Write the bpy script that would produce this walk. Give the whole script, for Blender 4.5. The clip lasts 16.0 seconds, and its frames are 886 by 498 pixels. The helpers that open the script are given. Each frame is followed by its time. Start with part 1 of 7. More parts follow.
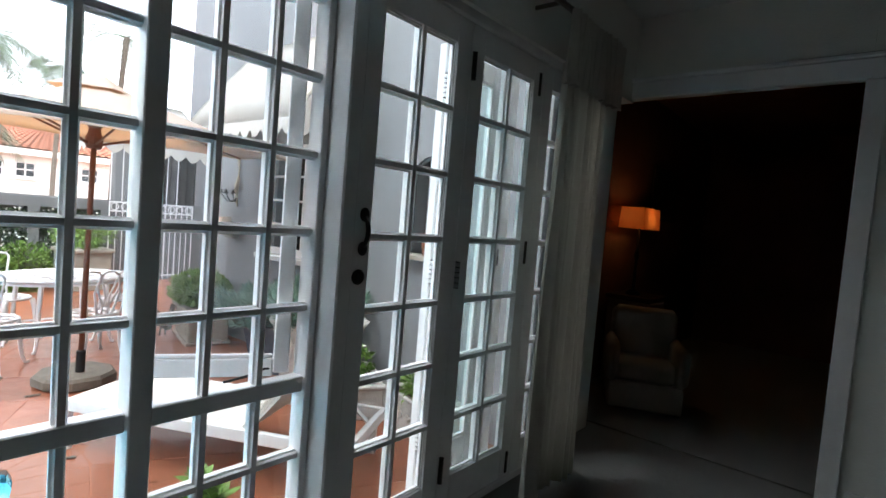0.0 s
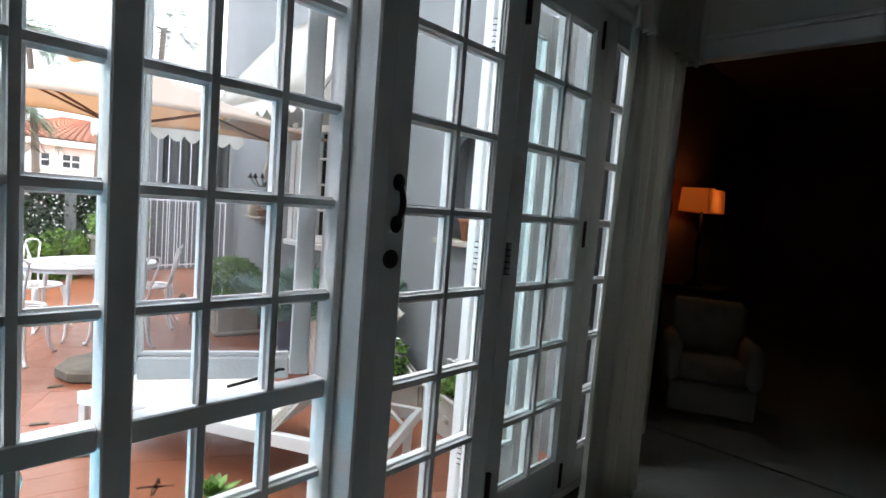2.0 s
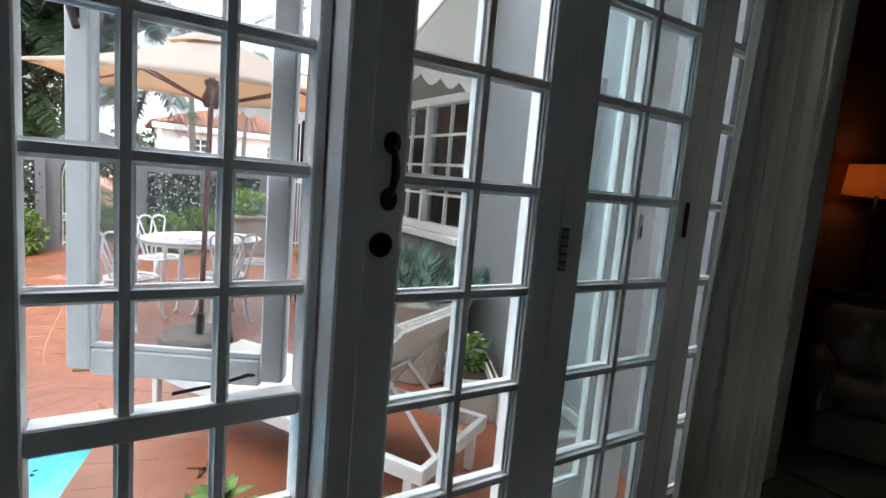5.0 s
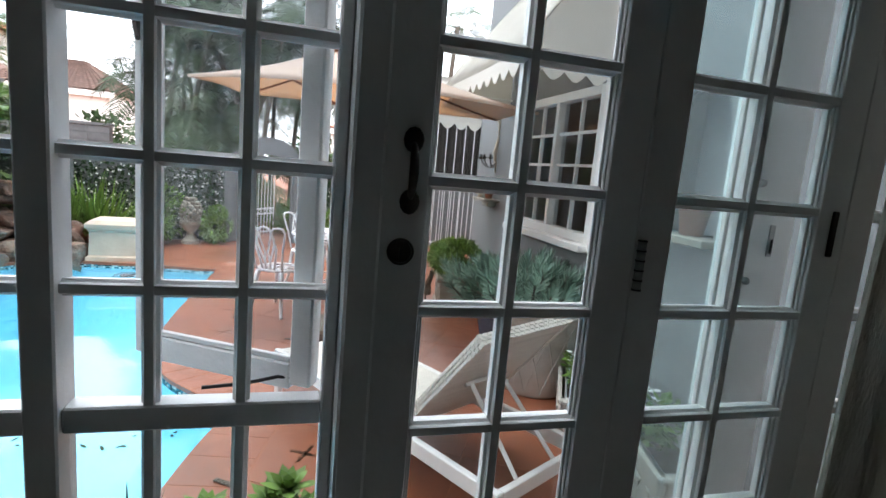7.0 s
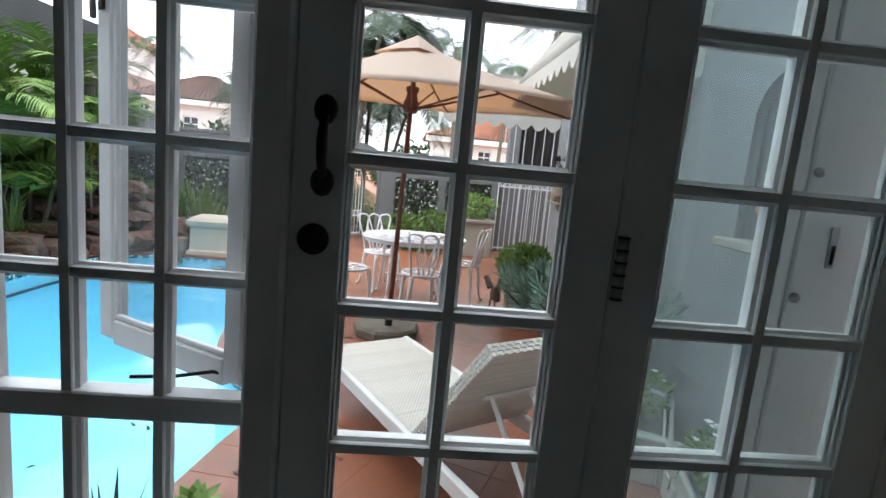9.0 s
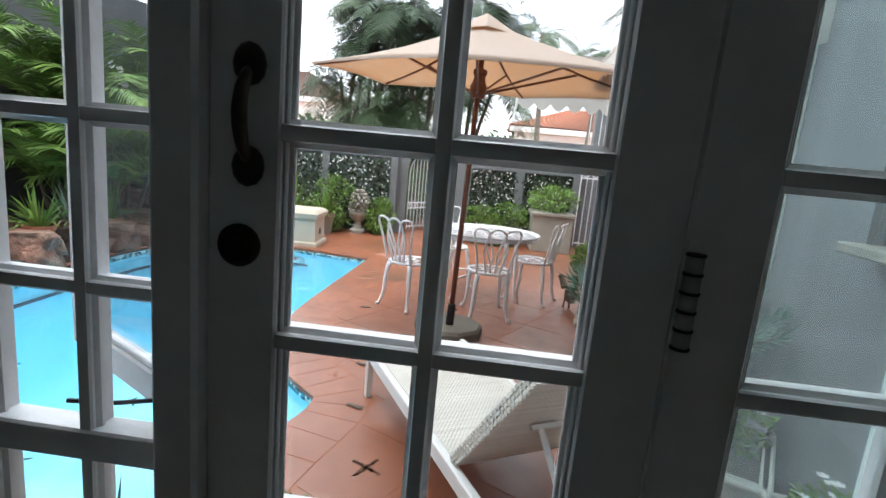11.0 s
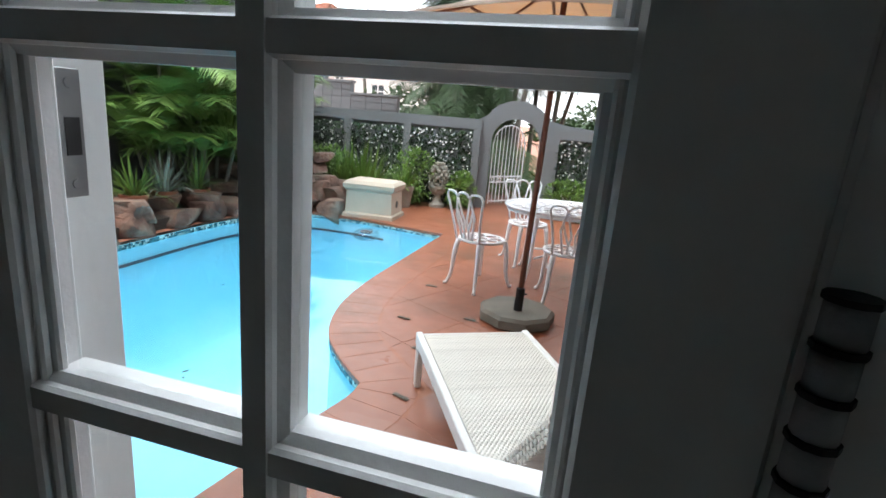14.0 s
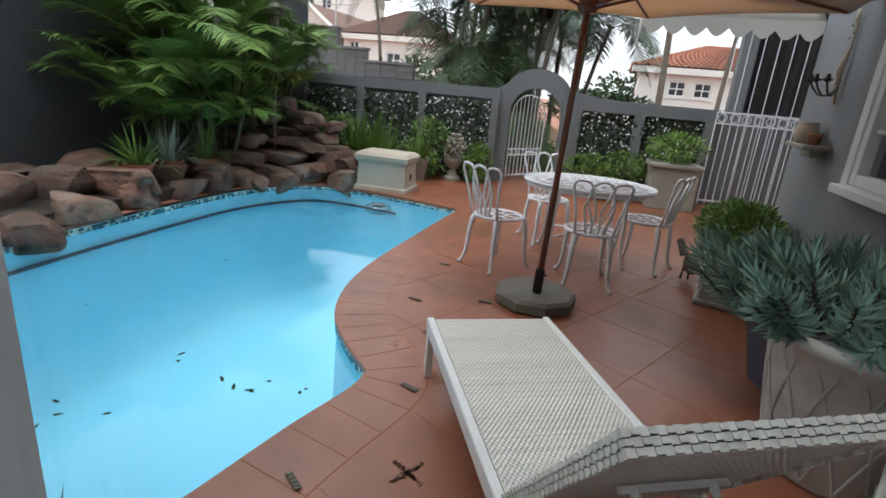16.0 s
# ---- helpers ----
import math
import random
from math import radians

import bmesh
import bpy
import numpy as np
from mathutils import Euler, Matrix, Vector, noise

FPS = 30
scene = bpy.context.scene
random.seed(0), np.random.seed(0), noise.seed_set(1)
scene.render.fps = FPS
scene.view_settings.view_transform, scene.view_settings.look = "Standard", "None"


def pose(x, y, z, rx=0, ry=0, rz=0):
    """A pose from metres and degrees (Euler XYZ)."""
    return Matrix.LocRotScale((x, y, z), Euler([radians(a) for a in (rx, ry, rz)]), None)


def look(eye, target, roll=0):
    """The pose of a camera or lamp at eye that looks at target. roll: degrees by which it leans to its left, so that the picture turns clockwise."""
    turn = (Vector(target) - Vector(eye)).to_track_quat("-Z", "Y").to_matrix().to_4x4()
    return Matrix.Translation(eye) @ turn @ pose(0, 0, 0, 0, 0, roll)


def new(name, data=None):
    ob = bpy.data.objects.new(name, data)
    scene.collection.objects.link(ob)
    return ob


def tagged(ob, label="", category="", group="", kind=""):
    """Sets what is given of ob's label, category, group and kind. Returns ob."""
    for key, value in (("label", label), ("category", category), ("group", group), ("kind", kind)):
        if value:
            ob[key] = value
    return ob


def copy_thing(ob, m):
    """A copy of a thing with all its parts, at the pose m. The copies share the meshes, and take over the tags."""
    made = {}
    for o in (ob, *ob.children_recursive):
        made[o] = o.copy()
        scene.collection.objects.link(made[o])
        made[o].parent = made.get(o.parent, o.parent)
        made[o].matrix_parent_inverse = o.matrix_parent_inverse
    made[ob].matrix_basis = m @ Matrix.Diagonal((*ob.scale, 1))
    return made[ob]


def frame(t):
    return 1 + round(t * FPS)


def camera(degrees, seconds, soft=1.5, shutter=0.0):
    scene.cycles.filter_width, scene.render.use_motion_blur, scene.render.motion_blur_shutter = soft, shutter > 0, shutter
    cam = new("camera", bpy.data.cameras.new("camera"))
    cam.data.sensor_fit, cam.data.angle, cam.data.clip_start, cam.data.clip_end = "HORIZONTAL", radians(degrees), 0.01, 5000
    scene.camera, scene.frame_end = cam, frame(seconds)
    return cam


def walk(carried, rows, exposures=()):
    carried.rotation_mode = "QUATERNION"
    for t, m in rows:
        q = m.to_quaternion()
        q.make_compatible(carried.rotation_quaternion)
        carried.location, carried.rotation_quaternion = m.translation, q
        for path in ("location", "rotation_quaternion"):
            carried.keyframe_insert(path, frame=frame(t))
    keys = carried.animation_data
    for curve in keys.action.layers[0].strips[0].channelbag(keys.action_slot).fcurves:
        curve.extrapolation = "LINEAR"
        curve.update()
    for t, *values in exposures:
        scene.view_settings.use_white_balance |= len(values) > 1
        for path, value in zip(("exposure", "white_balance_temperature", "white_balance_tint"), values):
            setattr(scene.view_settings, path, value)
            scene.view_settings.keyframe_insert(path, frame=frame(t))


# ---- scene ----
cam = camera(81.4, 16.0)
PATH = [
    (0, look((-1.511, -1.442, 1.309), (0.017, -0.156, 1.198), 4.7)),
    (0.5, look((-1.473, -1.343, 1.306), (0.043, -0.045, 1.187), 5.1)),
    (1, look((-1.422, -1.287, 1.276), (0.07, 0.039, 1.146), 5.0)),
    (1.5, look((-1.357, -1.235, 1.249), (0.112, 0.115, 1.103), 4.8)),
    (2, look((-1.272, -1.172, 1.239), (0.17, 0.205, 1.083), 4.5)),
    (2.5, look((-1.187, -1.109, 1.241), (0.217, 0.305, 1.065), 4.6)),
    (3, look((-1.141, -1.07, 1.238), (0.222, 0.382, 1.052), 4.5)),
    (3.5, look((-1.071, -1.048, 1.226), (0.252, 0.439, 1.035), 4.5)),
    (6, look((-0.603, -1.062, 1.229), (0.202, 0.749, 0.963), 4.8)),
    (6.5, look((-0.539, -1.06, 1.234), (0.118, 0.81, 0.972), 4.7)),
    (7, look((-0.468, -1.043, 1.25), (0.063, 0.861, 0.95), 5.0)),
    (7.5, look((-0.352, -1.028, 1.223), (0.074, 0.907, 0.951), 5.3)),
    (8, look((-0.241, -1.009, 1.228), (0.078, 0.944, 0.942), 5.2)),
    (8.5, look((-0.167, -0.984, 1.247), (0.063, 0.976, 0.921), 5.3)),
    (9, look((-0.104, -0.939, 1.223), (0.048, 1.032, 0.917), 5.4)),
    (11.5, look((0.086, -0.562, 1.218), (-0.15, 1.385, 0.829), 5.2)),
    (12.5, look((0.151, -0.426, 1.202), (-0.201, 1.494, 0.766), 5.0)),
    (13, look((0.177, -0.361, 1.195), (-0.236, 1.541, 0.734), 4.8)),
    (13.5, look((0.182, -0.3, 1.194), (-0.282, 1.585, 0.712), 5.0)),
    (14, look((0.185, -0.266, 1.19), (-0.315, 1.607, 0.698), 4.8)),
    (14.5, look((0.161, -0.2, 1.173), (-0.361, 1.662, 0.662), 5.0)),
    (15, look((0.149, -0.127, 1.163), (-0.385, 1.724, 0.625), 4.7)),
    (15.5, look((0.126, -0.06, 1.157), (-0.411, 1.781, 0.587), 4.9)),
    (16, look((0.118, -0.018, 1.151), (-0.42, 1.813, 0.555), 5.2)),
]
walk(cam, PATH, exposures=[(0, 1.78), (6, 1.52), (9, 1.16), (13, 1.40), (14, 1.22), (15, 0.70), (16, 0.36)])

# ---- world and sun: a bright overcast day ----
world = bpy.data.worlds.new("overcast_sky")
scene.world = world
world.use_nodes = True
wn = world.node_tree.nodes
wl = world.node_tree.links
sky = wn.new("ShaderNodeTexSky")
sky.sky_type = "NISHITA"
sky.sun_disc = False
sky.sun_elevation = radians(58)
sky.sun_rotation = radians(-60)
sky.dust_density = 4.0
sky_hsv = wn.new("ShaderNodeHueSaturation")
sky_hsv.inputs["Saturation"].default_value = 0.7
cloud = wn.new("ShaderNodeTexNoise")
cloud.inputs["Scale"].default_value = 2.2
cloud.inputs["Detail"].default_value = 5.0
cloud_ramp = wn.new("ShaderNodeValToRGB")
cloud_ramp.color_ramp.elements[0].position = 0.33
cloud_ramp.color_ramp.elements[1].position = 0.50
cloud_mix = wn.new("ShaderNodeMix")
cloud_mix.data_type = "RGBA"
cloud_mix.inputs["B"].default_value = (12.4, 13.2, 14.3, 1)
wl.new(sky.outputs["Color"], sky_hsv.inputs["Color"])
wl.new(cloud.outputs["Fac"], cloud_ramp.inputs["Fac"])
wl.new(cloud_ramp.outputs["Color"], cloud_mix.inputs["Factor"])
wl.new(sky_hsv.outputs["Color"], cloud_mix.inputs["A"])
wl.new(cloud_mix.outputs["Result"], wn["Background"].inputs["Color"])
wn["Background"].inputs["Strength"].default_value = 0.14

sun_data = bpy.data.lights.new("sun", "SUN")
sun_data.energy = 0.75
sun_data.angle = radians(18)
sun_data.color = (1.0, 0.98, 0.95)
sun = new("sun", sun_data)
sun.matrix_world = look((0, 0, 20), (4.0, 6.0, 0))


# ---- materials ----
def mat(name, a, b=None, rough=0.6, scale=8.0, bump=0.0, bscale=60.0, metal=0.0, spec=0.5, stain=None, stain_scale=1.2,
        stain_amount=0.5, per_piece=0.0, stretch=None, sheen=0.0, rough_var=0.1):
    """A surface with two colours mixed by noise, stains at a larger scale, relief and uneven gloss."""
    m = bpy.data.materials.new(name)
    m.use_nodes = True
    n, l = m.node_tree.nodes, m.node_tree.links
    p = n["Principled BSDF"]
    b = b or tuple(c * 0.82 for c in a)
    tc = n.new("ShaderNodeTexCoord")
    vec = tc.outputs["Object"]
    if stretch:
        mp = n.new("ShaderNodeMapping")
        mp.inputs["Scale"].default_value = stretch
        l.new(vec, mp.inputs["Vector"])
        vec = mp.outputs["Vector"]
    nz = n.new("ShaderNodeTexNoise")
    nz.inputs["Scale"].default_value = scale
    nz.inputs["Detail"].default_value = 6
    nz.inputs["Roughness"].default_value = 0.62
    l.new(vec, nz.inputs["Vector"])
    mix = n.new("ShaderNodeMix")
    mix.data_type = "RGBA"
    mix.inputs["A"].default_value = (*a, 1)
    mix.inputs["B"].default_value = (*b, 1)
    cr = n.new("ShaderNodeMapRange")
    cr.inputs["From Min"].default_value = 0.32
    cr.inputs["From Max"].default_value = 0.68
    l.new(nz.outputs["Fac"], cr.inputs["Value"])
    l.new(cr.outputs["Result"], mix.inputs["Factor"])
    col = mix.outputs["Result"]
    if stain:
        sz = n.new("ShaderNodeTexNoise")
        sz.inputs["Scale"].default_value = stain_scale
        sz.inputs["Detail"].default_value = 8
        sz.inputs["Roughness"].default_value = 0.7
        gp = n.new("ShaderNodeNewGeometry")
        l.new(gp.outputs["Position"], sz.inputs["Vector"])
        sr = n.new("ShaderNodeMapRange")
        sr.inputs["From Min"].default_value = 0.48
        sr.inputs["From Max"].default_value = 0.72
        sr.inputs["To Max"].default_value = stain_amount
        l.new(sz.outputs["Fac"], sr.inputs["Value"])
        sm = n.new("ShaderNodeMix")
        sm.data_type = "RGBA"
        sm.inputs["B"].default_value = (*stain, 1)
        l.new(sr.outputs["Result"], sm.inputs["Factor"])
        l.new(col, sm.inputs["A"])
        col = sm.outputs["Result"]
    if per_piece:
        oi = n.new("ShaderNodeObjectInfo")
        gi = n.new("ShaderNodeNewGeometry")
        ad = n.new("ShaderNodeMath")
        ad.operation = "ADD"
        l.new(oi.outputs["Random"], ad.inputs[0])
        l.new(gi.outputs["Random Per Island"], ad.inputs[1])
        fr = n.new("ShaderNodeMath")
        fr.operation = "FRACT"
        l.new(ad.outputs[0], fr.inputs[0])
        pr = n.new("ShaderNodeMapRange")
        pr.inputs["To Min"].default_value = 1 - per_piece
        pr.inputs["To Max"].default_value = 1 + per_piece
        l.new(fr.outputs[0], pr.inputs["Value"])
        hv = n.new("ShaderNodeHueSaturation")
        l.new(pr.outputs["Result"], hv.inputs["Value"])
        l.new(col, hv.inputs["Color"])
        col = hv.outputs["Color"]
    l.new(col, p.inputs["Base Color"])
    rr = n.new("ShaderNodeMapRange")
    rr.inputs["To Min"].default_value = max(0.02, rough - rough_var)
    rr.inputs["To Max"].default_value = min(1.0, rough + rough_var)
    l.new(nz.outputs["Fac"], rr.inputs["Value"])
    l.new(rr.outputs["Result"], p.inputs["Roughness"])
    p.inputs["Metallic"].default_value = metal
    p.inputs["Specular IOR Level"].default_value = spec
    if sheen:
        p.inputs["Sheen Weight"].default_value = sheen
    if bump:
        bz = n.new("ShaderNodeTexNoise")
        bz.inputs["Scale"].default_value = bscale
        bz.inputs["Detail"].default_value = 5
        l.new(vec, bz.inputs["Vector"])
        bp = n.new("ShaderNodeBump")
        bp.inputs["Strength"].default_value = bump
        bp.inputs["Distance"].default_value = 0.01
        l.new(bz.outputs["Fac"], bp.inputs["Height"])
        l.new(bp.outputs["Normal"], p.inputs["Normal"])
    return m


def see_through(name, tint, gloss_rough=0.0, ior=1.45, ripple=0.0, ripple_scale=3.0, mist=0.0):
    """Clear glass or water: lets light through with a tint, and mirrors by the Fresnel law."""
    m = bpy.data.materials.new(name)
    m.use_nodes = True
    n, l = m.node_tree.nodes, m.node_tree.links
    n.remove(n["Principled BSDF"])
    tr = n.new("ShaderNodeBsdfTransparent")
    tr.inputs["Color"].default_value = (*tint, 1)
    gl = n.new("ShaderNodeBsdfGlossy")
    gl.inputs["Roughness"].default_value = gloss_rough
    fr = n.new("ShaderNodeLayerWeight")
    fr.inputs["Blend"].default_value = 0.5
    pw = n.new("ShaderNodeMath")
    pw.operation = "POWER"
    pw.inputs[1].default_value = 5.0
    l.new(fr.outputs["Facing"], pw.inputs[0])
    ma = n.new("ShaderNodeMath")
    ma.operation = "MULTIPLY_ADD"
    f0 = ((ior - 1) / (ior + 1)) ** 2
    ma.inputs[1].default_value = 1 - f0
    ma.inputs[2].default_value = f0
    l.new(pw.outputs[0], ma.inputs[0])
    mx = n.new("ShaderNodeMixShader")
    l.new(ma.outputs[0], mx.inputs["Fac"])
    body = tr.outputs[0]
    if mist:
        film = n.new("ShaderNodeBsdfTranslucent")
        film.inputs["Color"].default_value = (0.80, 0.86, 0.88, 1)
        soft = n.new("ShaderNodeMixShader")
        soft.inputs["Fac"].default_value = mist
        l.new(tr.outputs[0], soft.inputs[1])
        l.new(film.outputs[0], soft.inputs[2])
        body = soft.outputs[0]
    l.new(body, mx.inputs[1])
    l.new(gl.outputs[0], mx.inputs[2])
    l.new(mx.outputs[0], n["Material Output"].inputs["Surface"])
    if ripple:
        tc = n.new("ShaderNodeTexCoord")
        nz = n.new("ShaderNodeTexNoise")
        nz.inputs["Scale"].default_value = ripple_scale
        nz.inputs["Detail"].default_value = 3
        l.new(tc.outputs["Object"], nz.inputs["Vector"])
        bp = n.new("ShaderNodeBump")
        bp.inputs["Strength"].default_value = ripple
        bp.inputs["Distance"].default_value = 0.02
        l.new(nz.outputs["Fac"], bp.inputs["Height"])
        l.new(bp.outputs["Normal"], gl.inputs["Normal"])
        l.new(bp.outputs["Normal"], fr.inputs["Normal"])
    return m


WHITE_PAINT = mat("white_paint", (0.86, 0.86, 0.86), (0.80, 0.80, 0.80), 0.42, 5, 0.15, 40, stain=(0.55, 0.54, 0.50), stain_amount=0.3)
OUTER_PAINT = mat("outer_white_paint", (0.80, 0.80, 0.80), (0.72, 0.72, 0.71), 0.5, 6, 0.2, 50, stain=(0.5, 0.5, 0.46), stain_amount=0.35)
ROOM_WALL = mat("room_wall_paint", (0.80, 0.80, 0.75), (0.75, 0.75, 0.70), 0.8, 3, 0.2, 90)
CEILING_PAINT = mat("ceiling_paint", (0.84, 0.84, 0.82), (0.80, 0.80, 0.78), 0.85, 2, 0.1, 70)
CARPET = mat("carpet", (0.23, 0.225, 0.21), (0.18, 0.175, 0.16), 0.95, 30, 0.8, 300, sheen=0.3)
# deep red-brown that carries the gloom of the two unlit rooms in its colour
ROOM_GLOOM = mat("room_gloom_paint", (0.20, 0.085, 0.05), (0.16, 0.065, 0.04), 0.8, 3, 0.2, 80)
CURTAIN = mat("curtain_cloth", (0.64, 0.61, 0.55), (0.56, 0.53, 0.47), 0.9, 12, 0.5, 220, sheen=0.3, stretch=(1, 1, 0.2))
BRASS_DARK = mat("dark_bronze", (0.06, 0.05, 0.045), (0.03, 0.028, 0.026), 0.38, 30, 0.2, 80, metal=0.8)
HINGE_PAINT = mat("grey_hinge_paint", (0.42, 0.42, 0.43), (0.32, 0.32, 0.33), 0.5, 20, 0.2, 90)
STEEL = mat("steel", (0.42, 0.42, 0.42), (0.34, 0.34, 0.35), 0.4, 30, 0.1, 80, metal=0.9)
GLASS = see_through("clear_glass", (0.97, 0.985, 0.98))
OUTER_GLASS = see_through("misted_glass", (0.80, 0.89, 0.89), mist=0.07)
CASE_GLASS = see_through("hazy_glass", (0.88, 0.90, 0.91), mist=0.015)
WATER = see_through("pool_water", (0.80, 0.95, 0.985), 0.0, 1.33, 0.05, 5.0)
POOL_BLUE = mat("pool_plaster", (0.33, 0.75, 0.91), (0.37, 0.78, 0.93), 0.6, 3, 0.1, 30, stain=(0.42, 0.74, 0.86), stain_amount=0.5)
POOL_TILE = mat("pool_mosaic", (0.05, 0.22, 0.26), (0.02, 0.06, 0.09), 0.25, 30, 0, 60, per_piece=0.6)
POOL_TILE_LIGHT = mat("pale_mosaic", (0.50, 0.66, 0.62), (0.34, 0.52, 0.52), 0.25, 30, 0, 60, per_piece=0.4)
TERRACOTTA = mat("terracotta_paving", (0.30, 0.105, 0.055), (0.235, 0.08, 0.042), 0.34, 5, 0.25, 90, stain=(0.085, 0.05, 0.028),
                 stain_scale=0.75, stain_amount=0.9, per_piece=0.05, rough_var=0.18)
MORTAR = mat("mortar", (0.40, 0.17, 0.10), (0.31, 0.12, 0.07), 0.8, 9, 0.3, 90, stain=(0.15, 0.08, 0.05), stain_amount=0.5)
GREY_RENDER = mat("grey_render", (0.185, 0.19, 0.195), (0.165, 0.17, 0.175), 0.85, 2.5, 0.35, 120, stain=(0.12, 0.125, 0.125), stain_amount=0.5)
LILAC_RENDER = mat("house_render", (0.215, 0.22, 0.23), (0.195, 0.20, 0.21), 0.85, 2.5, 0.35, 120, stain=(0.16, 0.165, 0.17), stain_amount=0.4)
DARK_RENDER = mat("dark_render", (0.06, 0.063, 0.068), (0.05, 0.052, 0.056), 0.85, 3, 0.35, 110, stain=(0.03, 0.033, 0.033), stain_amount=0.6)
ROCK = mat("sandstone_rock", (0.27, 0.135, 0.09), (0.07, 0.042, 0.034), 0.78, 5.0, 1.0, 18, stain=(0.27, 0.25, 0.20), stain_scale=3.2, stain_amount=0.85, per_piece=0.42)
MOSS = mat("dark_moss", (0.09, 0.055, 0.03), (0.16, 0.075, 0.042), 0.9, 40, 0.8, 200)
SOIL = mat("soil", (0.05, 0.035, 0.025), (0.03, 0.022, 0.016), 0.95, 20, 0.9, 60)
for node in ROCK.node_tree.nodes:
    if node.type == "BUMP":
        node.inputs["Distance"].default_value = 0.035
CONCRETE = mat("concrete", (0.36, 0.33, 0.28), (0.28, 0.255, 0.215), 0.8, 9, 0.5, 70, stain=(0.16, 0.15, 0.12), stain_scale=4, stain_amount=0.6)
PALE_CONCRETE = mat("pale_cast_stone", (0.56, 0.54, 0.50), (0.46, 0.44, 0.40), 0.8, 9, 0.5, 80, stain=(0.26, 0.25, 0.22), stain_scale=5, stain_amount=0.6)
CREAM_BOX = mat("cream_cast_stone", (0.50, 0.42, 0.33), (0.43, 0.36, 0.28), 0.75, 6, 0.3, 80, stain=(0.36, 0.32, 0.25), stain_amount=0.5)
DARK_CONCRETE = mat("umbrella_base_concrete", (0.20, 0.18, 0.145), (0.145, 0.13, 0.11), 0.85, 9, 0.6, 70, stain=(0.09, 0.085, 0.06), stain_scale=5, stain_amount=0.6)
CAST_WHITE = mat("white_cast_metal", (0.80, 0.80, 0.82), (0.70, 0.70, 0.72), 0.38, 20, 0.2, 90)
WICKER = mat("white_wicker", (0.74, 0.71, 0.65), (0.64, 0.61, 0.55), 0.55, 40, 0.3, 200, per_piece=0.10)
LOUNGER_FRAME = mat("lounger_paint", (0.78, 0.77, 0.75), (0.70, 0.69, 0.67), 0.45, 8, 0.1, 60)
CANVAS = mat("umbrella_canvas", (0.47, 0.375, 0.32), (0.42, 0.335, 0.285), 0.9, 4, 0.3, 300, stain=(0.48, 0.36, 0.26), stain_amount=0.4)
AWNING_CLOTH = mat("awning_canvas", (0.74, 0.72, 0.69), (0.67, 0.65, 0.62), 0.85, 4, 0.2, 200, stain=(0.5, 0.47, 0.42), stain_amount=0.5)
UMBRELLA_WOOD = mat("umbrella_wood", (0.19, 0.065, 0.035), (0.13, 0.045, 0.025), 0.4, 18, 0.2, 80, stretch=(1, 1, 0.08))
BLACK_METAL = mat("black_metal", (0.02, 0.02, 0.022), (0.012, 0.012, 0.013), 0.45, 30, 0.1, 80, metal=0.4)
TERRA_POT = mat("terracotta_pot", (0.36, 0.14, 0.075), (0.28, 0.11, 0.06), 0.8, 8, 0.3, 80)
BLUE_POT = mat("blue_grey_glaze", (0.055, 0.07, 0.10), (0.035, 0.045, 0.07), 0.35, 8, 0.2, 60)
ROOF_TILE = mat("clay_roof_tile", (0.48, 0.19, 0.115), (0.38, 0.15, 0.09), 0.8, 6, 0.3, 40, per_piece=0.22)
ROOF_TILE_DARK = mat("brown_roof_tile", (0.20, 0.11, 0.085), (0.15, 0.085, 0.065), 0.8, 6, 0.3, 40, per_piece=0.2)
HOUSE_WHITE = mat("far_house_paint", (0.74, 0.72, 0.68), (0.68, 0.66, 0.62), 0.85, 1.5, 0.1, 60)
DARK_GLASS = mat("dark_window_glass", (0.03, 0.035, 0.04), (0.02, 0.024, 0.028), 0.08, 3)
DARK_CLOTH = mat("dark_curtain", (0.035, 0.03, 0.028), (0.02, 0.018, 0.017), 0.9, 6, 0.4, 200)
BRICK_GREY = mat("grey_painted_brick", (0.15, 0.155, 0.16), (0.12, 0.125, 0.13), 0.85, 6, 0.5, 60, per_piece=0.15)


def leaf_mat(name, a, b, rough=0.55, var=0.35):
    m = mat(name, a, b, rough, 3.0, 0.0, 30, per_piece=var)
    p = m.node_tree.nodes["Principled BSDF"]
    p.inputs["Specular IOR Level"].default_value = 0.28
    return m


def let_light_through(m, colour, share):
    """Cloth or leaf lit from behind: a share of the light passes through."""
    n, l = m.node_tree.nodes, m.node_tree.links
    tl = n.new("ShaderNodeBsdfTranslucent")
    tl.inputs["Color"].default_value = (*colour, 1)
    mx = n.new("ShaderNodeMixShader")
    mx.inputs["Fac"].default_value = share
    l.new(n["Principled BSDF"].outputs[0], mx.inputs[1])
    l.new(tl.outputs[0], mx.inputs[2])
    l.new(mx.outputs[0], n["Material Output"].inputs["Surface"])
    return m


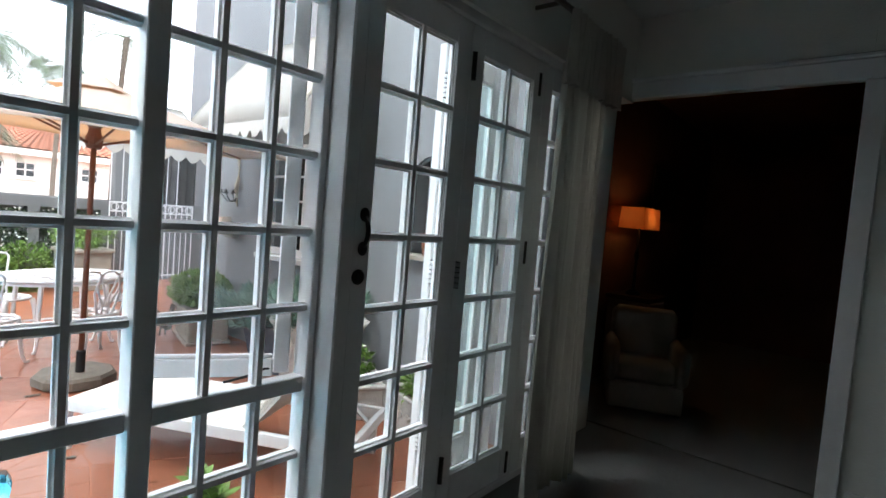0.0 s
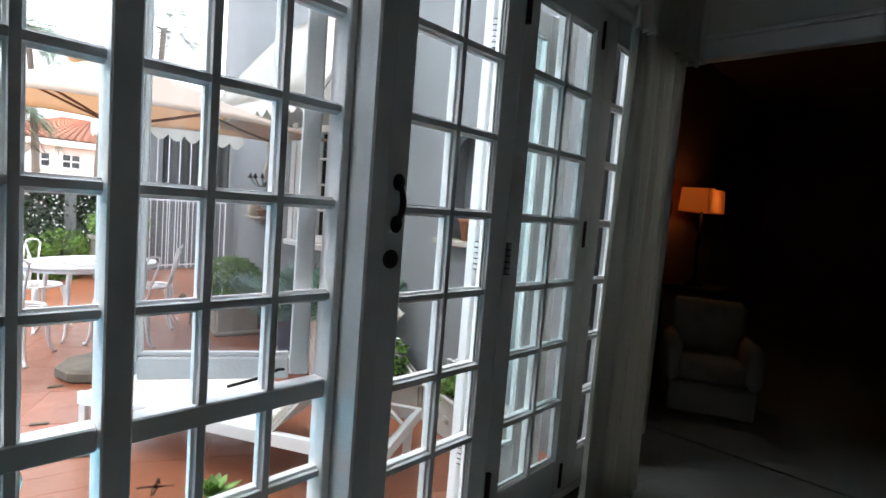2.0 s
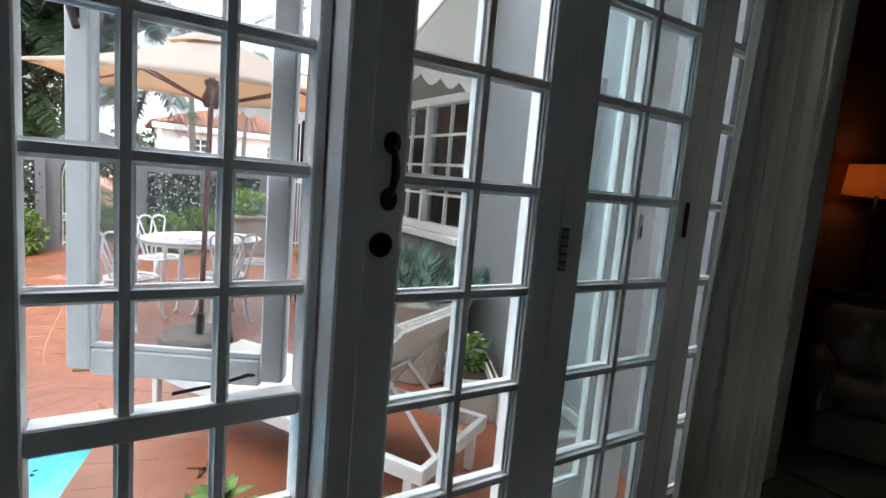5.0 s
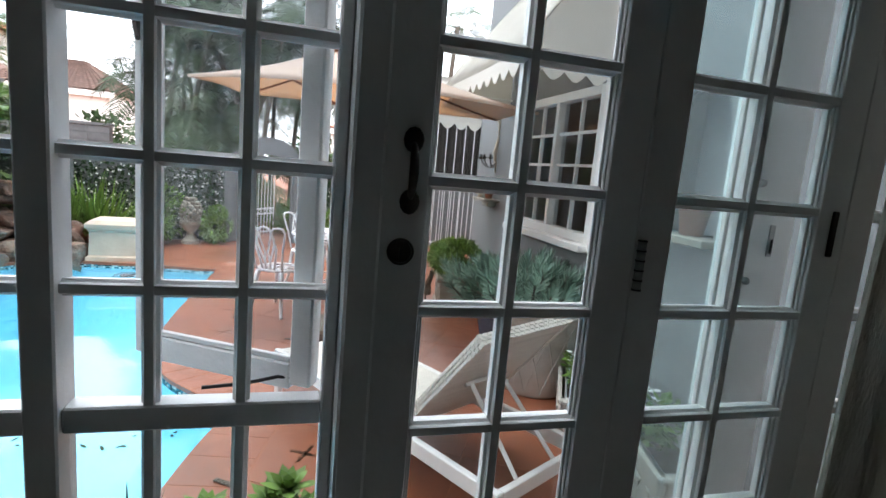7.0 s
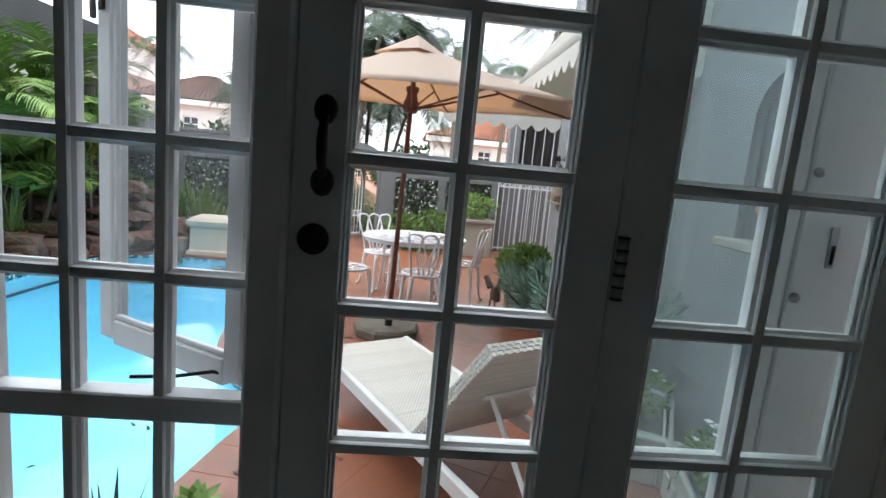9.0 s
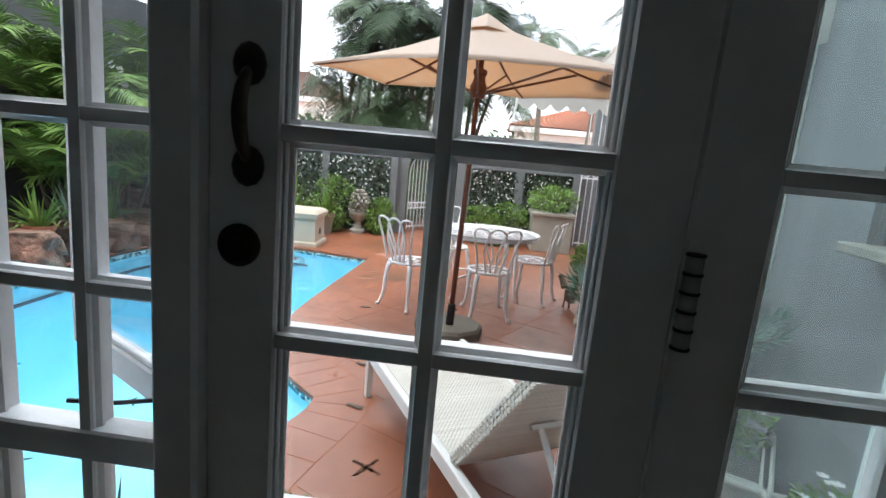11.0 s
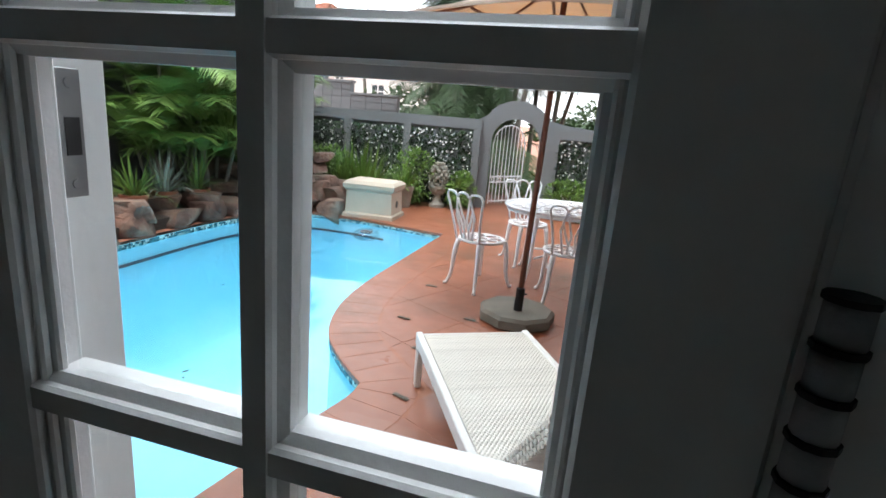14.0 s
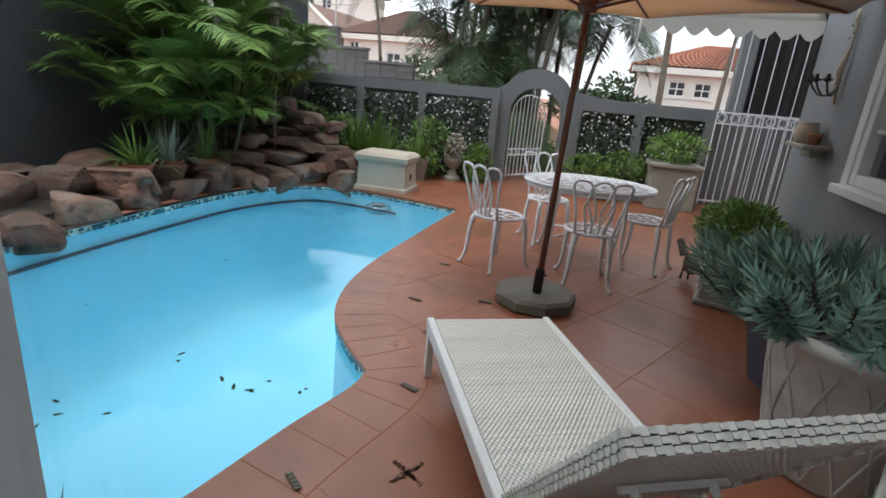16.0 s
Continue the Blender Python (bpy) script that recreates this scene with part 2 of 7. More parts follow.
let_light_through(CANVAS, (0.64, 0.31, 0.13), 0.26)
let_light_through(AWNING_CLOTH, (0.74, 0.70, 0.60), 0.3)
LEAF_PALM = leaf_mat("palm_leaf", (0.19, 0.30, 0.065), (0.10, 0.19, 0.045))
LEAF_DARK = leaf_mat("dark_leaf", (0.028, 0.055, 0.02), (0.016, 0.036, 0.014))
LEAF_LIGHT = leaf_mat("light_leaf", (0.17, 0.27, 0.06), (0.11, 0.20, 0.045))
LEAF_BLUE = leaf_mat("blue_green_leaf", (0.22, 0.33, 0.27), (0.12, 0.22, 0.17))
LEAF_YELLOW = leaf_mat("yellow_leaf", (0.42, 0.28, 0.03), (0.30, 0.22, 0.03))
LEAF_FAR = leaf_mat("far_tree_leaf", (0.05, 0.085, 0.03), (0.025, 0.048, 0.018))
LEAF_GREY = leaf_mat("silver_leaf", (0.26, 0.30, 0.25), (0.18, 0.22, 0.17))
PETAL = mat("white_petal", (0.80, 0.79, 0.78), (0.72, 0.71, 0.68), 0.6)
BARK = mat("palm_bark", (0.16, 0.135, 0.11), (0.10, 0.085, 0.07), 0.9, 8, 0.8, 40, stretch=(1, 1, 4))
LAMP_SHADE = mat("lamp_shade_cloth", (0.75, 0.42, 0.22), (0.68, 0.37, 0.19), 0.8, 10, 0.2, 200)
# white linen, with the shade of the dark room mixed into a greyer colour
LINEN = mat("dimmed_slipcover", (0.42, 0.40, 0.37), (0.35, 0.33, 0.30), 0.9, 8, 0.4, 160, sheen=0.2)
DARK_WOOD = mat("dark_wood", (0.06, 0.035, 0.022), (0.04, 0.022, 0.014), 0.4, 8, 0.2, 60, stretch=(1, 1, 0.1))
BULB_LIGHT = bpy.data.materials.new("lamp_bulb_light")
BULB_LIGHT.use_nodes = True
BULB_LIGHT.node_tree.nodes["Principled BSDF"].inputs["Emission Color"].default_value = (1.0, 0.55, 0.2, 1)
BULB_LIGHT.node_tree.nodes["Principled BSDF"].inputs["Emission Strength"].default_value = 7.0


# ---- building helpers ----
def part(name, bm, material, parent=None, label="", smooth=False):
    me = bpy.data.meshes.new(name)
    if smooth:
        for f in bm.faces:
            f.smooth = True
    bm.to_mesh(me)
    bm.free()
    me.materials.append(material)
    ob = new(name, me)
    if parent is not None:
        ob.parent = parent
    if label:
        ob["label"] = label
    return ob


def thing(name, label, category, at=(0, 0, 0), rz=0.0, group="", kind=""):
    e = new(name)
    e.empty_display_size = 0.1
    e.matrix_basis = pose(*at, 0, 0, rz)
    return tagged(e, label, category, group, kind)


def box(bm, c, s, rz=0.0, bevel=0.0, m=None):
    """Adds a box with centre c and size s; bevelled edges if asked."""
    t = Matrix.Translation(c) @ Matrix.Rotation(radians(rz), 4, "Z") @ Matrix.Diagonal((*s, 1))
    if m is not None:
        t = m @ t
    r = bmesh.ops.create_cube(bm, size=1.0, matrix=t)
    if bevel:
        es = {e for v in r["verts"] for e in v.link_edges}
        bmesh.ops.bevel(bm, geom=list(es), offset=bevel, segments=1, affect="EDGES")
    return bm


def one_box(c, s, rz=0.0, bevel=0.0, m=None):
    return box(bmesh.new(), c, s, rz, bevel, m)


def tube(bm, pts, r, seg=6, caps=True, closed=False, flat=1.0):
    """A round bar along points; r is one radius or one for each point."""
    pts = [Vector(p) for p in pts]
    n = len(pts)
    rs = r if isinstance(r, (list, tuple)) else [r] * n
    rings = []
    prev = None
    for i, p in enumerate(pts):
        if closed:
            d = pts[(i + 1) % n] - pts[i - 1]
        else:
            d = pts[min(i + 1, n - 1)] - pts[max(i - 1, 0)]
        d.normalize()
        if prev is None:
            up = Vector((0, 0, 1)) if abs(d.z) < 0.9 else Vector((1, 0, 0))
            u = d.cross(up).normalized()
        else:
            u = (prev - d * prev.dot(d)).normalized()
        prev = u
        w = d.cross(u)
        rings.append([bm.verts.new(p + (u * math.cos(a) + w * math.sin(a) * flat) * rs[i]) for a in (2 * math.pi * k / seg for k in range(seg))])
    for i in range(n if closed else n - 1):
        a, b = rings[i], rings[(i + 1) % n]
        for k in range(seg):
            bm.faces.new((a[k], a[(k + 1) % seg], b[(k + 1) % seg], b[k]))
    if caps and not closed:
        bm.faces.new(rings[0][::-1])
        bm.faces.new(rings[-1])
    return bm


def lathe(bm, profile, seg=24, c=(0, 0, 0), squash=1.0):
    """Turns a profile of (radius, height) round the upright axis at c."""
    rings = []
    for r, z in profile:
        rings.append([bm.verts.new((c[0] + r * math.cos(2 * math.pi * k / seg), c[1] + squash * r * math.sin(2 * math.pi * k / seg), c[2] + z)) for k in range(seg)])
    for a, b in zip(rings, rings[1:]):
        for k in range(seg):
            bm.faces.new((a[k], a[(k + 1) % seg], b[(k + 1) % seg], b[k]))
    bm.faces.new(rings[0][::-1])
    bm.faces.new(rings[-1])
    return bm


def prism(bm, poly, z0, z1):
    """A flat polygon given as (x, y) in order, raised from z0 to z1."""
    lo = [bm.verts.new((x, y, z0)) for x, y in poly]
    hi = [bm.verts.new((x, y, z1)) for x, y in poly]
    n = len(poly)
    bm.faces.new(hi)
    bm.faces.new(lo[::-1])
    for i in range(n):
        bm.faces.new((lo[i], lo[(i + 1) % n], hi[(i + 1) % n], hi[i]))
    bmesh.ops.recalc_face_normals(bm, faces=bm.faces)
    return bm


def slab(bm, poly, y0, y1):
    """A polygon in the upright plane given as (x, z), thick from y0 to y1."""
    a = [bm.verts.new((x, y0, z)) for x, z in poly]
    b = [bm.verts.new((x, y1, z)) for x, z in poly]
    n = len(poly)
    bm.faces.new(a)
    bm.faces.new(b[::-1])
    for i in range(n):
        bm.faces.new((a[i], b[i], b[(i + 1) % n], a[(i + 1) % n]))
    bmesh.ops.recalc_face_normals(bm, faces=bm.faces)
    return bm


def leaf(bm, base, d, length, width, droop=0.0, side=None, steps=2):
    """One pointed leaf from base along d."""
    d = Vector(d).normalized()
    s = d.cross(Vector((0, 0, 1))) if side is None else Vector(side)
    if s.length < 0.01:
        s = Vector((1, 0, 0))
    s.normalize()
    base = Vector(base)
    left, right = [], []
    for i in range(steps):
        f = i / steps
        w = width * (0.35 + 0.65 * math.sin(math.pi * (0.25 + 0.6 * f)))
        p = base + d * length * f + Vector((0, 0, -droop * length * f * f))
        left.append(bm.verts.new(p - s * w * 0.5))
        right.append(bm.verts.new(p + s * w * 0.5))
    tip = bm.verts.new(base + d * length + Vector((0, 0, -droop * length)))
    for i in range(steps - 1):
        bm.faces.new((left[i], right[i], right[i + 1], left[i + 1]))
    bm.faces.new((left[-1], right[-1], tip))


def frond(bm, base, heading, length, rise, fall, leaflets=22, leaf_len=0.3, leaf_w=0.022, rng=random):
    """A feather palm frond: a bowed stalk with leaflets on both sides."""
    h = Vector((math.cos(heading), math.sin(heading), 0))
    pts = []
    for i in range(9):
        f = i / 8
        pts.append(Vector(base) + h * length * f * (1 - 0.12 * f) + Vector((0, 0, rise * f * 1.6 - (rise * 0.6 + fall) * f * f)))
    tube(bm, pts, [0.008 * (1 - 0.8 * i / 8) * (length / 1.2) + 0.001 for i in range(9)], 3, False)
    for k in range(leaflets):
        f = 0.22 + 0.78 * (k + 0.5) / leaflets
        i = min(int(f * 8), 7)
        p = pts[i].lerp(pts[i + 1], f * 8 - i)
        t = (pts[i + 1] - pts[i]).normalized()
        s = t.cross(Vector((0, 0, 1))).normalized()
        ll = leaf_len * (0.55 + 0.75 * math.sin(math.pi * min(1, f * 0.92))) * rng.uniform(0.85, 1.1)
        for sg in (-1, 1):
            dd = (s * sg * 0.85 + t * 0.65 + Vector((0, 0, rng.uniform(-0.05, 0.25)))).normalized()
            leaf(bm, p, dd, ll, leaf_w, rng.uniform(0.1, 0.4), steps=2, side=t.cross(dd).cross(dd))


def blades(bm, c, count, length, width, spread, droop, rng=random, lean=0.5, steps=3):
    """A tuft of strap leaves rising from c."""
    for _ in range(count):
        a = rng.uniform(0, 2 * math.pi)
        e = rng.uniform(lean, 1.45)
        d = Vector((math.cos(a) * math.cos(e), math.sin(a) * math.cos(e), math.sin(e)))
        p = Vector(c) + Vector((math.cos(a), math.sin(a), 0)) * spread * rng.random()
        leaf(bm, p, d, length * rng.uniform(0.6, 1.1), width, droop * rng.uniform(0.4, 1.3) * math.cos(e) + 0.02, steps=steps)


def foliage(bm, c, size, count, leaf_len, leaf_w, rng=random, hole=0.25):
    """Many small leaves scattered through an uneven rounded volume."""
    n = 0
    while n < count:
        p = Vector((rng.uniform(-1, 1), rng.uniform(-1, 1), rng.uniform(-1, 1)))
        q = p.length
        if q > 1 or q < hole or noise.noise(p * 2.3 + Vector(c)) < -0.12:
            continue
        d = (p + Vector((rng.uniform(-0.7, 0.7), rng.uniform(-0.7, 0.7), rng.uniform(-0.3, 0.9)))).normalized()
        leaf(bm, Vector(c) + Vector((p.x * size[0], p.y * size[1], p.z * size[2])), d, leaf_len * rng.uniform(0.6, 1.2), leaf_w * rng.uniform(0.7, 1.2), rng.uniform(0, 0.4),
             side=(rng.uniform(-1, 1), rng.uniform(-1, 1), rng.uniform(-0.4, 0.4)))
        n += 1


def rock_mesh(bm, c, s, seed, rz=0.0, rough=0.22, sub=3):
    """A weathered boulder: a ball pressed and broken by noise."""
    r = bmesh.ops.create_icosphere(bm, subdivisions=sub, radius=1.0)
    m = Matrix.Rotation(radians(rz), 3, "Z")
    off = Vector((seed * 3.1, seed * 1.7, seed * 0.9))
    pick = random.Random(seed * 13 + 5)
    cuts = []
    for _ in range(12):
        d = Vector((pick.gauss(0, 1), pick.gauss(0, 1), pick.gauss(0, 0.8))).normalized()
        cuts.append((d.x, d.y, d.z, pick.uniform(0.55, 0.86)))
    cuts.append((pick.uniform(-0.2, 0.2), pick.uniform(-0.2, 0.2), 0.97, 0.60))
    for v in r["verts"]:
        p = v.co.copy()
        q = Vector([math.copysign(abs(k) ** 0.5, k) for k in p])
        f = 1 + rough * noise.noise(p * 1.4 + off) * 1.5 + rough * 0.6 * noise.noise(p * 3.4 + off)
        q = q * f
        for nx, ny, nz, lim in cuts:
            over = q.x * nx + q.y * ny + q.z * nz - lim
            if over > 0:
                q = q - Vector((nx, ny, nz)) * over * 0.97
        q *= 1 + 0.045 * noise.noise(p * 6.0 + off) + 0.03 * noise.noise(p * 14.0 + off)
        v.co = Vector(c) + m @ Vector((q.x * s[0], q.y * s[1], q.z * s[2]))
    return bm

# ---- the setting: room, doors, windows ----
PZ = -0.28          # paving level, one step below the room
P = 0.255           # height of one pane of the doors
GLASS_FOOT = 0.2


def structure(name, bm, material, label, category, smooth=False):
    return tagged(part(name, bm, material, None, "", smooth), label, category, kind="structure")


structure("floor", one_box((-1.05, -1.95, -0.06), (6.1, 4.22, 0.12)), CARPET, "beige carpet on the floor of the dim sitting room", "floor")
structure("ceiling", one_box((-1.05, -1.95, 2.70), (6.1, 4.3, 0.1)), CEILING_PAINT, "plain white ceiling of the sitting room", "ceiling")
structure("wall_west", one_box((-4.15, -1.95, 1.3), (0.15, 4.3, 2.84)), ROOM_WALL, "plain pale wall of the sitting room", "wall")
structure("wall_south", one_box((-1.05, -4.1, 1.3), (6.35, 0.15, 2.84)), ROOM_WALL, "plain pale wall of the sitting room", "wall")
bm = bmesh.new()
box(bm, (-1.1, 0.06, 2.43), (6.0, 0.2, 0.60))
box(bm, (-2.75, 0.06, 1.0), (2.6, 0.2, 2.26))
box(bm, (1.66, 0.11, 1.0), (0.48, 0.10, 2.26))
box(bm, (-0.925, 0.09, 0.03), (1.05, 0.14, 0.30))
structure("wall_north", bm, ROOM_WALL, "garden wall of the sitting room, pierced by glazed doors and windows", "wall")
# side wall with the wide opening
bm = bmesh.new()
box(bm, (1.96, -0.5427, 2.45), (0.12, 1.3245, 0.56))
box(bm, (1.96, 0.14, 1.3), (0.12, 0.04, 2.86))
box(bm, (1.96, -2.6027, 1.3), (0.12, 2.795, 2.86))
structure("wall_east", bm, ROOM_WALL, "pale wall with a wide opening to a dark room", "wall")
bm = bmesh.new()
box(bm, (1.885, -0.60, 2.20), (0.03, 1.40, 0.10), bevel=0.006)
box(bm, (1.875, -0.60, 2.26), (0.06, 1.44, 0.025), bevel=0.006)
box(bm, (1.885, -1.230, 1.073), (0.03, 0.09, 2.146), bevel=0.006)
structure("trim", bm, WHITE_PAINT, "white painted casing round the opening", "door casing")
structure("skirting", one_box((1.892, -2.65, 0.06), (0.016, 2.7, 0.12), 0, 0.004), WHITE_PAINT, "white painted skirting board", "skirting")
# dark room beyond
structure("floor_back_room", one_box((4.1, -1.1, -0.05), (4.15, 4.6, 0.1)), CARPET, "carpet of the dark room beyond the opening", "floor")
# the ceiling takes the dark wall colour too, in place of shade
structure("ceiling_back_room", one_box((4.1, -1.1, 2.70), (4.15, 4.6, 0.1)), ROOM_GLOOM, "ceiling beyond the opening, gloom put into its dark colour", "ceiling")
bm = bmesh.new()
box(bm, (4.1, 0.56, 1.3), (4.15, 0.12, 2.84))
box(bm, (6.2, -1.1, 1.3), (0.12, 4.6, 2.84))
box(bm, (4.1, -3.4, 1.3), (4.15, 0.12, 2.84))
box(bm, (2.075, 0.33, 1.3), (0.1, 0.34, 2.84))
structure("wall_back_room", bm, ROOM_GLOOM, "deep red-brown walls of the dark room, gloom put into the colour", "wall")

# frames of the opening in the garden wall
bm = bmesh.new()
box(bm, (-0.305, 0.07, 1.06), (0.06, 0.19, 2.16), bevel=0.006)
post = structure("door_post", bm, WHITE_PAINT, "white painted timber post between window and doors", "door frame")
bm = bmesh.new()
box(bm, (0.56, 0.055, 2.115), (1.68, 0.14, 0.045), bevel=0.004)
box(bm, (1.405, 0.055, 1.05), (0.04, 0.14, 2.1), bevel=0.004)
box(bm, (0.56, 0.075, 0.02), (1.68, 0.15, 0.04), bevel=0.004)
structure("door_frame", bm, WHITE_PAINT, "white painted timber frame of the glazed doors", "door frame")
strike = part("strike_plate", one_box((-0.2755, 0.122, 1.145), (0.004, 0.024, 0.115), 0, 0.001), STEEL, post, "worn steel strike plate")
part("strike_hole", one_box((-0.2732, 0.122, 1.143), (0.002, 0.014, 0.034)), BLACK_METAL, strike)
for z in (1.10, 1.19):
    bm = bmesh.new()
    tube(bm, [(-0.2735, 0.122, z), (-0.2715, 0.122, z)], 0.005, 8)
    part("screw", bm, STEEL, strike)


def bar(bm, p, q, profile):
    """A moulded bar from p to q; the profile gives (half width, depth) from the room side outwards."""
    p, q = Vector(p), Vector(q)
    d = (q - p).normalized()
    s = Vector((1, 0, 0)) if abs(d.z) > 0.5 else Vector((0, 0, 1))
    outline = [(-w, y) for w, y in profile] + [(w, y) for w, y in reversed(profile)]
    a = [bm.verts.new(p + s * w + Vector((0, y, 0))) for w, y in outline]
    b = [bm.verts.new(q + s * w + Vector((0, y, 0))) for w, y in outline]
    n = len(outline)
    for i in range(n):
        bm.faces.new((a[i], a[(i + 1) % n], b[(i + 1) % n], b[i]))
    bm.faces.new(a)
    bm.faces.new(b[::-1])
    bmesh.ops.recalc_face_normals(bm, faces=bm.faces)
    return bm


MUNTIN = [(0.0085, 0.0), (0.0105, 0.004), (0.0105, 0.009), (0.0165, 0.015), (0.0165, 0.021), (0.0125, 0.023), (0.0125, 0.044)]


def glazed_leaf(name, label, x0, x1, y, rows, z_bottom, z_top, glass_z0, pitch, cols=2, side=0.088, glass=GLASS):
    """A door or window leaf: moulded stiles, rails and bars with a pane in each opening."""
    e = thing(name, label, "glazed door" if name.startswith("door") else "window", (0, y, 0), kind="structure")
    glass_z1 = glass_z0 + rows * pitch
    for sx, a, b in (("stile", x0, x0 + side), ("stile", x1 - side, x1)):
        part(sx, one_box(((a + b) / 2, 0.0225, (z_bottom + z_top) / 2), (b - a, 0.045, z_top - z_bottom), 0, 0.003), WHITE_PAINT, e)
    gx0, gx1 = x0 + side, x1 - side
    part("bottom_rail", one_box(((gx0 + gx1) / 2, 0.0225, (z_bottom + glass_z0) / 2), (gx1 - gx0, 0.043, glass_z0 - z_bottom), 0, 0.003), WHITE_PAINT, e)
    part("top_rail", one_box(((gx0 + gx1) / 2, 0.0225, (z_top + glass_z1) / 2), (gx1 - gx0, 0.043, z_top - glass_z1), 0, 0.003), WHITE_PAINT, e)
    # moulding round the glazed field
    bm = bmesh.new()
    for k in range(2):
        d, yy = (0.006, 0.012) if k == 0 else (0.012, 0.0195)
        t = 0.008
        for xx in (gx0 + d / 2, gx1 - d / 2):
            box(bm, (xx, yy, (glass_z0 + glass_z1) / 2), (d, t, glass_z1 - glass_z0), 0, 0.002)
        for zz in (glass_z0 + d / 2, glass_z1 - d / 2):
            box(bm, ((gx0 + gx1) / 2, yy, zz), (gx1 - gx0 - 0.002, t - 0.001, d), 0, 0.002)
    part("moulding", bm, WHITE_PAINT, e)
    step = (gx1 - gx0) / cols
    for c in range(1, cols):
        part("upright_bar", bar(bmesh.new(), (gx0 + step * c, 0, glass_z0), (gx0 + step * c, 0, glass_z1), MUNTIN), WHITE_PAINT, e)
    for r in range(1, rows):
        z = glass_z0 + pitch * r
        part("cross_bar", bar(bmesh.new(), (gx0, 0.001, z), (gx1, 0.001, z), MUNTIN), WHITE_PAINT, e)
    for r in range(rows):
        for c in range(cols):
            pn = part("pane", one_box((gx0 + step * (c + 0.5), 0.031, glass_z0 + pitch * (r + 0.5)), (step - 0.026, 0.003, pitch - 0.026)), glass, e)
            pn.visible_shadow = False
    return e


LEAF_TEXT = "white painted timber door leaf glazed in fourteen small panes, closed"
door_1 = glazed_leaf("door_1", LEAF_TEXT + ", with a bronze pull handle", -0.275, 0.279, 0.0, 7, 0.045, 2.09, GLASS_FOOT, P)
door_2 = glazed_leaf("door_2", LEAF_TEXT + ", beside the curtain", 0.2795, 0.856, 0.0, 7, 0.045, 2.09, GLASS_FOOT, P)
door_3 = glazed_leaf("door_3", LEAF_TEXT + ", half behind the curtain", 0.8565, 1.382, 0.0, 7, 0.045, 2.09, GLASS_FOOT, P)

# ironmongery of the doors
handle = bmesh.new()
arc = [(-0.223, -0.004 - 0.024 * math.sin(math.pi * k / 10) ** 0.7, 1.183 + 0.105 * k / 10) for k in range(11)]
tube(handle, arc, [0.006 + 0.003 * math.sin(math.pi * k / 10) for k in range(11)], 8)
for z in (1.178, 1.292):
    lathe(handle, [(0.019, -0.002), (0.019, 0.004), (0.014, 0.008)], 12, (0, 0, 0))
    for v in handle.verts[-36:]:
        v.co = Vector((-0.223 + v.co.x, -0.004 - v.co.z, z + v.co.y * 1.25))
part("pull_handle", handle, BRASS_DARK, door_1, "dark bronze bow handle", True)
bm = bmesh.new()
lathe(bm, [(0.026, -0.002), (0.026, 0.003), (0.021, 0.006), (0.021, 0.001), (0.008, 0.001)], 20)
for v in bm.verts:
    v.co = Vector((-0.233 + v.co.x, -0.003 - v.co.z, 1.083 + v.co.y))
rose = part("lock_rose", bm, BRASS_DARK, door_1, "round dark bronze lock rose")
part("keyhole", one_box((-0.233, -0.006, 1.08), (0.005, 0.005, 0.02)), BLACK_METAL, rose)


def butt_hinge(parent, x, y, z, material, length=0.107, wide=0.03):
    bm = bmesh.new()
    for k in range(5):
        za = z - length / 2 + length * k / 5
        tube(bm, [(x, y, za + 0.002), (x, y, za + length / 5 - 0.002)], 0.0095, 10)
    h = part("hinge", bm, material, parent, "", True)
    bm = bmesh.new()
    for k in range(6):
        za = z - length / 2 + length * k / 5
        tube(bm, [(x, y, za - 0.0015), (x, y, za + 0.0015)], 0.0108, 10)
    part("hinge_washer", bm, BLACK_METAL, h)
    return h


for z in (0.25, 1.076, 1.92):
    butt_hinge(door_2, 0.2885, -0.010, z, HINGE_PAINT if z > 1.0 and z < 1.5 else BRASS_DARK)
for z in (0.12, 1.17, 1.98):
    part("flush_bolt", one_box((0.815, -0.004, z), (0.016, 0.008, 0.11), 0, 0.002), BRASS_DARK, door_2)

# single-pane outer leaf standing behind the second leaf
outer = thing("outer_door", "white painted outer door leaf with one tall hazy pane", "glazed door", (0, 0, 0), kind="structure")
for a, b, n in ((0.292, 0.352, "stile"), (0.655, 0.715, "stile")):
    part(n, one_box(((a + b) / 2, 0.165, 1.05), (b - a, 0.042, 1.98), 0, 0.004), OUTER_PAINT, outer)
part("bottom_rail", one_box((0.5035, 0.165, 0.16), (0.303, 0.04, 0.20), 0, 0.004), OUTER_PAINT, outer)
part("top_rail", one_box((0.5035, 0.165, 1.99), (0.303, 0.04, 0.09), 0, 0.004), OUTER_PAINT, outer)
bm = bmesh.new()
for xx in (0.357, 0.650):
    box(bm, (xx, 0.155, 1.10), (0.010, 0.016, 1.69), 0, 0.002)
for zz in (0.265, 1.94):
    box(bm, (0.5035, 0.155, zz), (0.30, 0.015, 0.010), 0, 0.002)
part("glazing_bead", bm, OUTER_PAINT, outer)
pn = part("pane", one_box((0.5035, 0.168, 1.10), (0.30, 0.004, 1.69)), OUTER_GLASS, outer)
pn.visible_shadow = False
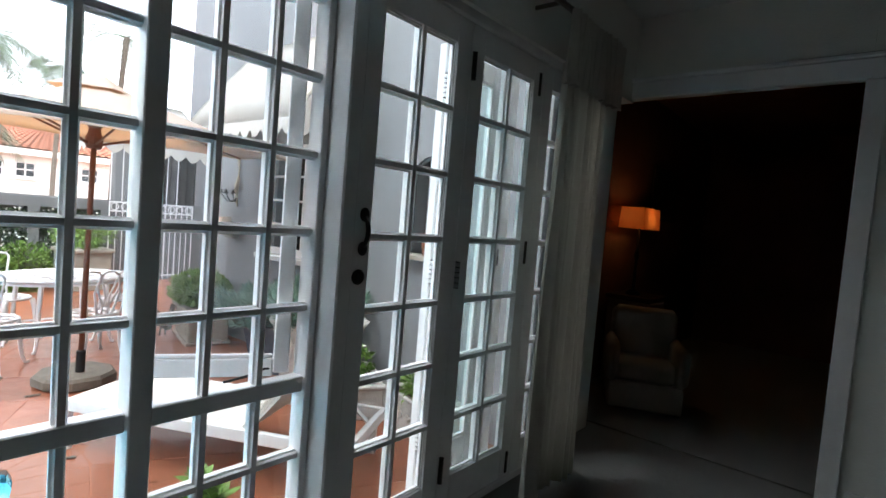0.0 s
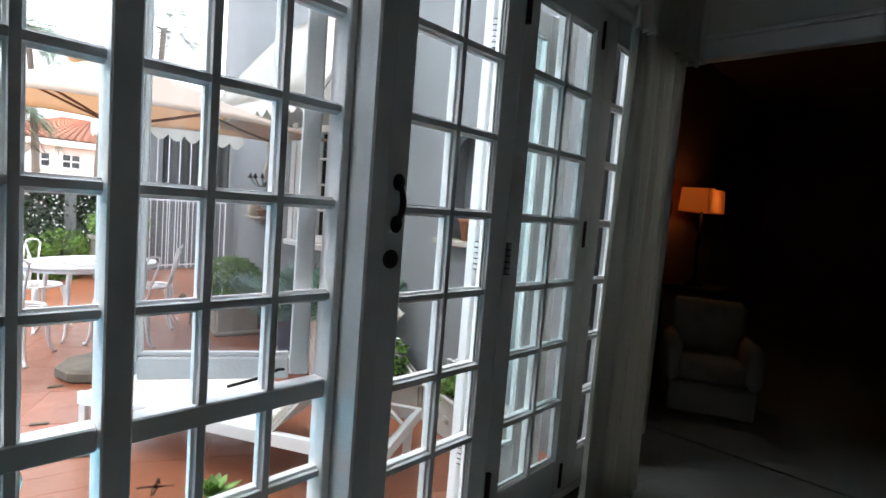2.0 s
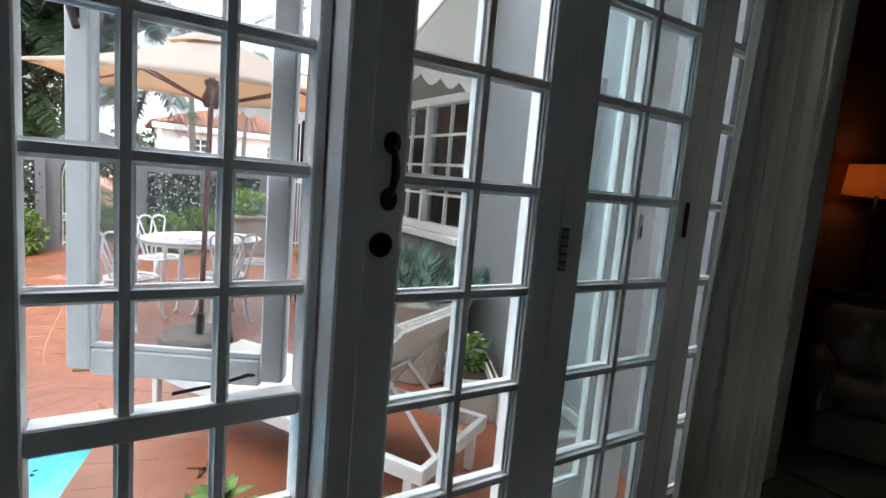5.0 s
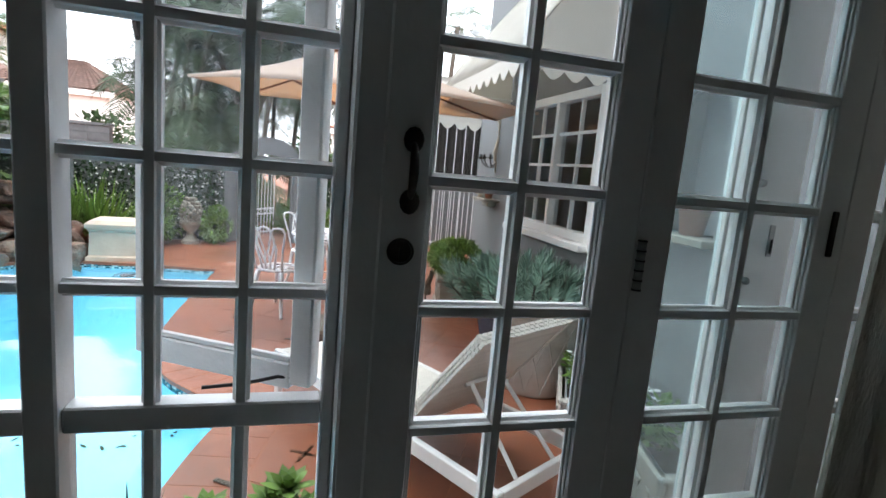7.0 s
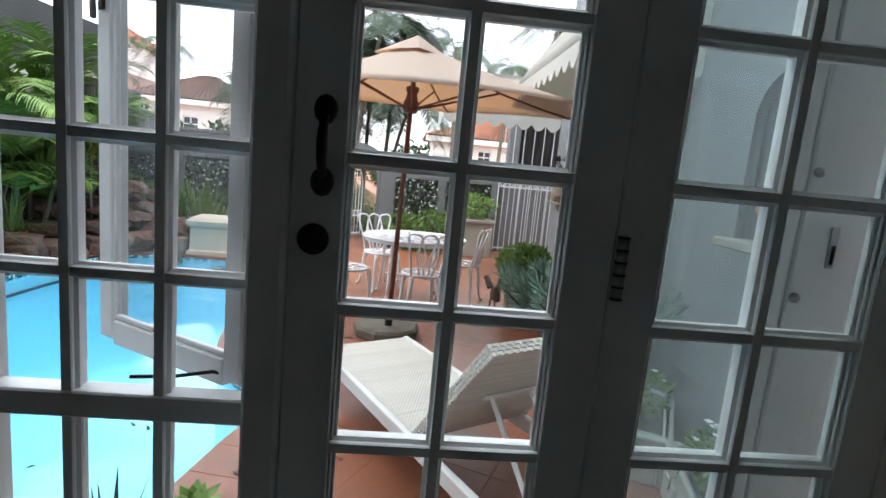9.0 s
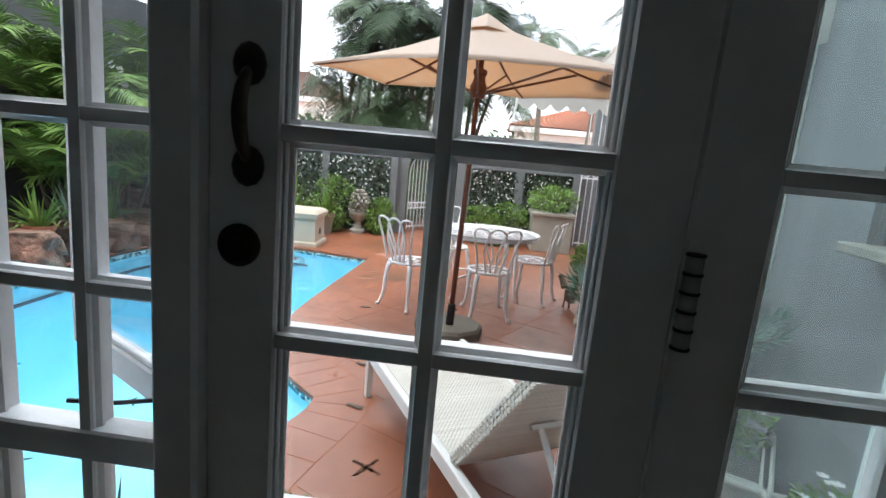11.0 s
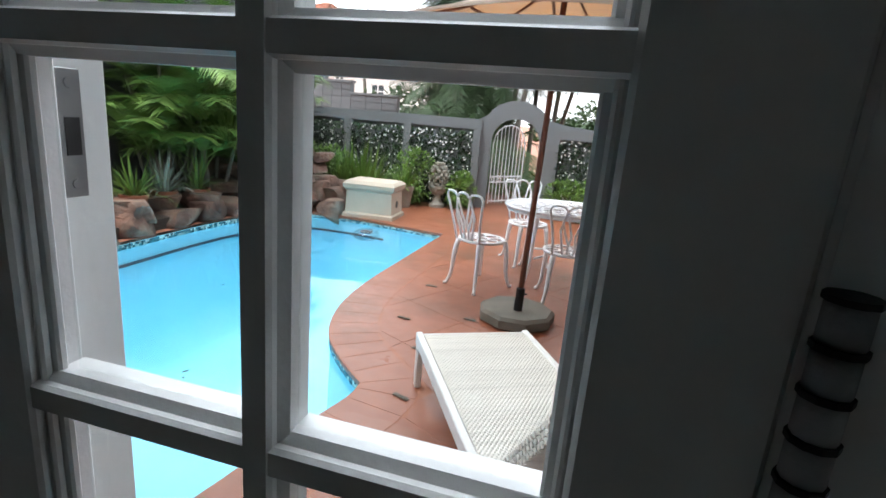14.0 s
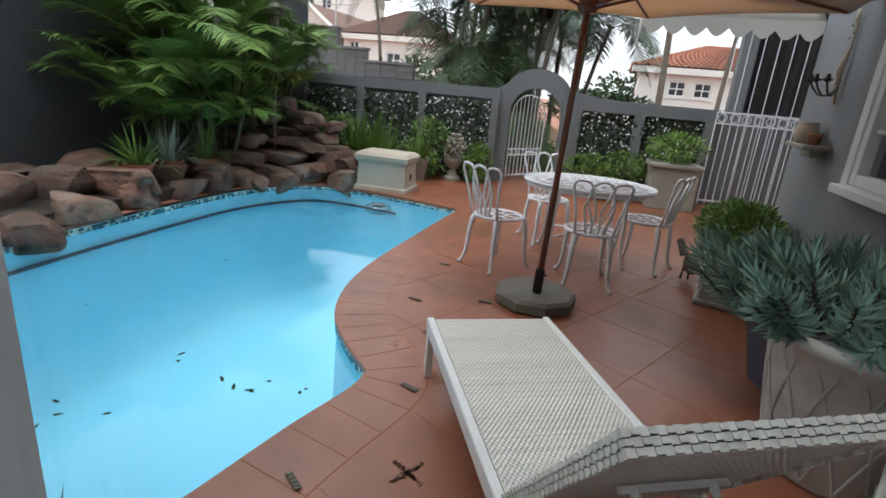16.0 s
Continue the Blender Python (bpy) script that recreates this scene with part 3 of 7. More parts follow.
for z in (0.33, 1.07, 1.86):
    h = butt_hinge(outer, 0.300, 0.140, z, OUTER_PAINT, 0.10)
    part("hinge_plate", one_box((0.316, 0.1425, z), (0.026, 0.003, 0.10), 0, 0.0008), STEEL, h)
    for dz in (-0.035, -0.012, 0.012, 0.035):
        bm = bmesh.new()
        tube(bm, [(0.321, 0.1400, z + dz), (0.321, 0.1412, z + dz)], 0.0035, 6)
        part("screw", bm, BLACK_METAL, h)
bm = bmesh.new()
box(bm, (0.800, 0.168, 1.06), (0.15, 0.04, 2.0), 0, 0.004)
box(bm, (0.7225, 0.172, 1.06), (0.008, 0.03, 2.0))
jamb = structure("outer_jamb", bm, OUTER_PAINT, "flat white outer door jamb with bolt plate", "door frame")
part("bolt_plate", one_box((0.80, 0.146, 1.13), (0.018, 0.004, 0.085), 0, 0.001), STEEL, jamb)
part("bolt", one_box((0.80, 0.1415, 1.115), (0.006, 0.006, 0.04), 0, 0.002), BLACK_METAL, jamb)
for z in (1.02, 1.28):
    bm = bmesh.new()
    bmesh.ops.create_uvsphere(bm, u_segments=10, v_segments=6, radius=0.011, matrix=Matrix.Translation((0.735, 0.140, z)))
    part("knob", bm, STEEL, jamb, "", True)

# windows beside the doors
win_1 = thing("window_1", "white timber window in small panes, left casement swung open outside", "window", (0, 0.085, 0), kind="structure")
WX0, WX1 = -0.865, -0.3925
WZ0, PITCH = 0.232, 0.2475
part("frame_jamb", one_box((-0.855, 0.0225, 1.1), (0.055, 0.085, 2.02), 0, 0.004), WHITE_PAINT, win_1)
part("frame_jamb", one_box((-0.3475, 0.0225, 1.1), (0.025, 0.075, 2.02), 0, 0.004), WHITE_PAINT, win_1)
part("sill", one_box((-0.61, 0.02, 0.205), (0.48, 0.10, 0.05), 0, 0.004), WHITE_PAINT, win_1)
part("transom", one_box((-0.594, 0.0225, 0.722), (0.466, 0.052, 0.052), 0, 0.004), WHITE_PAINT, win_1)
part("frame_head", one_box((-0.594, 0.0225, 2.06), (0.466, 0.07, 0.09), 0, 0.004), WHITE_PAINT, win_1)
for x in (-0.683, -0.518):
    part("upright_bar", bar(bmesh.new(), (x, 0, 0.23), (x, 0, 2.02), MUNTIN), WHITE_PAINT, win_1)
for r in (1, 3, 4, 5, 6, 7):
    z = WZ0 + PITCH * r
    if z < 2.0:
        part("cross_bar", bar(bmesh.new(), (-0.828, 0.001, z), (-0.361, 0.001, z), MUNTIN), WHITE_PAINT, win_1)
for r in (0, 1):
    for a, b in ((-0.825, -0.698), (-0.668, -0.533), (-0.503, -0.364)):
        pn = part("pane", one_box(((a + b) / 2, 0.031, WZ0 + PITCH * (r + 0.5) - 0.006), (b - a, 0.003, PITCH - 0.04)), GLASS, win_1)
        pn.visible_shadow = False
case = thing("casement", "open white outer casement with one hazy pane and a black catch", "window", (-0.375, 0.150, 0), -31.0 + 180, kind="structure")
part("stile", one_box((0.025, 0, 1.375), (0.05, 0.04, 1.25), 0, 0.004), OUTER_PAINT, case)
part("stile", one_box((0.445, 0, 1.375), (0.05, 0.04, 1.25), 0, 0.004), OUTER_PAINT, case)
part("bottom_rail", one_box((0.235, 0, 0.768), (0.37, 0.038, 0.06), 0, 0.004), OUTER_PAINT, case)
part("top_rail", one_box((0.235, 0, 1.975), (0.37, 0.038, 0.05), 0, 0.004), OUTER_PAINT, case)
bm = bmesh.new()
box(bm, (0.235, 0.01, 0.806), (0.365, 0.012, 0.012), 0, 0.002)
box(bm, (0.414, 0.01, 1.375), (0.012, 0.012, 1.15), 0, 0.002)
part("glazing_bead", bm, OUTER_PAINT, case)
pn = part("pane", one_box((0.235, 0, 1.375), (0.37, 0.003, 1.15)), CASE_GLASS, case)
pn.visible_shadow = False
bm = bmesh.new()
box(bm, (0.445, 0.024, 1.52), (0.018, 0.008, 0.07), 0, 0.002)
tube(bm, [(0.445, 0.028, 1.52), (0.44, 0.045, 1.50), (0.42, 0.055, 1.46)], 0.007, 6)
part("catch", bm, BRASS_DARK, case, "dark bronze window catch")
bm = bmesh.new()
tube(bm, [(-0.60, 0.145, 0.755), (-0.52, 0.155, 0.757), (-0.45, 0.17, 0.765), (-0.39, 0.16, 0.762)], 0.004, 6)
part("stay", bm, BLACK_METAL, win_1, "thin black iron window stay").matrix_basis = pose(0, -0.085, 0)

win_2 = thing("window_2", "white timber window in small fixed panes", "window", (0, 0.085, 0), kind="structure")
part("frame_jamb", one_box((-1.425, 0.0225, 1.1), (0.05, 0.085, 2.02), 0, 0.004), WHITE_PAINT, win_2)
part("sill", one_box((-1.142, 0.02, 0.205), (0.515, 0.10, 0.05), 0, 0.004), WHITE_PAINT, win_2)
part("frame_head", one_box((-1.142, 0.0225, 2.06), (0.515, 0.07, 0.09), 0, 0.004), WHITE_PAINT, win_2)
part("transom", one_box((-1.142, 0.0225, 0.722), (0.515, 0.052, 0.052), 0, 0.004), WHITE_PAINT, win_2)
for x in (-1.018, -1.178, -1.338):
    part("upright_bar", bar(bmesh.new(), (x, 0, 0.23), (x, 0, 2.02), MUNTIN), WHITE_PAINT, win_2)
for r in (1, 3, 4, 5, 6, 7):
    z = WZ0 + PITCH * r
    if z < 2.0:
        part("cross_bar", bar(bmesh.new(), (-1.40, 0.001, z), (-0.885, 0.001, z), MUNTIN), WHITE_PAINT, win_2)
for r in range(7):
    for a, b in ((-1.399, -1.353), (-1.323, -1.193), (-1.163, -1.033), (-1.003, -0.885)):
        if r != 2:
            pn = part("pane", one_box(((a + b) / 2, 0.031, WZ0 + PITCH * (r + 0.5)), (b - a, 0.003, PITCH - 0.06 if r in (1,) else PITCH - 0.03)), GLASS, win_2)
            pn.visible_shadow = False


# ---- the dim room ----
def pleated(x0, x1, y, depth, folds, z0, z1, flare=0.0):
    bm = bmesh.new()
    n = folds * 8
    rows_n = 8
    grid = []
    for j in range(rows_n + 1):
        f = j / rows_n
        row = []
        for i in range(n + 1):
            g = i / n
            amp = depth * (0.55 + 0.45 * math.sin(g * 9.1 + 1.3)) * (1.0 - 0.35 * f)
            x = x0 + (x1 - x0) * g + 0.012 * math.sin(g * 23 + f * 3)
            row.append(bm.verts.new((x + flare * (1 - f) * (g - 0.5), y + amp * math.sin(2 * math.pi * folds * g + 0.5 * math.sin(f * 4 + g * 6)), z0 + (z1 - z0) * f)))
        grid.append(row)
    for j in range(rows_n):
        for i in range(n):
            bm.faces.new((grid[j][i], grid[j][i + 1], grid[j + 1][i + 1], grid[j + 1][i]))
    bmesh.ops.solidify(bm, geom=bm.faces, thickness=0.004)
    return bm


e = thing("curtain", "heavy cream curtain with a frilled valance beside the doors", "curtain", (0, 0, 0), 0)
part("drape", pleated(0.76, 1.20, -0.17, 0.045, 8, 0.02, 2.05, 0.06), CURTAIN, e, "cream pleated drape", True)
part("valance", pleated(0.68, 1.26, -0.225, 0.03, 12, 1.93, 2.25, 0.03), CURTAIN, e, "gathered cream valance", True)
bm = bmesh.new()
tube(bm, [(0.60, -0.17, 2.275), (1.36, -0.17, 2.275)], 0.014, 8)
tube(bm, [(1.30, -0.17, 2.275), (1.30, -0.02, 2.275)], 0.010, 6)
tube(bm, [(0.66, -0.17, 2.275), (0.66, -0.02, 2.275)], 0.010, 6)
tagged(part("curtain_rod", bm, DARK_WOOD), "dark curtain rod above the doors", "curtain rod")
e = thing("armchair", "white slipcovered armchair, the dark room's shade put into its colour", "armchair", (2.74, 0.0, 0), 205)
e.scale = (0.72, 0.72, 0.84)
part("seat", one_box((0, 0, 0.33), (0.60, 0.62, 0.18), 0, 0.05), LINEN, e, "", True)
part("skirt", one_box((0, 0, 0.13), (0.74, 0.72, 0.24), 0, 0.02), LINEN, e)
part("backrest", one_box((-0.30, 0, 0.55), (0.16, 0.70, 0.62), 0, 0.06), LINEN, e, "", True)
for s in (-1, 1):
    part("arm", one_box((0.05, s * 0.34, 0.42), (0.62, 0.13, 0.36), 0, 0.05), LINEN, e, "", True)
e = thing("side_table", "draped table against the red wall", "table", (3.25, 0.28, 0), 0)
e.scale = (0.5, 0.7, 1.0)
part("tabletop", one_box((0, 0, 0.76), (0.95, 0.55, 0.04), 0, 0.008), DARK_WOOD, e)
part("cloth", one_box((0, 0, 0.37), (0.90, 0.50, 0.73), 0, 0.02), LINEN, e, "hanging cloth")
e = thing("table_lamp", "lit table lamp with a rectangular orange shade", "lamp", (3.20, 0.30, 0.78), 0)
e.scale = (0.82, 0.82, 1.0)
bm = bmesh.new()
lathe(bm, [(0.08, 0), (0.08, 0.02), (0.02, 0.05), (0.016, 0.30), (0.03, 0.34), (0.012, 0.40), (0.012, 0.60)], 14)
part("stem", bm, BRASS_DARK, e, "", True)
bm = bmesh.new()
a = [[bm.verts.new((sx * w, sy * w * 0.5, z)) for sx, sy in ((-1, -1), (1, -1), (1, 1), (-1, 1))] for z, w in ((0.58, 0.26), (0.76, 0.24))]
for k in range(4):
    bm.faces.new((a[0][k], a[0][(k + 1) % 4], a[1][(k + 1) % 4], a[1][k]))
bmesh.ops.solidify(bm, geom=bm.faces, thickness=0.003)
part("shade", bm, let_light_through(LAMP_SHADE, (0.95, 0.42, 0.15), 0.6), e, "orange cloth shade")
bm = bmesh.new()
bmesh.ops.create_uvsphere(bm, u_segments=12, v_segments=8, radius=0.03, matrix=Matrix.Translation((0, 0, 0.66)))
part("bulb", bm, BULB_LIGHT, e, "", True)
lamp_data = bpy.data.lights.new("lamp_light", "POINT")
lamp_data.energy = 0.07
lamp_data.color = (1.0, 0.58, 0.27)
lamp_data.shadow_soft_size = 0.03
lamp_light = new("lamp_light", lamp_data)
lamp_light.location = (3.20, 0.30, 0.78 + 0.70)
e = thing("picture", "dark framed picture on the red wall", "picture", (4.35, 0.48, 1.75), 0)
part("frame", one_box((0, 0, 0), (0.75, 0.03, 0.55), 0, 0.008), DARK_WOOD, e)
part("canvas", one_box((0, -0.017, 0), (0.62, 0.004, 0.42)), DARK_CLOTH, e)


# the indoor part above is laid out in units of the door; this brings it to metres
INDOOR = Matrix.Translation((0.126, -0.031, 1.151)) @ Matrix.Scale(1.10, 4) @ Matrix.Translation((-0.126, 0.031, -1.151))
for ob in list(scene.objects):
    if ob.parent is None and ob.type in {"MESH", "EMPTY"}:
        ob.matrix_basis = INDOOR @ ob.matrix_basis
lamp_light.location = INDOOR @ lamp_light.location

# ---- the garden: ground, pool, paving, walls ----
POOL_KEYS = [(-1.06, 1.105), (-0.96, 1.591), (-0.86, 1.977), (-0.86, 2.15), (-1.1, 2.374), (-1.33, 2.66), (-1.48, 3.05), (-1.55, 3.482), (-1.565, 4.05), (-1.55, 4.663), (-1.53, 5.404), (-1.505, 6.087),
             (-2.42, 6.266), (-3.14, 6.34), (-3.72, 6.213), (-4.08, 5.582), (-4.2, 4.871), (-4.2, 3.647), (-4.14, 2.548), (-4.05, 1.338), (-3.7, 0.652), (-2.6, 0.451), (-1.5, 0.531), (-1.16, 0.752)]


def smooth_loop(keys, steps, sharp=()):
    out = []
    n = len(keys)
    for i in range(n):
        p0, p1, p2, p3 = (Vector(keys[(i + k) % n]) for k in (-1, 0, 1, 2))
        if i in sharp:
            p0 = p1
        if (i + 1) % n in sharp:
            p3 = p2
        for k in range(steps):
            t = k / steps
            out.append(0.5 * (2 * p1 + (p2 - p0) * t + (2 * p0 - 5 * p1 + 4 * p2 - p3) * t * t + (3 * p1 - p0 - 3 * p2 + p3) * t ** 3))
    return out


POOL = smooth_loop(POOL_KEYS, 4, (3, 11))


def inside(p, poly):
    r = False
    for i in range(len(poly)):
        a, b = poly[i - 1], poly[i]
        if (a.y > p[1]) != (b.y > p[1]) and p[0] < (b.x - a.x) * (p[1] - a.y) / (b.y - a.y) + a.x:
            r = not r
    return r


def nearest(p, poly):
    best = (9e9, 0, 0.0)
    p = Vector(p[:2])
    for i in range(len(poly)):
        a, b = poly[i], poly[(i + 1) % len(poly)]
        t = max(0, min(1, (p - a).dot(b - a) / max((b - a).length_squared, 1e-9)))
        d = (a + (b - a) * t - p).length
        if d < best[0]:
            best = (d, i, t)
    return best


def offset_loop(poly, d):
    out = []
    n = len(poly)
    for i in range(n):
        t = (poly[(i + 1) % n] - poly[i - 1]).normalized()
        out.append(poly[i] + Vector((t.y, -t.x)) * d)
    return out


# the loop runs so that positive offsets point away from the water
if inside(tuple(offset_loop(POOL, 0.05)[8]), POOL):
    POOL.reverse()

bm = bmesh.new()
rim = [bm.verts.new((p.x, p.y, PZ - 0.002)) for p in offset_loop(POOL, 0.02)]
far = [bm.verts.new((x, y, PZ - 0.002)) for x, y in ((-400, -400), (400, -400), (400, 400), (-400, 400))]
edges = [bm.edges.new((rim[i], rim[(i + 1) % len(rim)])) for i in range(len(rim))] + [bm.edges.new((far[i], far[(i + 1) % 4])) for i in range(4)]
bmesh.ops.triangle_fill(bm, edges=edges, use_beauty=True)
bmesh.ops.recalc_face_normals(bm, faces=bm.faces)
structure("ground", bm, MORTAR, "weathered ground round the pool and garden", "ground")

# pool basin, mosaic band and water
bm = bmesh.new()
WATER_Z = PZ - 0.066
levels = [(0.0, PZ - 0.025), (0.0, WATER_Z - 0.03), (-0.02, PZ - 1.0), (-0.25, PZ - 1.35)]
rings = []
for d, z in levels:
    rings.append([bm.verts.new((p.x, p.y, z)) for p in offset_loop(POOL, d)])
for a, b in zip(rings, rings[1:]):
    for i in range(len(a)):
        bm.faces.new((a[i], a[(i + 1) % len(a)], b[(i + 1) % len(a)], b[i]))
bm.faces.new(rings[-1])
bmesh.ops.recalc_face_normals(bm, faces=bm.faces)
bmesh.ops.reverse_faces(bm, faces=bm.faces)
pool = structure("pool", bm, POOL_BLUE, "pale blue plastered swimming pool with a wavy edge", "swimming pool", True)
bm = bmesh.new()
bm.faces.new([bm.verts.new((p.x, p.y, WATER_Z)) for p in offset_loop(POOL, -0.002)])
bmesh.ops.recalc_face_normals(bm, faces=bm.faces)
water = structure("water", bm, WATER, "still bright blue pool water mirroring clouds", "water")
water.visible_shadow = False
# two rows of mosaic above the water
loop_len = [0.0]
for i in range(len(POOL)):
    loop_len.append(loop_len[-1] + (POOL[(i + 1) % len(POOL)] - POOL[i]).length)


def along(d):
    d = d % loop_len[-1]
    for i in range(len(POOL)):
        if loop_len[i + 1] >= d:
            t = (d - loop_len[i]) / max(loop_len[i + 1] - loop_len[i], 1e-9)
            a, b = POOL[i], POOL[(i + 1) % len(POOL)]
            tg = (b - a).normalized()
            return a + (b - a) * t, tg
    return POOL[0], (POOL[1] - POOL[0]).normalized()


rng = random.Random(4)
mosaic = [bmesh.new(), bmesh.new()]
count = int(loop_len[-1] / 0.027)
for k in range(count):
    p, tg = along((k + 0.5) * loop_len[-1] / count)
    a = math.degrees(math.atan2(tg.y, tg.x))
    for r in range(2):
        box(mosaic[0 if rng.random() < 0.55 else 1], (p.x - tg.y * 0.004, p.y + tg.x * 0.004, PZ - 0.041 - 0.026 * r), (0.023, 0.012, 0.022), a)
tagged(part("mosaic_band", mosaic[0], POOL_TILE, pool), "dark teal mosaic tiles", "", "", "stuff")
tagged(part("mosaic_band", mosaic[1], POOL_TILE_LIGHT, pool), "pale green mosaic tiles", "", "", "stuff")


def house_wall(name, x, y0, y1, z1, label, openings=(), t=0.25):
    """An upright wall along y at x, built round its openings (y0, y1, z0, z1)."""
    bm = bmesh.new()
    cuts = sorted({y0, y1, *[o[0] for o in openings], *[o[1] for o in openings]})
    for a, b in zip(cuts, cuts[1:]):
        mid = (a + b) / 2
        op = [o for o in openings if o[0] < mid < o[1]]
        spans = [(PZ - 0.3, z1)]
        if op:
            spans = [(PZ - 0.3, op[0][2]), (op[0][3], z1)]
        for s0, s1 in spans:
            box(bm, (x + t / 2, mid, (s0 + s1) / 2), (t, b - a, s1 - s0))
    return structure(name, bm, LILAC_RENDER, label, "house wall")


RX = 1.58
house_wall("wall_house", RX, 0.30, 5.05, 5.6, "grey rendered house wall beside the patio", [(2.305, 3.755, 0.80, 1.96), (1.08, 1.50, 1.02, 1.82)])
bm = bmesh.new()
box(bm, (RX + 1.3, 4.93, 2.6), (2.1, 0.24, 6.0))
box(bm, (3.5, 7.4, 2.6), (0.24, 5.2, 6.0))
structure("wall_house_back", bm, LILAC_RENDER, "grey rendered house wall round the gated recess", "house wall")
bm = bmesh.new()
box(bm, (-1.4, 0.24, 4.3), (6.3, 0.14, 3.2))
box(bm, (-3.3, 0.24, 1.2), (3.3, 0.10, 2.9))
box(bm, (1.78, 0.23, 1.2), (0.36, 0.08, 2.9))
structure("wall_house_garden", bm, LILAC_RENDER, "grey rendered outer face of the house", "house wall")
# boundary walls; the long one runs askew, and WALL brings its own plan to the garden
WALL = Matrix.Translation((-4.96, 8.05, -0.02)) @ Matrix.Rotation(radians(8.2), 4, "Z")
bm = bmesh.new()
arch_out = [(3.92 + 0.53 * math.cos(math.radians(a)), 1.18 + 0.40 * math.sin(math.radians(a))) for a in range(160, 19, -14)]
arch_in = [(3.92 + 0.41 * math.cos(math.radians(a)), 0.89 + 0.40 * math.sin(math.radians(a))) for a in range(0, 181, 15)]
box(bm, (0.70, 0.10, 0.39), (5.28, 0.2, 1.46))
slab(bm, [(4.355, -0.4), (8.60, -0.4), (8.60, 1.20), (5.2, 1.205), (4.75, 1.24), (4.50, 1.29), (4.355, 1.34)], 0.0, 0.2)
slab(bm, [(3.30, -0.4), (3.30, 1.255)] + arch_out + [(4.358, 1.335), (4.358, -0.4), (4.332, -0.4)] + arch_in + [(3.508, -0.4)], -0.012, 0.212)
box(bm, (0.70, 0.08, 1.15), (5.28, 0.27, 0.17))
for a, b in ((-0.10, 0.058), (0.97, 1.09), (2.016, 2.14), (3.21, 3.33)):
    box(bm, ((a + b) / 2, -0.06, 0.40), (b - a, 0.16, 1.36))
for a, b in ((4.36, 4.64), (5.432, 5.591), (6.468, 6.60)):
    box(bm, ((a + b) / 2, -0.06, 0.40), (b - a, 0.16, 1.36))
box(bm, (5.50, -0.06, 1.10), (2.28, 0.158, 0.16))
wall_ob = structure("boundary_wall", bm, GREY_RENDER, "grey rendered boundary wall with ivy panels and an arched gateway", "garden wall")
wall_ob.matrix_basis = WALL
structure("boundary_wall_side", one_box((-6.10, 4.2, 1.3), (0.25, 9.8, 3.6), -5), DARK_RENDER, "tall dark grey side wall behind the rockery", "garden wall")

# ivy panels
def ivy(x0, x1, z0, z1, seed):
    rng = random.Random(seed)
    bm, fl = bmesh.new(), bmesh.new()
    for _ in range(int((x1 - x0) * (z1 - z0) * 1200)):
        x, z = rng.uniform(x0 - 0.01, x1 + 0.01), rng.uniform(z0, z1)
        if rng.random() < 0.2:
            x = x1 + abs(rng.gauss(0, 0.03)) if rng.random() < 0.5 else x0 - abs(rng.gauss(0, 0.03))
        d = Vector((rng.uniform(-1, 1), rng.uniform(-1.0, -0.1), rng.uniform(-1.0, 0.5)))
        leaf(bm, (x, -0.03 - rng.random() * 0.10, z), d, rng.uniform(0.04, 0.075), rng.uniform(0.03, 0.048), 0.1, side=(rng.uniform(-1, 1), 0.2, rng.uniform(-1, 1)))
    for _ in range(int((x1 - x0) * (z1 - z0) * 150)):
        x, z = rng.uniform(x0, x1), rng.uniform(z0, z1)
        y = -0.10 - rng.random() * 0.05
        for k in range(2):
            a = rng.uniform(0, 6.28)
            leaf(fl, (x, y, z), (math.cos(a), -0.4, math.sin(a)), 0.026, 0.022, 0, side=(-math.sin(a), 0.1, math.cos(a)))
    e = thing("jasmine_panel", "dark green climbing jasmine with white flowers in a wall recess", "climbing plant", (0, 0, 0), group="climbing plants on the wall")
    e.matrix_basis = WALL @ Matrix.Translation(((x0 + x1) / 2, 0, PZ))
    for nm, b, mt in (("foliage", bm, LEAF_DARK), ("flowers", fl, PETAL)):
        bmesh.ops.translate(b, verts=b.verts, vec=(-(x0 + x1) / 2, 0, -PZ))
        tagged(part(nm, b, mt, e), kind="stuff")


for i, (x0, x1, z0, z1) in enumerate(((0.058, 0.97, -0.2, 1.02), (1.09, 2.016, -0.2, 1.03), (2.14, 3.21, -0.2, 1.04), (4.64, 5.432, -0.23, 1.0), (5.591, 6.468, -0.23, 1.0))):
    ivy(x0, x1, z0, z1, 20 + i)

# ---- garden furniture ----
def weave(bm, length, width, rows, cols, amp=0.0016, z=0.0, lift=1):
    """Flat woven strips: each strip runs across and rises and dips over the warps."""
    h = length / rows
    for i in range(rows):
        x0, x1 = i * h + h * 0.03, (i + 1) * h - h * 0.03
        prev = None
        for j in range(cols * 2 + 1):
            y = -width / 2 + width * j / (cols * 2)
            zz = z + amp * math.cos(math.pi * (j + i))
            cur = (bm.verts.new((x0, y, zz)), bm.verts.new((x1, y, zz)))
            if prev:
                bm.faces.new((prev[0], prev[1], cur[1], cur[0]))
            prev = cur
    box(bm, (length / 2, 0, z - 0.006 * lift), (length, width, 0.005))
    return bm


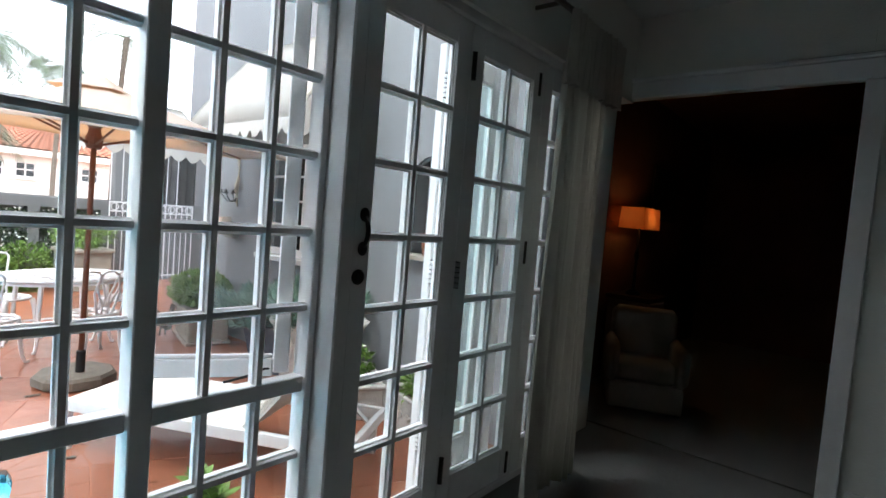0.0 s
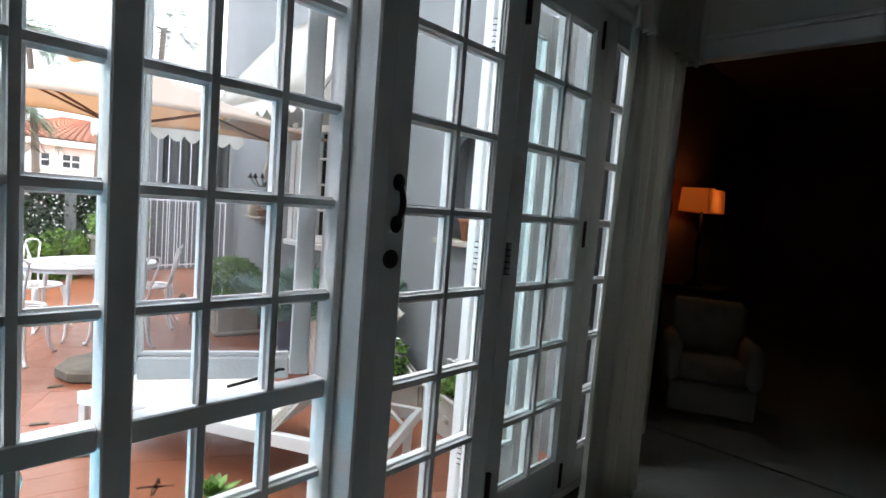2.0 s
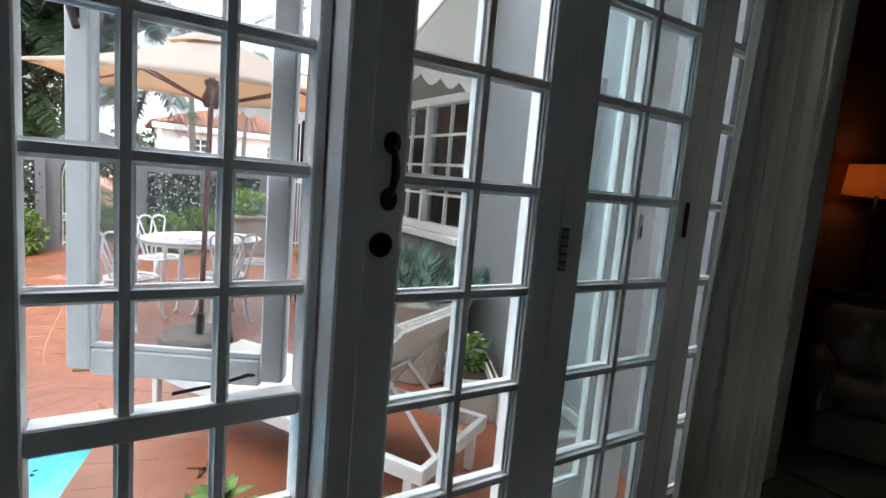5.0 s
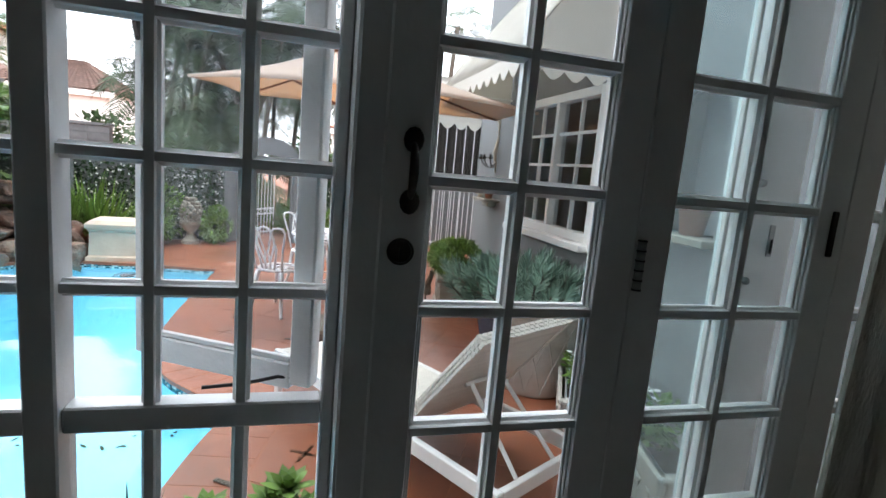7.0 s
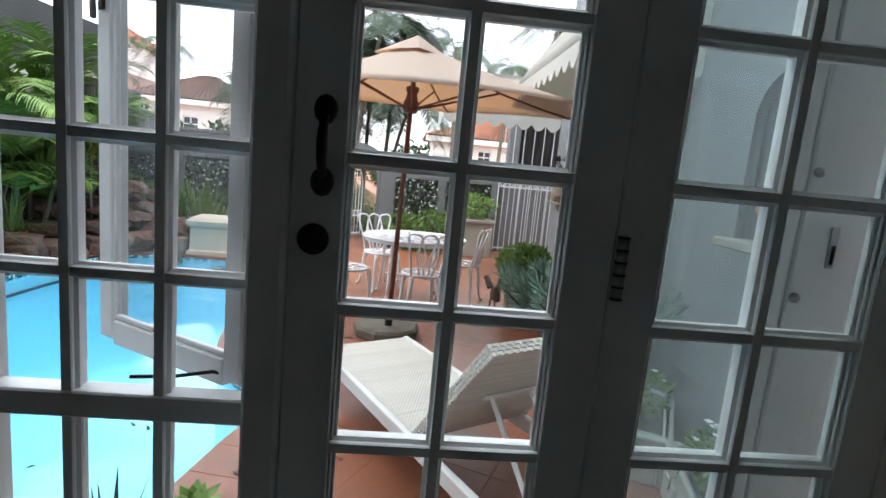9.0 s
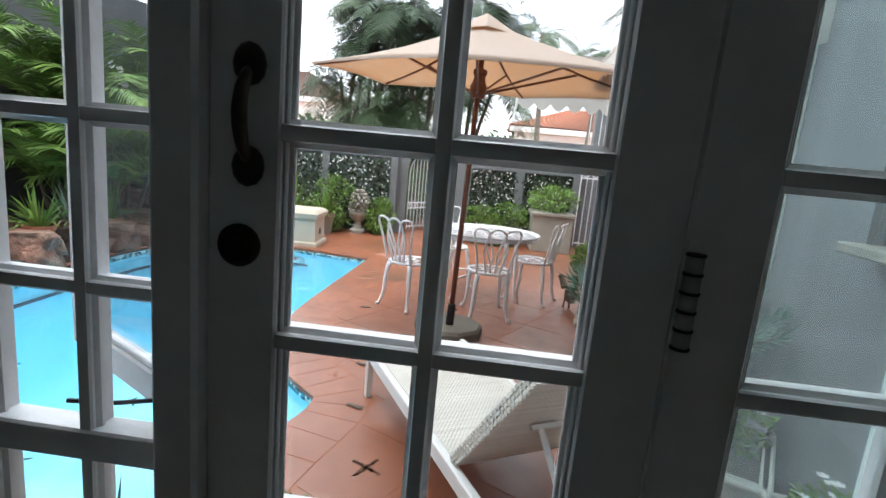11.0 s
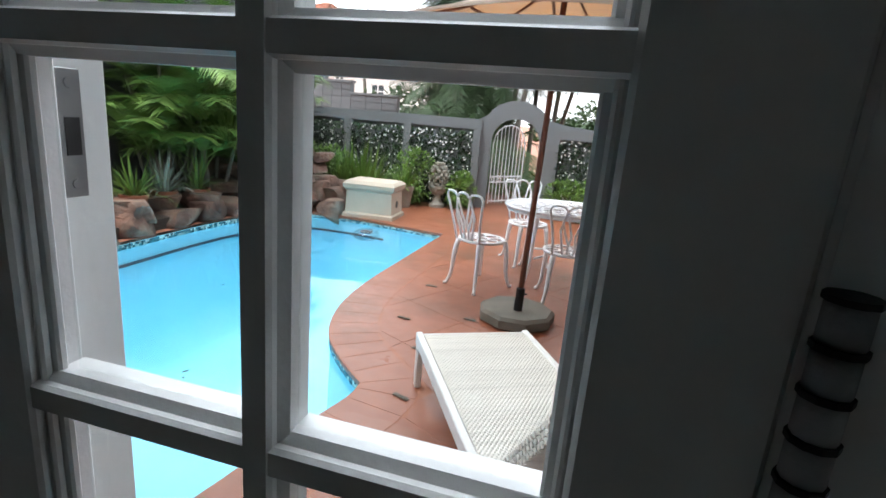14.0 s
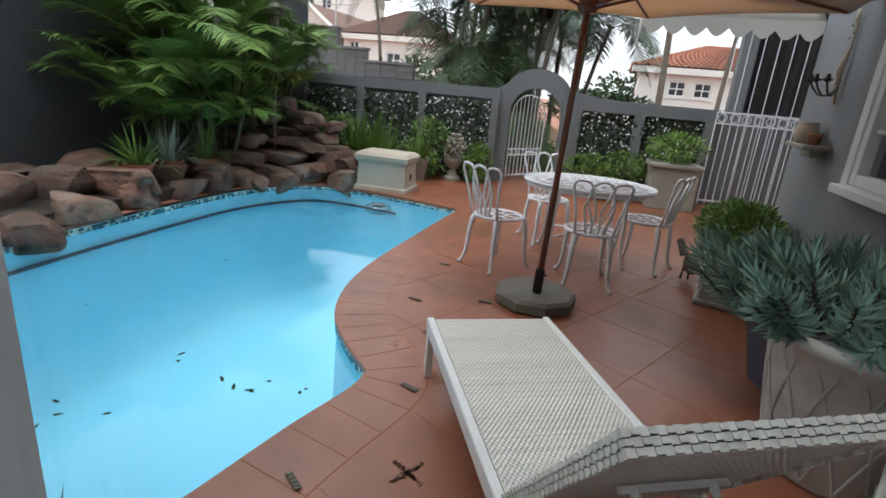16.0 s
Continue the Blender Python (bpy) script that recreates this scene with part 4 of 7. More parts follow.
def sun_lounger(at, rz):
    e = thing("sun_lounger", "white wicker sun lounger with a raised backrest on the paving", "lounger", at, rz)
    H, W = 0.32, 0.60
    for s in (-1, 1):
        part("side_rail", one_box((0.88, s * (W / 2), H - 0.035), (1.78, 0.035, 0.075), 0, 0.005), LOUNGER_FRAME, e)
        for x in (0.025, 1.70):
            part("leg", one_box((x, s * (W / 2 - 0.001), (H - 0.072) / 2), (0.045, 0.034, H - 0.074), 0, 0.004), LOUNGER_FRAME, e)
    part("end_rail", one_box((0.012, 0, H - 0.03), (0.024, W - 0.036, 0.05), 0, 0.004), LOUNGER_FRAME, e)
    part("end_rail", one_box((1.755, 0, H - 0.035), (0.03, W - 0.036, 0.07), 0, 0.004), LOUNGER_FRAME, e)
    w = weave(bmesh.new(), 1.145, W - 0.04, 98, 30, z=H)
    bmesh.ops.translate(w, verts=w.verts, vec=(0.024, 0, 0))
    part("seat_weave", w, WICKER, e, "white woven wicker seat")
    slope = Matrix.Translation((1.165, 0, H + 0.002)) @ Matrix.Rotation(radians(-53), 4, "Y")
    HW = 0.297
    w = weave(bmesh.new(), 0.72, 2 * HW - 0.01, 63, 31, z=0.022)
    weave(w, 0.72, 2 * HW - 0.01, 63, 31, amp=0.0005, z=-0.016, lift=-1)
    bmesh.ops.transform(w, matrix=slope, verts=w.verts)
    back = part("backrest", w, WICKER, e, "white woven wicker backrest")
    edge = bmesh.new()
    for s in (-1, 1):
        for k in range(52):
            for q in range(3):
                box(edge, (0.006 + 0.0139 * k, s * (HW - 0.002), -0.017 + 0.017 * q), (0.0150, 0.014 + 0.007 * ((k + q) % 2), 0.0160 - 0.005 * ((k + q) % 2)), m=slope)
    for k in range(36):
        for q in range(3):
            box(edge, (0.724, -HW + 0.017 * k, -0.017 + 0.017 * q), (0.014 + 0.007 * ((k + q) % 2), 0.018, 0.0160 - 0.005 * ((k + q) % 2)), m=slope)
    tagged(part("woven_edge", edge, WICKER, back), kind="stuff")
    for s in (-1, 1):
        bm = bmesh.new()
        p = slope @ Vector((0.36, s * 0.10, -0.03))
        tube(bm, [p, (1.72, s * 0.13, H - 0.04)], 0.013, 4)
        part("prop", bm, LOUNGER_FRAME, e)
    p = slope @ Vector((0.36, 0, -0.03))
    part("prop_bar", tube(bmesh.new(), [p + Vector((0, -0.14, 0)), p + Vector((0, 0.14, 0))], 0.012, 4), LOUNGER_FRAME, e)
    part("prop_bar", tube(bmesh.new(), [(1.72, -0.29, H - 0.04), (1.72, 0.29, H - 0.04)], 0.012, 4), LOUNGER_FRAME, e)
    return e


lounger = sun_lounger((-0.31, 2.415, PZ), -61.0)
lounger.scale = (1.05, 1.04, 0.98)


def cast_leg(bm, x, y, h, out):
    d = Vector((x, y, 0)).normalized()
    pts = []
    for k in range(9):
        f = k / 8
        o = out * (0.9 * math.sin(math.pi * 0.9 * (1 - f) ** 1.3) * 0.45 + f ** 3 * 1.0)
        pts.append(Vector((x, y, h * (1 - f) + 0.012)) + d * o)
    pts.append(pts[-1] + d * 0.025 + Vector((0, 0, -0.002)))
    tube(bm, pts, [0.026 - 0.013 * (k / 9) for k in range(9)] + [0.018], 7)
    return bm


def garden_chair():
    e = thing("garden_chair", "white cast metal garden chair with a pierced seat and looped back", "chair", (0, 0, 0), 0, group="chairs round the garden table")
    R, H = 0.20, 0.44
    bm = bmesh.new()
    ring = [(R * math.cos(a) * 1.02, R * math.sin(a), H) for a in (2 * math.pi * k / 28 for k in range(28))]
    tube(bm, ring, 0.013, 6, closed=True)
    tube(bm, [(R * 0.3 * math.cos(a), R * 0.3 * math.sin(a), H) for a in (2 * math.pi * k / 14 for k in range(14))], 0.009, 5, closed=True)
    for k in range(8):
        a = 2 * math.pi * k / 8
        c, s = math.cos(a), math.sin(a)
        loop = []
        for q in range(12):
            b = 2 * math.pi * q / 12
            rr = 0.128 + 0.066 * math.cos(b)
            w = 0.050 * math.sin(b)
            loop.append((rr * c - w * s, rr * s + w * c, H + 0.001))
        tube(bm, loop, 0.0085, 5, closed=True)
    part("seat", bm, CAST_WHITE, e, "pierced round seat", True)
    for x, y in ((0.155, 0.13), (0.155, -0.13), (-0.15, 0.12), (-0.15, -0.12)):
        part("leg", cast_leg(bmesh.new(), x, y, H - 0.02, 0.09 if x > 0 else 0.10), CAST_WHITE, e, "", True)
    bm = bmesh.new()

    def bk(y, z):
        return (-0.185 - 0.10 * (z - H) / 0.43 + 0.35 * y * y, y, z)
    top = 0.87
    for s in (-1, 1):
        tube(bm, [bk(s * w, z) for w, z in ((0.145, H), (0.155, 0.54), (0.175, 0.66), (0.205, 0.78), (0.215, 0.83), (0.195, 0.865), (0.15, top), (0.10, 0.86), (0.075, 0.83), (0.09, 0.76), (0.11, 0.66), (0.085, 0.55), (0.06, H))], 0.011, 6)
        tube(bm, [bk(s * w, z) for w, z in ((0.02, H), (0.03, 0.54), (0.07, 0.64), (0.095, 0.72))], 0.010, 6)
        tube(bm, [bk(s * w, z) for w, z in ((0.075, 0.83), (0.045, 0.72), (0.015, 0.62), (0.03, 0.5), (0.02, H))], 0.010, 6)
    tube(bm, [bk(w, z) for w, z in ((-0.075, 0.83), (-0.04, 0.862), (0, 0.872), (0.04, 0.862), (0.075, 0.83))], 0.011, 6)
    part("backrest", bm, CAST_WHITE, e, "looped openwork back", True)
    return e


chair = garden_chair()
CHAIRS = [(-0.66, 4.22, 58), (0.10, 4.20, 100), (0.57, 4.93, 155), (-0.37, 5.28, -62)]
chair.matrix_basis = pose(CHAIRS[0][0], CHAIRS[0][1], PZ, 0, 0, CHAIRS[0][2])
for x, y, a in CHAIRS[1:]:
    copy_thing(chair, pose(x, y, PZ, 0, 0, a))

table = thing("garden_table", "white cast metal table with a pierced oval top", "table", (0.02, 4.92, PZ), 12)
table.scale = (0.93, 0.93, 1.0)
bm = bmesh.new()
for rr, r in ((0.60, 0.016), (0.555, 0.006), (0.43, 0.006), (0.30, 0.006), (0.16, 0.006)):
    tube(bm, [(rr * 1.06 * math.cos(2 * math.pi * k / 40), rr * 0.86 * math.sin(2 * math.pi * k / 40), 0.70) for k in range(40)], r, 5, closed=True)
for r0, r1, n in ((0.30, 0.43, 20), (0.43, 0.555, 28), (0.16, 0.30, 12), (0.02, 0.16, 8)):
    for k in range(n):
        a = 2 * math.pi * k / n
        for tw in (-1, 1):
            b = a + tw * math.pi / n
            pts = [((r0 + (r1 - r0) * f) * 1.06 * math.cos(a + (b - a) * math.sin(f * math.pi)), (r0 + (r1 - r0) * f) * 0.86 * math.sin(a + (b - a) * math.sin(f * math.pi)), 0.70) for f in (0, 0.33, 0.66, 1)]
            tube(bm, pts, 0.0062, 4, False)
part("tabletop", bm, CAST_WHITE, table, "pierced white oval top", True)
bm = bmesh.new()
lathe(bm, [(0.62, 0.655), (0.625, 0.69), (0.60, 0.70), (0.59, 0.66)], 40, squash=0.82)
for f in [f for f in bm.faces if len(f.verts) > 4]:
    bm.faces.remove(f)
part("apron", bm, CAST_WHITE, table, "", True)
for x, y in ((0.30, 0.24), (0.30, -0.24), (-0.30, 0.24), (-0.30, -0.24)):
    part("leg", cast_leg(bmesh.new(), x, y, 0.66, 0.10), CAST_WHITE, table, "", True)
bm = bmesh.new()
tube(bm, [(0.3, 0.24, 0.22), (0, 0, 0.26), (-0.3, -0.24, 0.22)], 0.012, 6)
tube(bm, [(0.3, -0.24, 0.222), (0, 0, 0.262), (-0.3, 0.24, 0.222)], 0.012, 6)
part("stretcher", bm, CAST_WHITE, table, "", True)


def garden_umbrella(x, y):
    e = thing("garden_umbrella", "open beige canvas umbrella on a dark wooden pole", "umbrella", (x, y, PZ + 0.10), 49)
    e.matrix_basis = pose(x, y, PZ + 0.10, 0, 2.0, 49)
    bm = bmesh.new()
    tube(bm, [(0, 0, 0.12), (0, 0, 2.44)], 0.021, 10)
    part("pole", bm, UMBRELLA_WOOD, e, "dark red-brown wooden pole", True)
    bm = bmesh.new()
    lathe(bm, [(0.034, 0.0), (0.034, 0.17), (0.026, 0.18)], 12)
    box(bm, (0.045, 0, 0.12), (0.05, 0.012, 0.012), 0, 0.003)
    part("socket", bm, BLACK_METAL, e, "black metal pole socket with a screw")
    bm = bmesh.new()
    lathe(bm, [(0.05, 1.84), (0.065, 1.87), (0.065, 1.93), (0.05, 1.96), (0.042, 2.00), (0.055, 2.02), (0.055, 2.05), (0.03, 2.06)], 14)
    part("hub", bm, UMBRELLA_WOOD, e)
    apex = 2.42
    back = e.matrix_basis.inverted()
    tips = []
    for k in range(6):
        a = radians(22 + 60 * k)
        tips.append(back @ Vector((0.06 + 1.42 * math.cos(a), 3.44 + 1.42 * math.sin(a), 1.775 + 0.06 * math.cos(a - radians(110)) - 0.03 * math.cos(a - radians(215)))))
    ends = []
    for k in range(6):
        ends.append(tips[k])
    bm = bmesh.new()
    rings = []
    for f in (0.10, 0.3, 0.5, 0.7, 0.86, 1.0):
        row = []
        for k in range(6):
            for q in range(6):
                g = q / 6
                p = ends[k].lerp(ends[(k + 1) % 6], g)
                c = Vector((0, 0, apex)).lerp(p, f)
                c.z -= -0.02 * math.sin(math.pi * g) * f + 0.05 * math.sin(math.pi * f)
                row.append(bm.verts.new(c))
        rings.append(row)
    for a, b in zip(rings, rings[1:]):
        for k in range(36):
            bm.faces.new((a[k], a[(k + 1) % 36], b[(k + 1) % 36], b[k]))
    lip = [bm.verts.new(v.co + Vector((0, 0, -0.018))) for v in rings[-1]]
    for k in range(36):
        bm.faces.new((rings[-1][k], rings[-1][(k + 1) % 36], lip[(k + 1) % 36], lip[k]))
    canopy = part("canopy", bm, CANVAS, e, "beige canvas canopy", True)
    bm = bmesh.new()
    top = bm.verts.new((0, 0, apex + 0.05))
    row = [bm.verts.new((0.30 * math.cos(a) * (1.15 if k % 2 == 0 else 0.95), 0.30 * math.sin(a) * (1.15 if k % 2 == 0 else 0.95), apex - 0.13)) for k, a in enumerate(k * math.pi / 4 + math.pi / 4 for k in range(8))]
    for k in range(8):
        bm.faces.new((top, row[k], row[(k + 1) % 8]))
    part("vent_cap", bm, CANVAS, canopy)
    for k in range(6):
        bm = bmesh.new()
        a = Vector((0, 0, apex - 0.05))
        pts = [a.lerp(ends[k], f) - Vector((0, 0, 0.05 * math.sin(math.pi * f) + 0.016)) for f in (0.02, 0.3, 0.55, 0.8, 0.985)]
        tube(bm, pts, 0.010, 5)
        rib = part("rib", bm, UMBRELLA_WOOD, e)
        bm = bmesh.new()
        q = a.lerp(ends[k], 0.5) - Vector((0, 0, 0.075))
        tube(bm, [ends[k].normalized() * 0.05 * Vector((1, 1, 0)).length / 1.5 + Vector((0, 0, 1.87 - ends[k].normalized().z * 0.047)), q], 0.010, 5)
        part("strut", bm, UMBRELLA_WOOD, rib)
    return e


garden_umbrella(-0.185, 3.475)
bm = bmesh.new()
lathe(bm, [(0.27, 0.0), (0.295, 0.015), (0.295, 0.075), (0.27, 0.098), (0.03, 0.10)], 9)
base = tagged(part("umbrella_base", bm, DARK_CONCRETE), "heavy eight-sided grey concrete umbrella base on the paving", "umbrella base")
base.matrix_basis = pose(-0.20, 3.53, PZ, 0, 0, 12)

# pump housing beside the pool
e = thing("pump_box", "cream cast stone pump box with a lid and round hole", "pump housing", (-2.76, 6.66, PZ), 4)
bm = bmesh.new()
prof = [(0.0, 0.375, 0.29), (0.05, 0.375, 0.29), (0.07, 0.345, 0.26), (0.37, 0.335, 0.25), (0.40, 0.36, 0.275), (0.42, 0.36, 0.275)]
rows = [[bm.verts.new((sx * a, sy * b, z)) for sx, sy in ((-1, -1), (1, -1), (1, 1), (-1, 1))] for z, a, b in prof]
for a, b in zip(rows, rows[1:]):
    for k in range(4):
        bm.faces.new((a[k], a[(k + 1) % 4], b[(k + 1) % 4], b[k]))
bm.faces.new(rows[-1])
part("body", bm, CREAM_BOX, e)
bm = bmesh.new()
prof = [(0.424, 0.375, 0.29), (0.475, 0.38, 0.295), (0.52, 0.33, 0.24), (0.528, 0.20, 0.12)]
rows = [[bm.verts.new((sx * a, sy * b, z)) for sx, sy in ((-1, -1), (1, -1), (1, 1), (-1, 1))] for z, a, b in prof]
for a, b in zip(rows, rows[1:]):
    for k in range(4):
        bm.faces.new((a[k], a[(k + 1) % 4], b[(k + 1) % 4], b[k]))
bm.faces.new(rows[-1])
bm.faces.new(rows[0][::-1])
part("lid", bm, CREAM_BOX, e)
bm = bmesh.new()
tube(bm, [(0.335, 0, 0.2), (0.347, 0, 0.2)], 0.05, 14)
part("vent_hole", bm, BLACK_METAL, e, "dark round hole")

# stone urn with a pineapple
e = thing("stone_urn", "weathered cast stone pineapple urn by the wall", "garden ornament", (-2.22, 8.08, PZ), 0)
e.scale = (0.80, 0.80, 0.88)
bm = bmesh.new()
lathe(bm, [(0.17, 0), (0.17, 0.06), (0.12, 0.09), (0.07, 0.16), (0.07, 0.22), (0.15, 0.28), (0.20, 0.36), (0.21, 0.42)], 18)
part("pedestal", bm, CONCRETE, e)
bm = bmesh.new()
for r in range(7):
    z, rr = 0.45 + 0.062 * r, 0.185 * math.sin(math.pi * (0.32 + 0.62 * r / 7))
    for k in range(9):
        a = 2 * math.pi * (k + 0.5 * (r % 2)) / 9
        rock_mesh(bm, (rr * math.cos(a), rr * math.sin(a), z), (0.055, 0.055, 0.042), r * 9 + k, math.degrees(a), 0.05, 1)
part("pineapple", bm, CONCRETE, e, "knobbly stone pineapple")

# pool odds and ends
bm = bmesh.new()
bmesh.ops.create_uvsphere(bm, u_segments=20, v_segments=10, radius=0.17, matrix=Matrix.Diagonal((1, 1, 0.45, 1)))
fl = thing("pool_skimmer", "clear domed pool skimmer floating near the edge", "pool skimmer", (-2.45, 5.72, WATER_Z), 0)
part("dome", bm, CASE_GLASS, fl, "clear plastic dome", True)
bm = bmesh.new()
lathe(bm, [(0.075, 0.03), (0.08, 0.045), (0.05, 0.05)], 16)
part("inlet", bm, BLACK_METAL, fl)
bm = bmesh.new()
line = [p for p in offset_loop(POOL, -0.03)]
pts = [(p.x, p.y, WATER_Z - 0.17) for p in line if p.x < -2.3 and p.y > 1.2]
start = max(range(len(pts)), key=lambda i: (Vector(pts[i]) - Vector(pts[i - 1])).length)
pts = pts[start:] + pts[:start]
tube(bm, pts, 0.018, 5)
part("waterline_stripe", bm, BLUE_POT, pool, "dark stripe along the pool wall")
rng = random.Random(11)
for k in range(26):
    x, y = rng.uniform(-3.2, -1.0), rng.uniform(1.0, 4.2)
    if k < 16:
        f = rng.random()
        x, y = -2.35 + 1.2 * f + rng.gauss(0, 0.05), 0.95 + 1.05 * f + rng.gauss(0, 0.07)
    if inside((x, y), POOL) and nearest((x, y), POOL)[0] > 0.08:
        bm = bmesh.new()
        a = rng.uniform(0, 6.28)
        leaf(bm, (0, 0, 0.001), (math.cos(a), math.sin(a), 0.05), rng.uniform(0.02, 0.06), 0.018, 0)
        bmesh.ops.solidify(bm, geom=bm.faces, thickness=0.002)
        o = tagged(part("fallen_leaf", bm, LEAF_DARK), "dark fallen leaf floating on the pool", "leaf", group="leaves on the water")
        o.location = (x, y, WATER_Z + 0.002)

# ---- house wall: window, sconce, niche, awnings ----
bm = bmesh.new()
e = thing("window_3", "white window in small panes in the house wall", "window", (RX, 3.03, 0.80), kind="structure")
W2, HH = 0.725, 1.16
for y, z, sy, sz in ((-W2 + 0.035, HH / 2, 0.07, HH), (W2 - 0.035, HH / 2, 0.07, HH), (0, 0.035, 1.31, 0.07), (0, HH - 0.035, 1.31, 0.07), (0.0, HH / 2, 0.05, HH - 0.14)):
    part("window_frame", one_box((0.03, y, z), (0.10, sy, sz), 0, 0.004), OUTER_PAINT, e)
part("sill", one_box((-0.04, 0, -0.03), (0.14, 1.50, 0.055), 0, 0.006), OUTER_PAINT, e)
for s in (-1, 1):
    part("surround", one_box((-0.018, s * (W2 + 0.045), HH / 2), (0.03, 0.09, HH + 0.1), 0, 0.004), OUTER_PAINT, e)
    for k in (1, 2, 3):
        part("glazing_bar", one_box((0.03, s * 0.34, 0.07 + k * (HH - 0.14) / 4), (0.03, 0.63, 0.022)), OUTER_PAINT, e)
    part("glazing_bar", one_box((0.032, s * 0.34, HH / 2), (0.03, 0.022, HH - 0.14)), OUTER_PAINT, e)
    p = part("pane", one_box((0.045, s * 0.34, HH / 2), (0.004, 0.63, HH - 0.14)), CASE_GLASS, e)
    p.visible_shadow = False
# dark-coloured box that closes the window; its dim interior is put into the paint
bm = bmesh.new()
box(bm, (RX + 1.2, 3.0, 1.4), (0.1, 3.6, 2.6))
box(bm, (RX + 0.72, 1.15, 1.4), (0.9, 0.1, 2.6))
box(bm, (RX + 0.72, 4.75, 1.4), (0.9, 0.1, 2.6))
box(bm, (RX + 0.72, 3.0, 2.75), (0.9, 3.6, 0.1))
structure("wall_side_room", bm, ROOM_GLOOM, "room behind the house window, its dimness put into the colour", "wall")
for s in (-1, 1):
    bm = bmesh.new()
    prev = None
    for k in range(25):
        y = 3.03 + s * (0.30 + 0.40 * k / 24)
        a = [bm.verts.new((RX + 0.20 + 0.03 * math.sin(k * 1.6), y, z)) for z in (0.4, 2.05)]
        if prev:
            bm.faces.new((prev[0], prev[1], a[1], a[0]))
        prev = a
    bmesh.ops.solidify(bm, geom=bm.faces, thickness=0.004)
    tagged(part("window_curtain", bm, DARK_CLOTH, None, "", True), "dark curtain hanging behind the house window", "curtain", group="dark curtains")

# niche
e = thing("wall_niche", "arched niche with a moulded rim in the house wall", "niche", (RX, 1.29, 1.02), kind="structure")
e.scale = (1.0, 1.05, 1.12)
part("niche_back", one_box((0.16, 0, 0.36), (0.03, 0.46, 0.80)), LILAC_RENDER, e)
bm = bmesh.new()
arc = [(0.20 * math.cos(math.pi * k / 14), 0.50 + 0.20 * math.sin(math.pi * k / 14)) for k in range(15)]
outl = [(-0.24, 0.0), (-0.24, 0.78), (0.24, 0.78), (0.24, 0.0), (0.20, 0.0)] + arc + [(-0.20, 0.0)]
slab(bm, outl, -0.012, 0.06)
bmesh.ops.rotate(bm, verts=bm.verts, cent=(0, 0, 0), matrix=Matrix.Rotation(radians(90), 3, "Z"))
part("niche_face", bm, LILAC_RENDER, e)
bm = bmesh.new()
tube(bm, [(-0.015, y, z) for y, z in [(0.205, 0.0)] + [(y * 1.03, z) for y, z in arc] + [(-0.205, 0.0)]], 0.018, 6)
part("niche_rim", bm, GREY_RENDER, e, "raised grey rim")
part("niche_shelf", one_box((0.0, 0, -0.02), (0.30, 0.46, 0.04), 0, 0.006), CONCRETE, e)


def flower_pot(name, label, at, r, h, material):
    bm = bmesh.new()
    lathe(bm, [(r * 0.68, 0), (r * 0.92, h * 0.78), (r * 1.02, h * 0.79), (r * 1.04, h), (r * 0.9, h), (r * 0.86, h * 0.86), (0.01, h * 0.86)], 20)
    o = tagged(part(name, bm, material, None, "", True), label, "plant pot")
    o.location = at
    return o


flower_pot("flower_pot", "small terracotta pot on the niche shelf", (RX - 0.03, 1.27, 1.02), 0.085, 0.17, TERRA_POT)
e = thing("wall_shelf", "grey concrete bracket shelf on the house wall", "shelf", (RX, 4.40, 0.975), kind="structure")
part("shelf_board", one_box((-0.09, 0, 0.0), (0.18, 0.42, 0.03), 0, 0.006), CONCRETE, e)
part("bracket", one_box((-0.05, 0, -0.045), (0.10, 0.20, 0.06), 0, 0.012), CONCRETE, e)
bm = bmesh.new()
lathe(bm, [(0.055, 0), (0.074, 0.035), (0.080, 0.075), (0.072, 0.12), (0.064, 0.13), (0.072, 0.15), (0.064, 0.15), (0.058, 0.125), (0.01, 0.12)], 22)
o = tagged(part("ceramic_pot", bm, CREAM_BOX, None, "", True), "chipped cream ceramic pot on the bracket shelf", "plant pot")
o.location = (RX - 0.10, 4.47, 0.99)
flower_pot("flower_pot", "small red clay pot on the bracket shelf", (RX - 0.09, 4.31, 0.99), 0.05, 0.08, TERRA_POT)
e = thing("wall_sconce", "ornate cream metal wall sconce with curled candle arms", "wall sconce", (RX, 4.36, 1.32), 0)
e.scale = (1.05, 1.05, 0.76)
bm = bmesh.new()
tube(bm, [(-0.02, 0, -0.06), (-0.03, 0.01, 0.12), (-0.045, 0, 0.22), (-0.03, -0.01, 0.36), (-0.02, 0, 0.44), (-0.02, 0, 0.60), (-0.03, 0, 0.66), (-0.025, 0, 0.74)], [0.008, 0.016, 0.026, 0.018, 0.009, 0.009, 0.018, 0.010], 8)
for k in range(18):
    a = k * 2.4
    rock_mesh(bm, (-0.035 + 0.012 * math.cos(a), 0.022 * math.sin(a), 0.05 + (0.019 if k < 13 else 0.033) * k), (0.011, 0.014, 0.016), k, 0, 0.3, 1)
part("back_plate", bm, CREAM_BOX, e, "ornate cream plate", True)
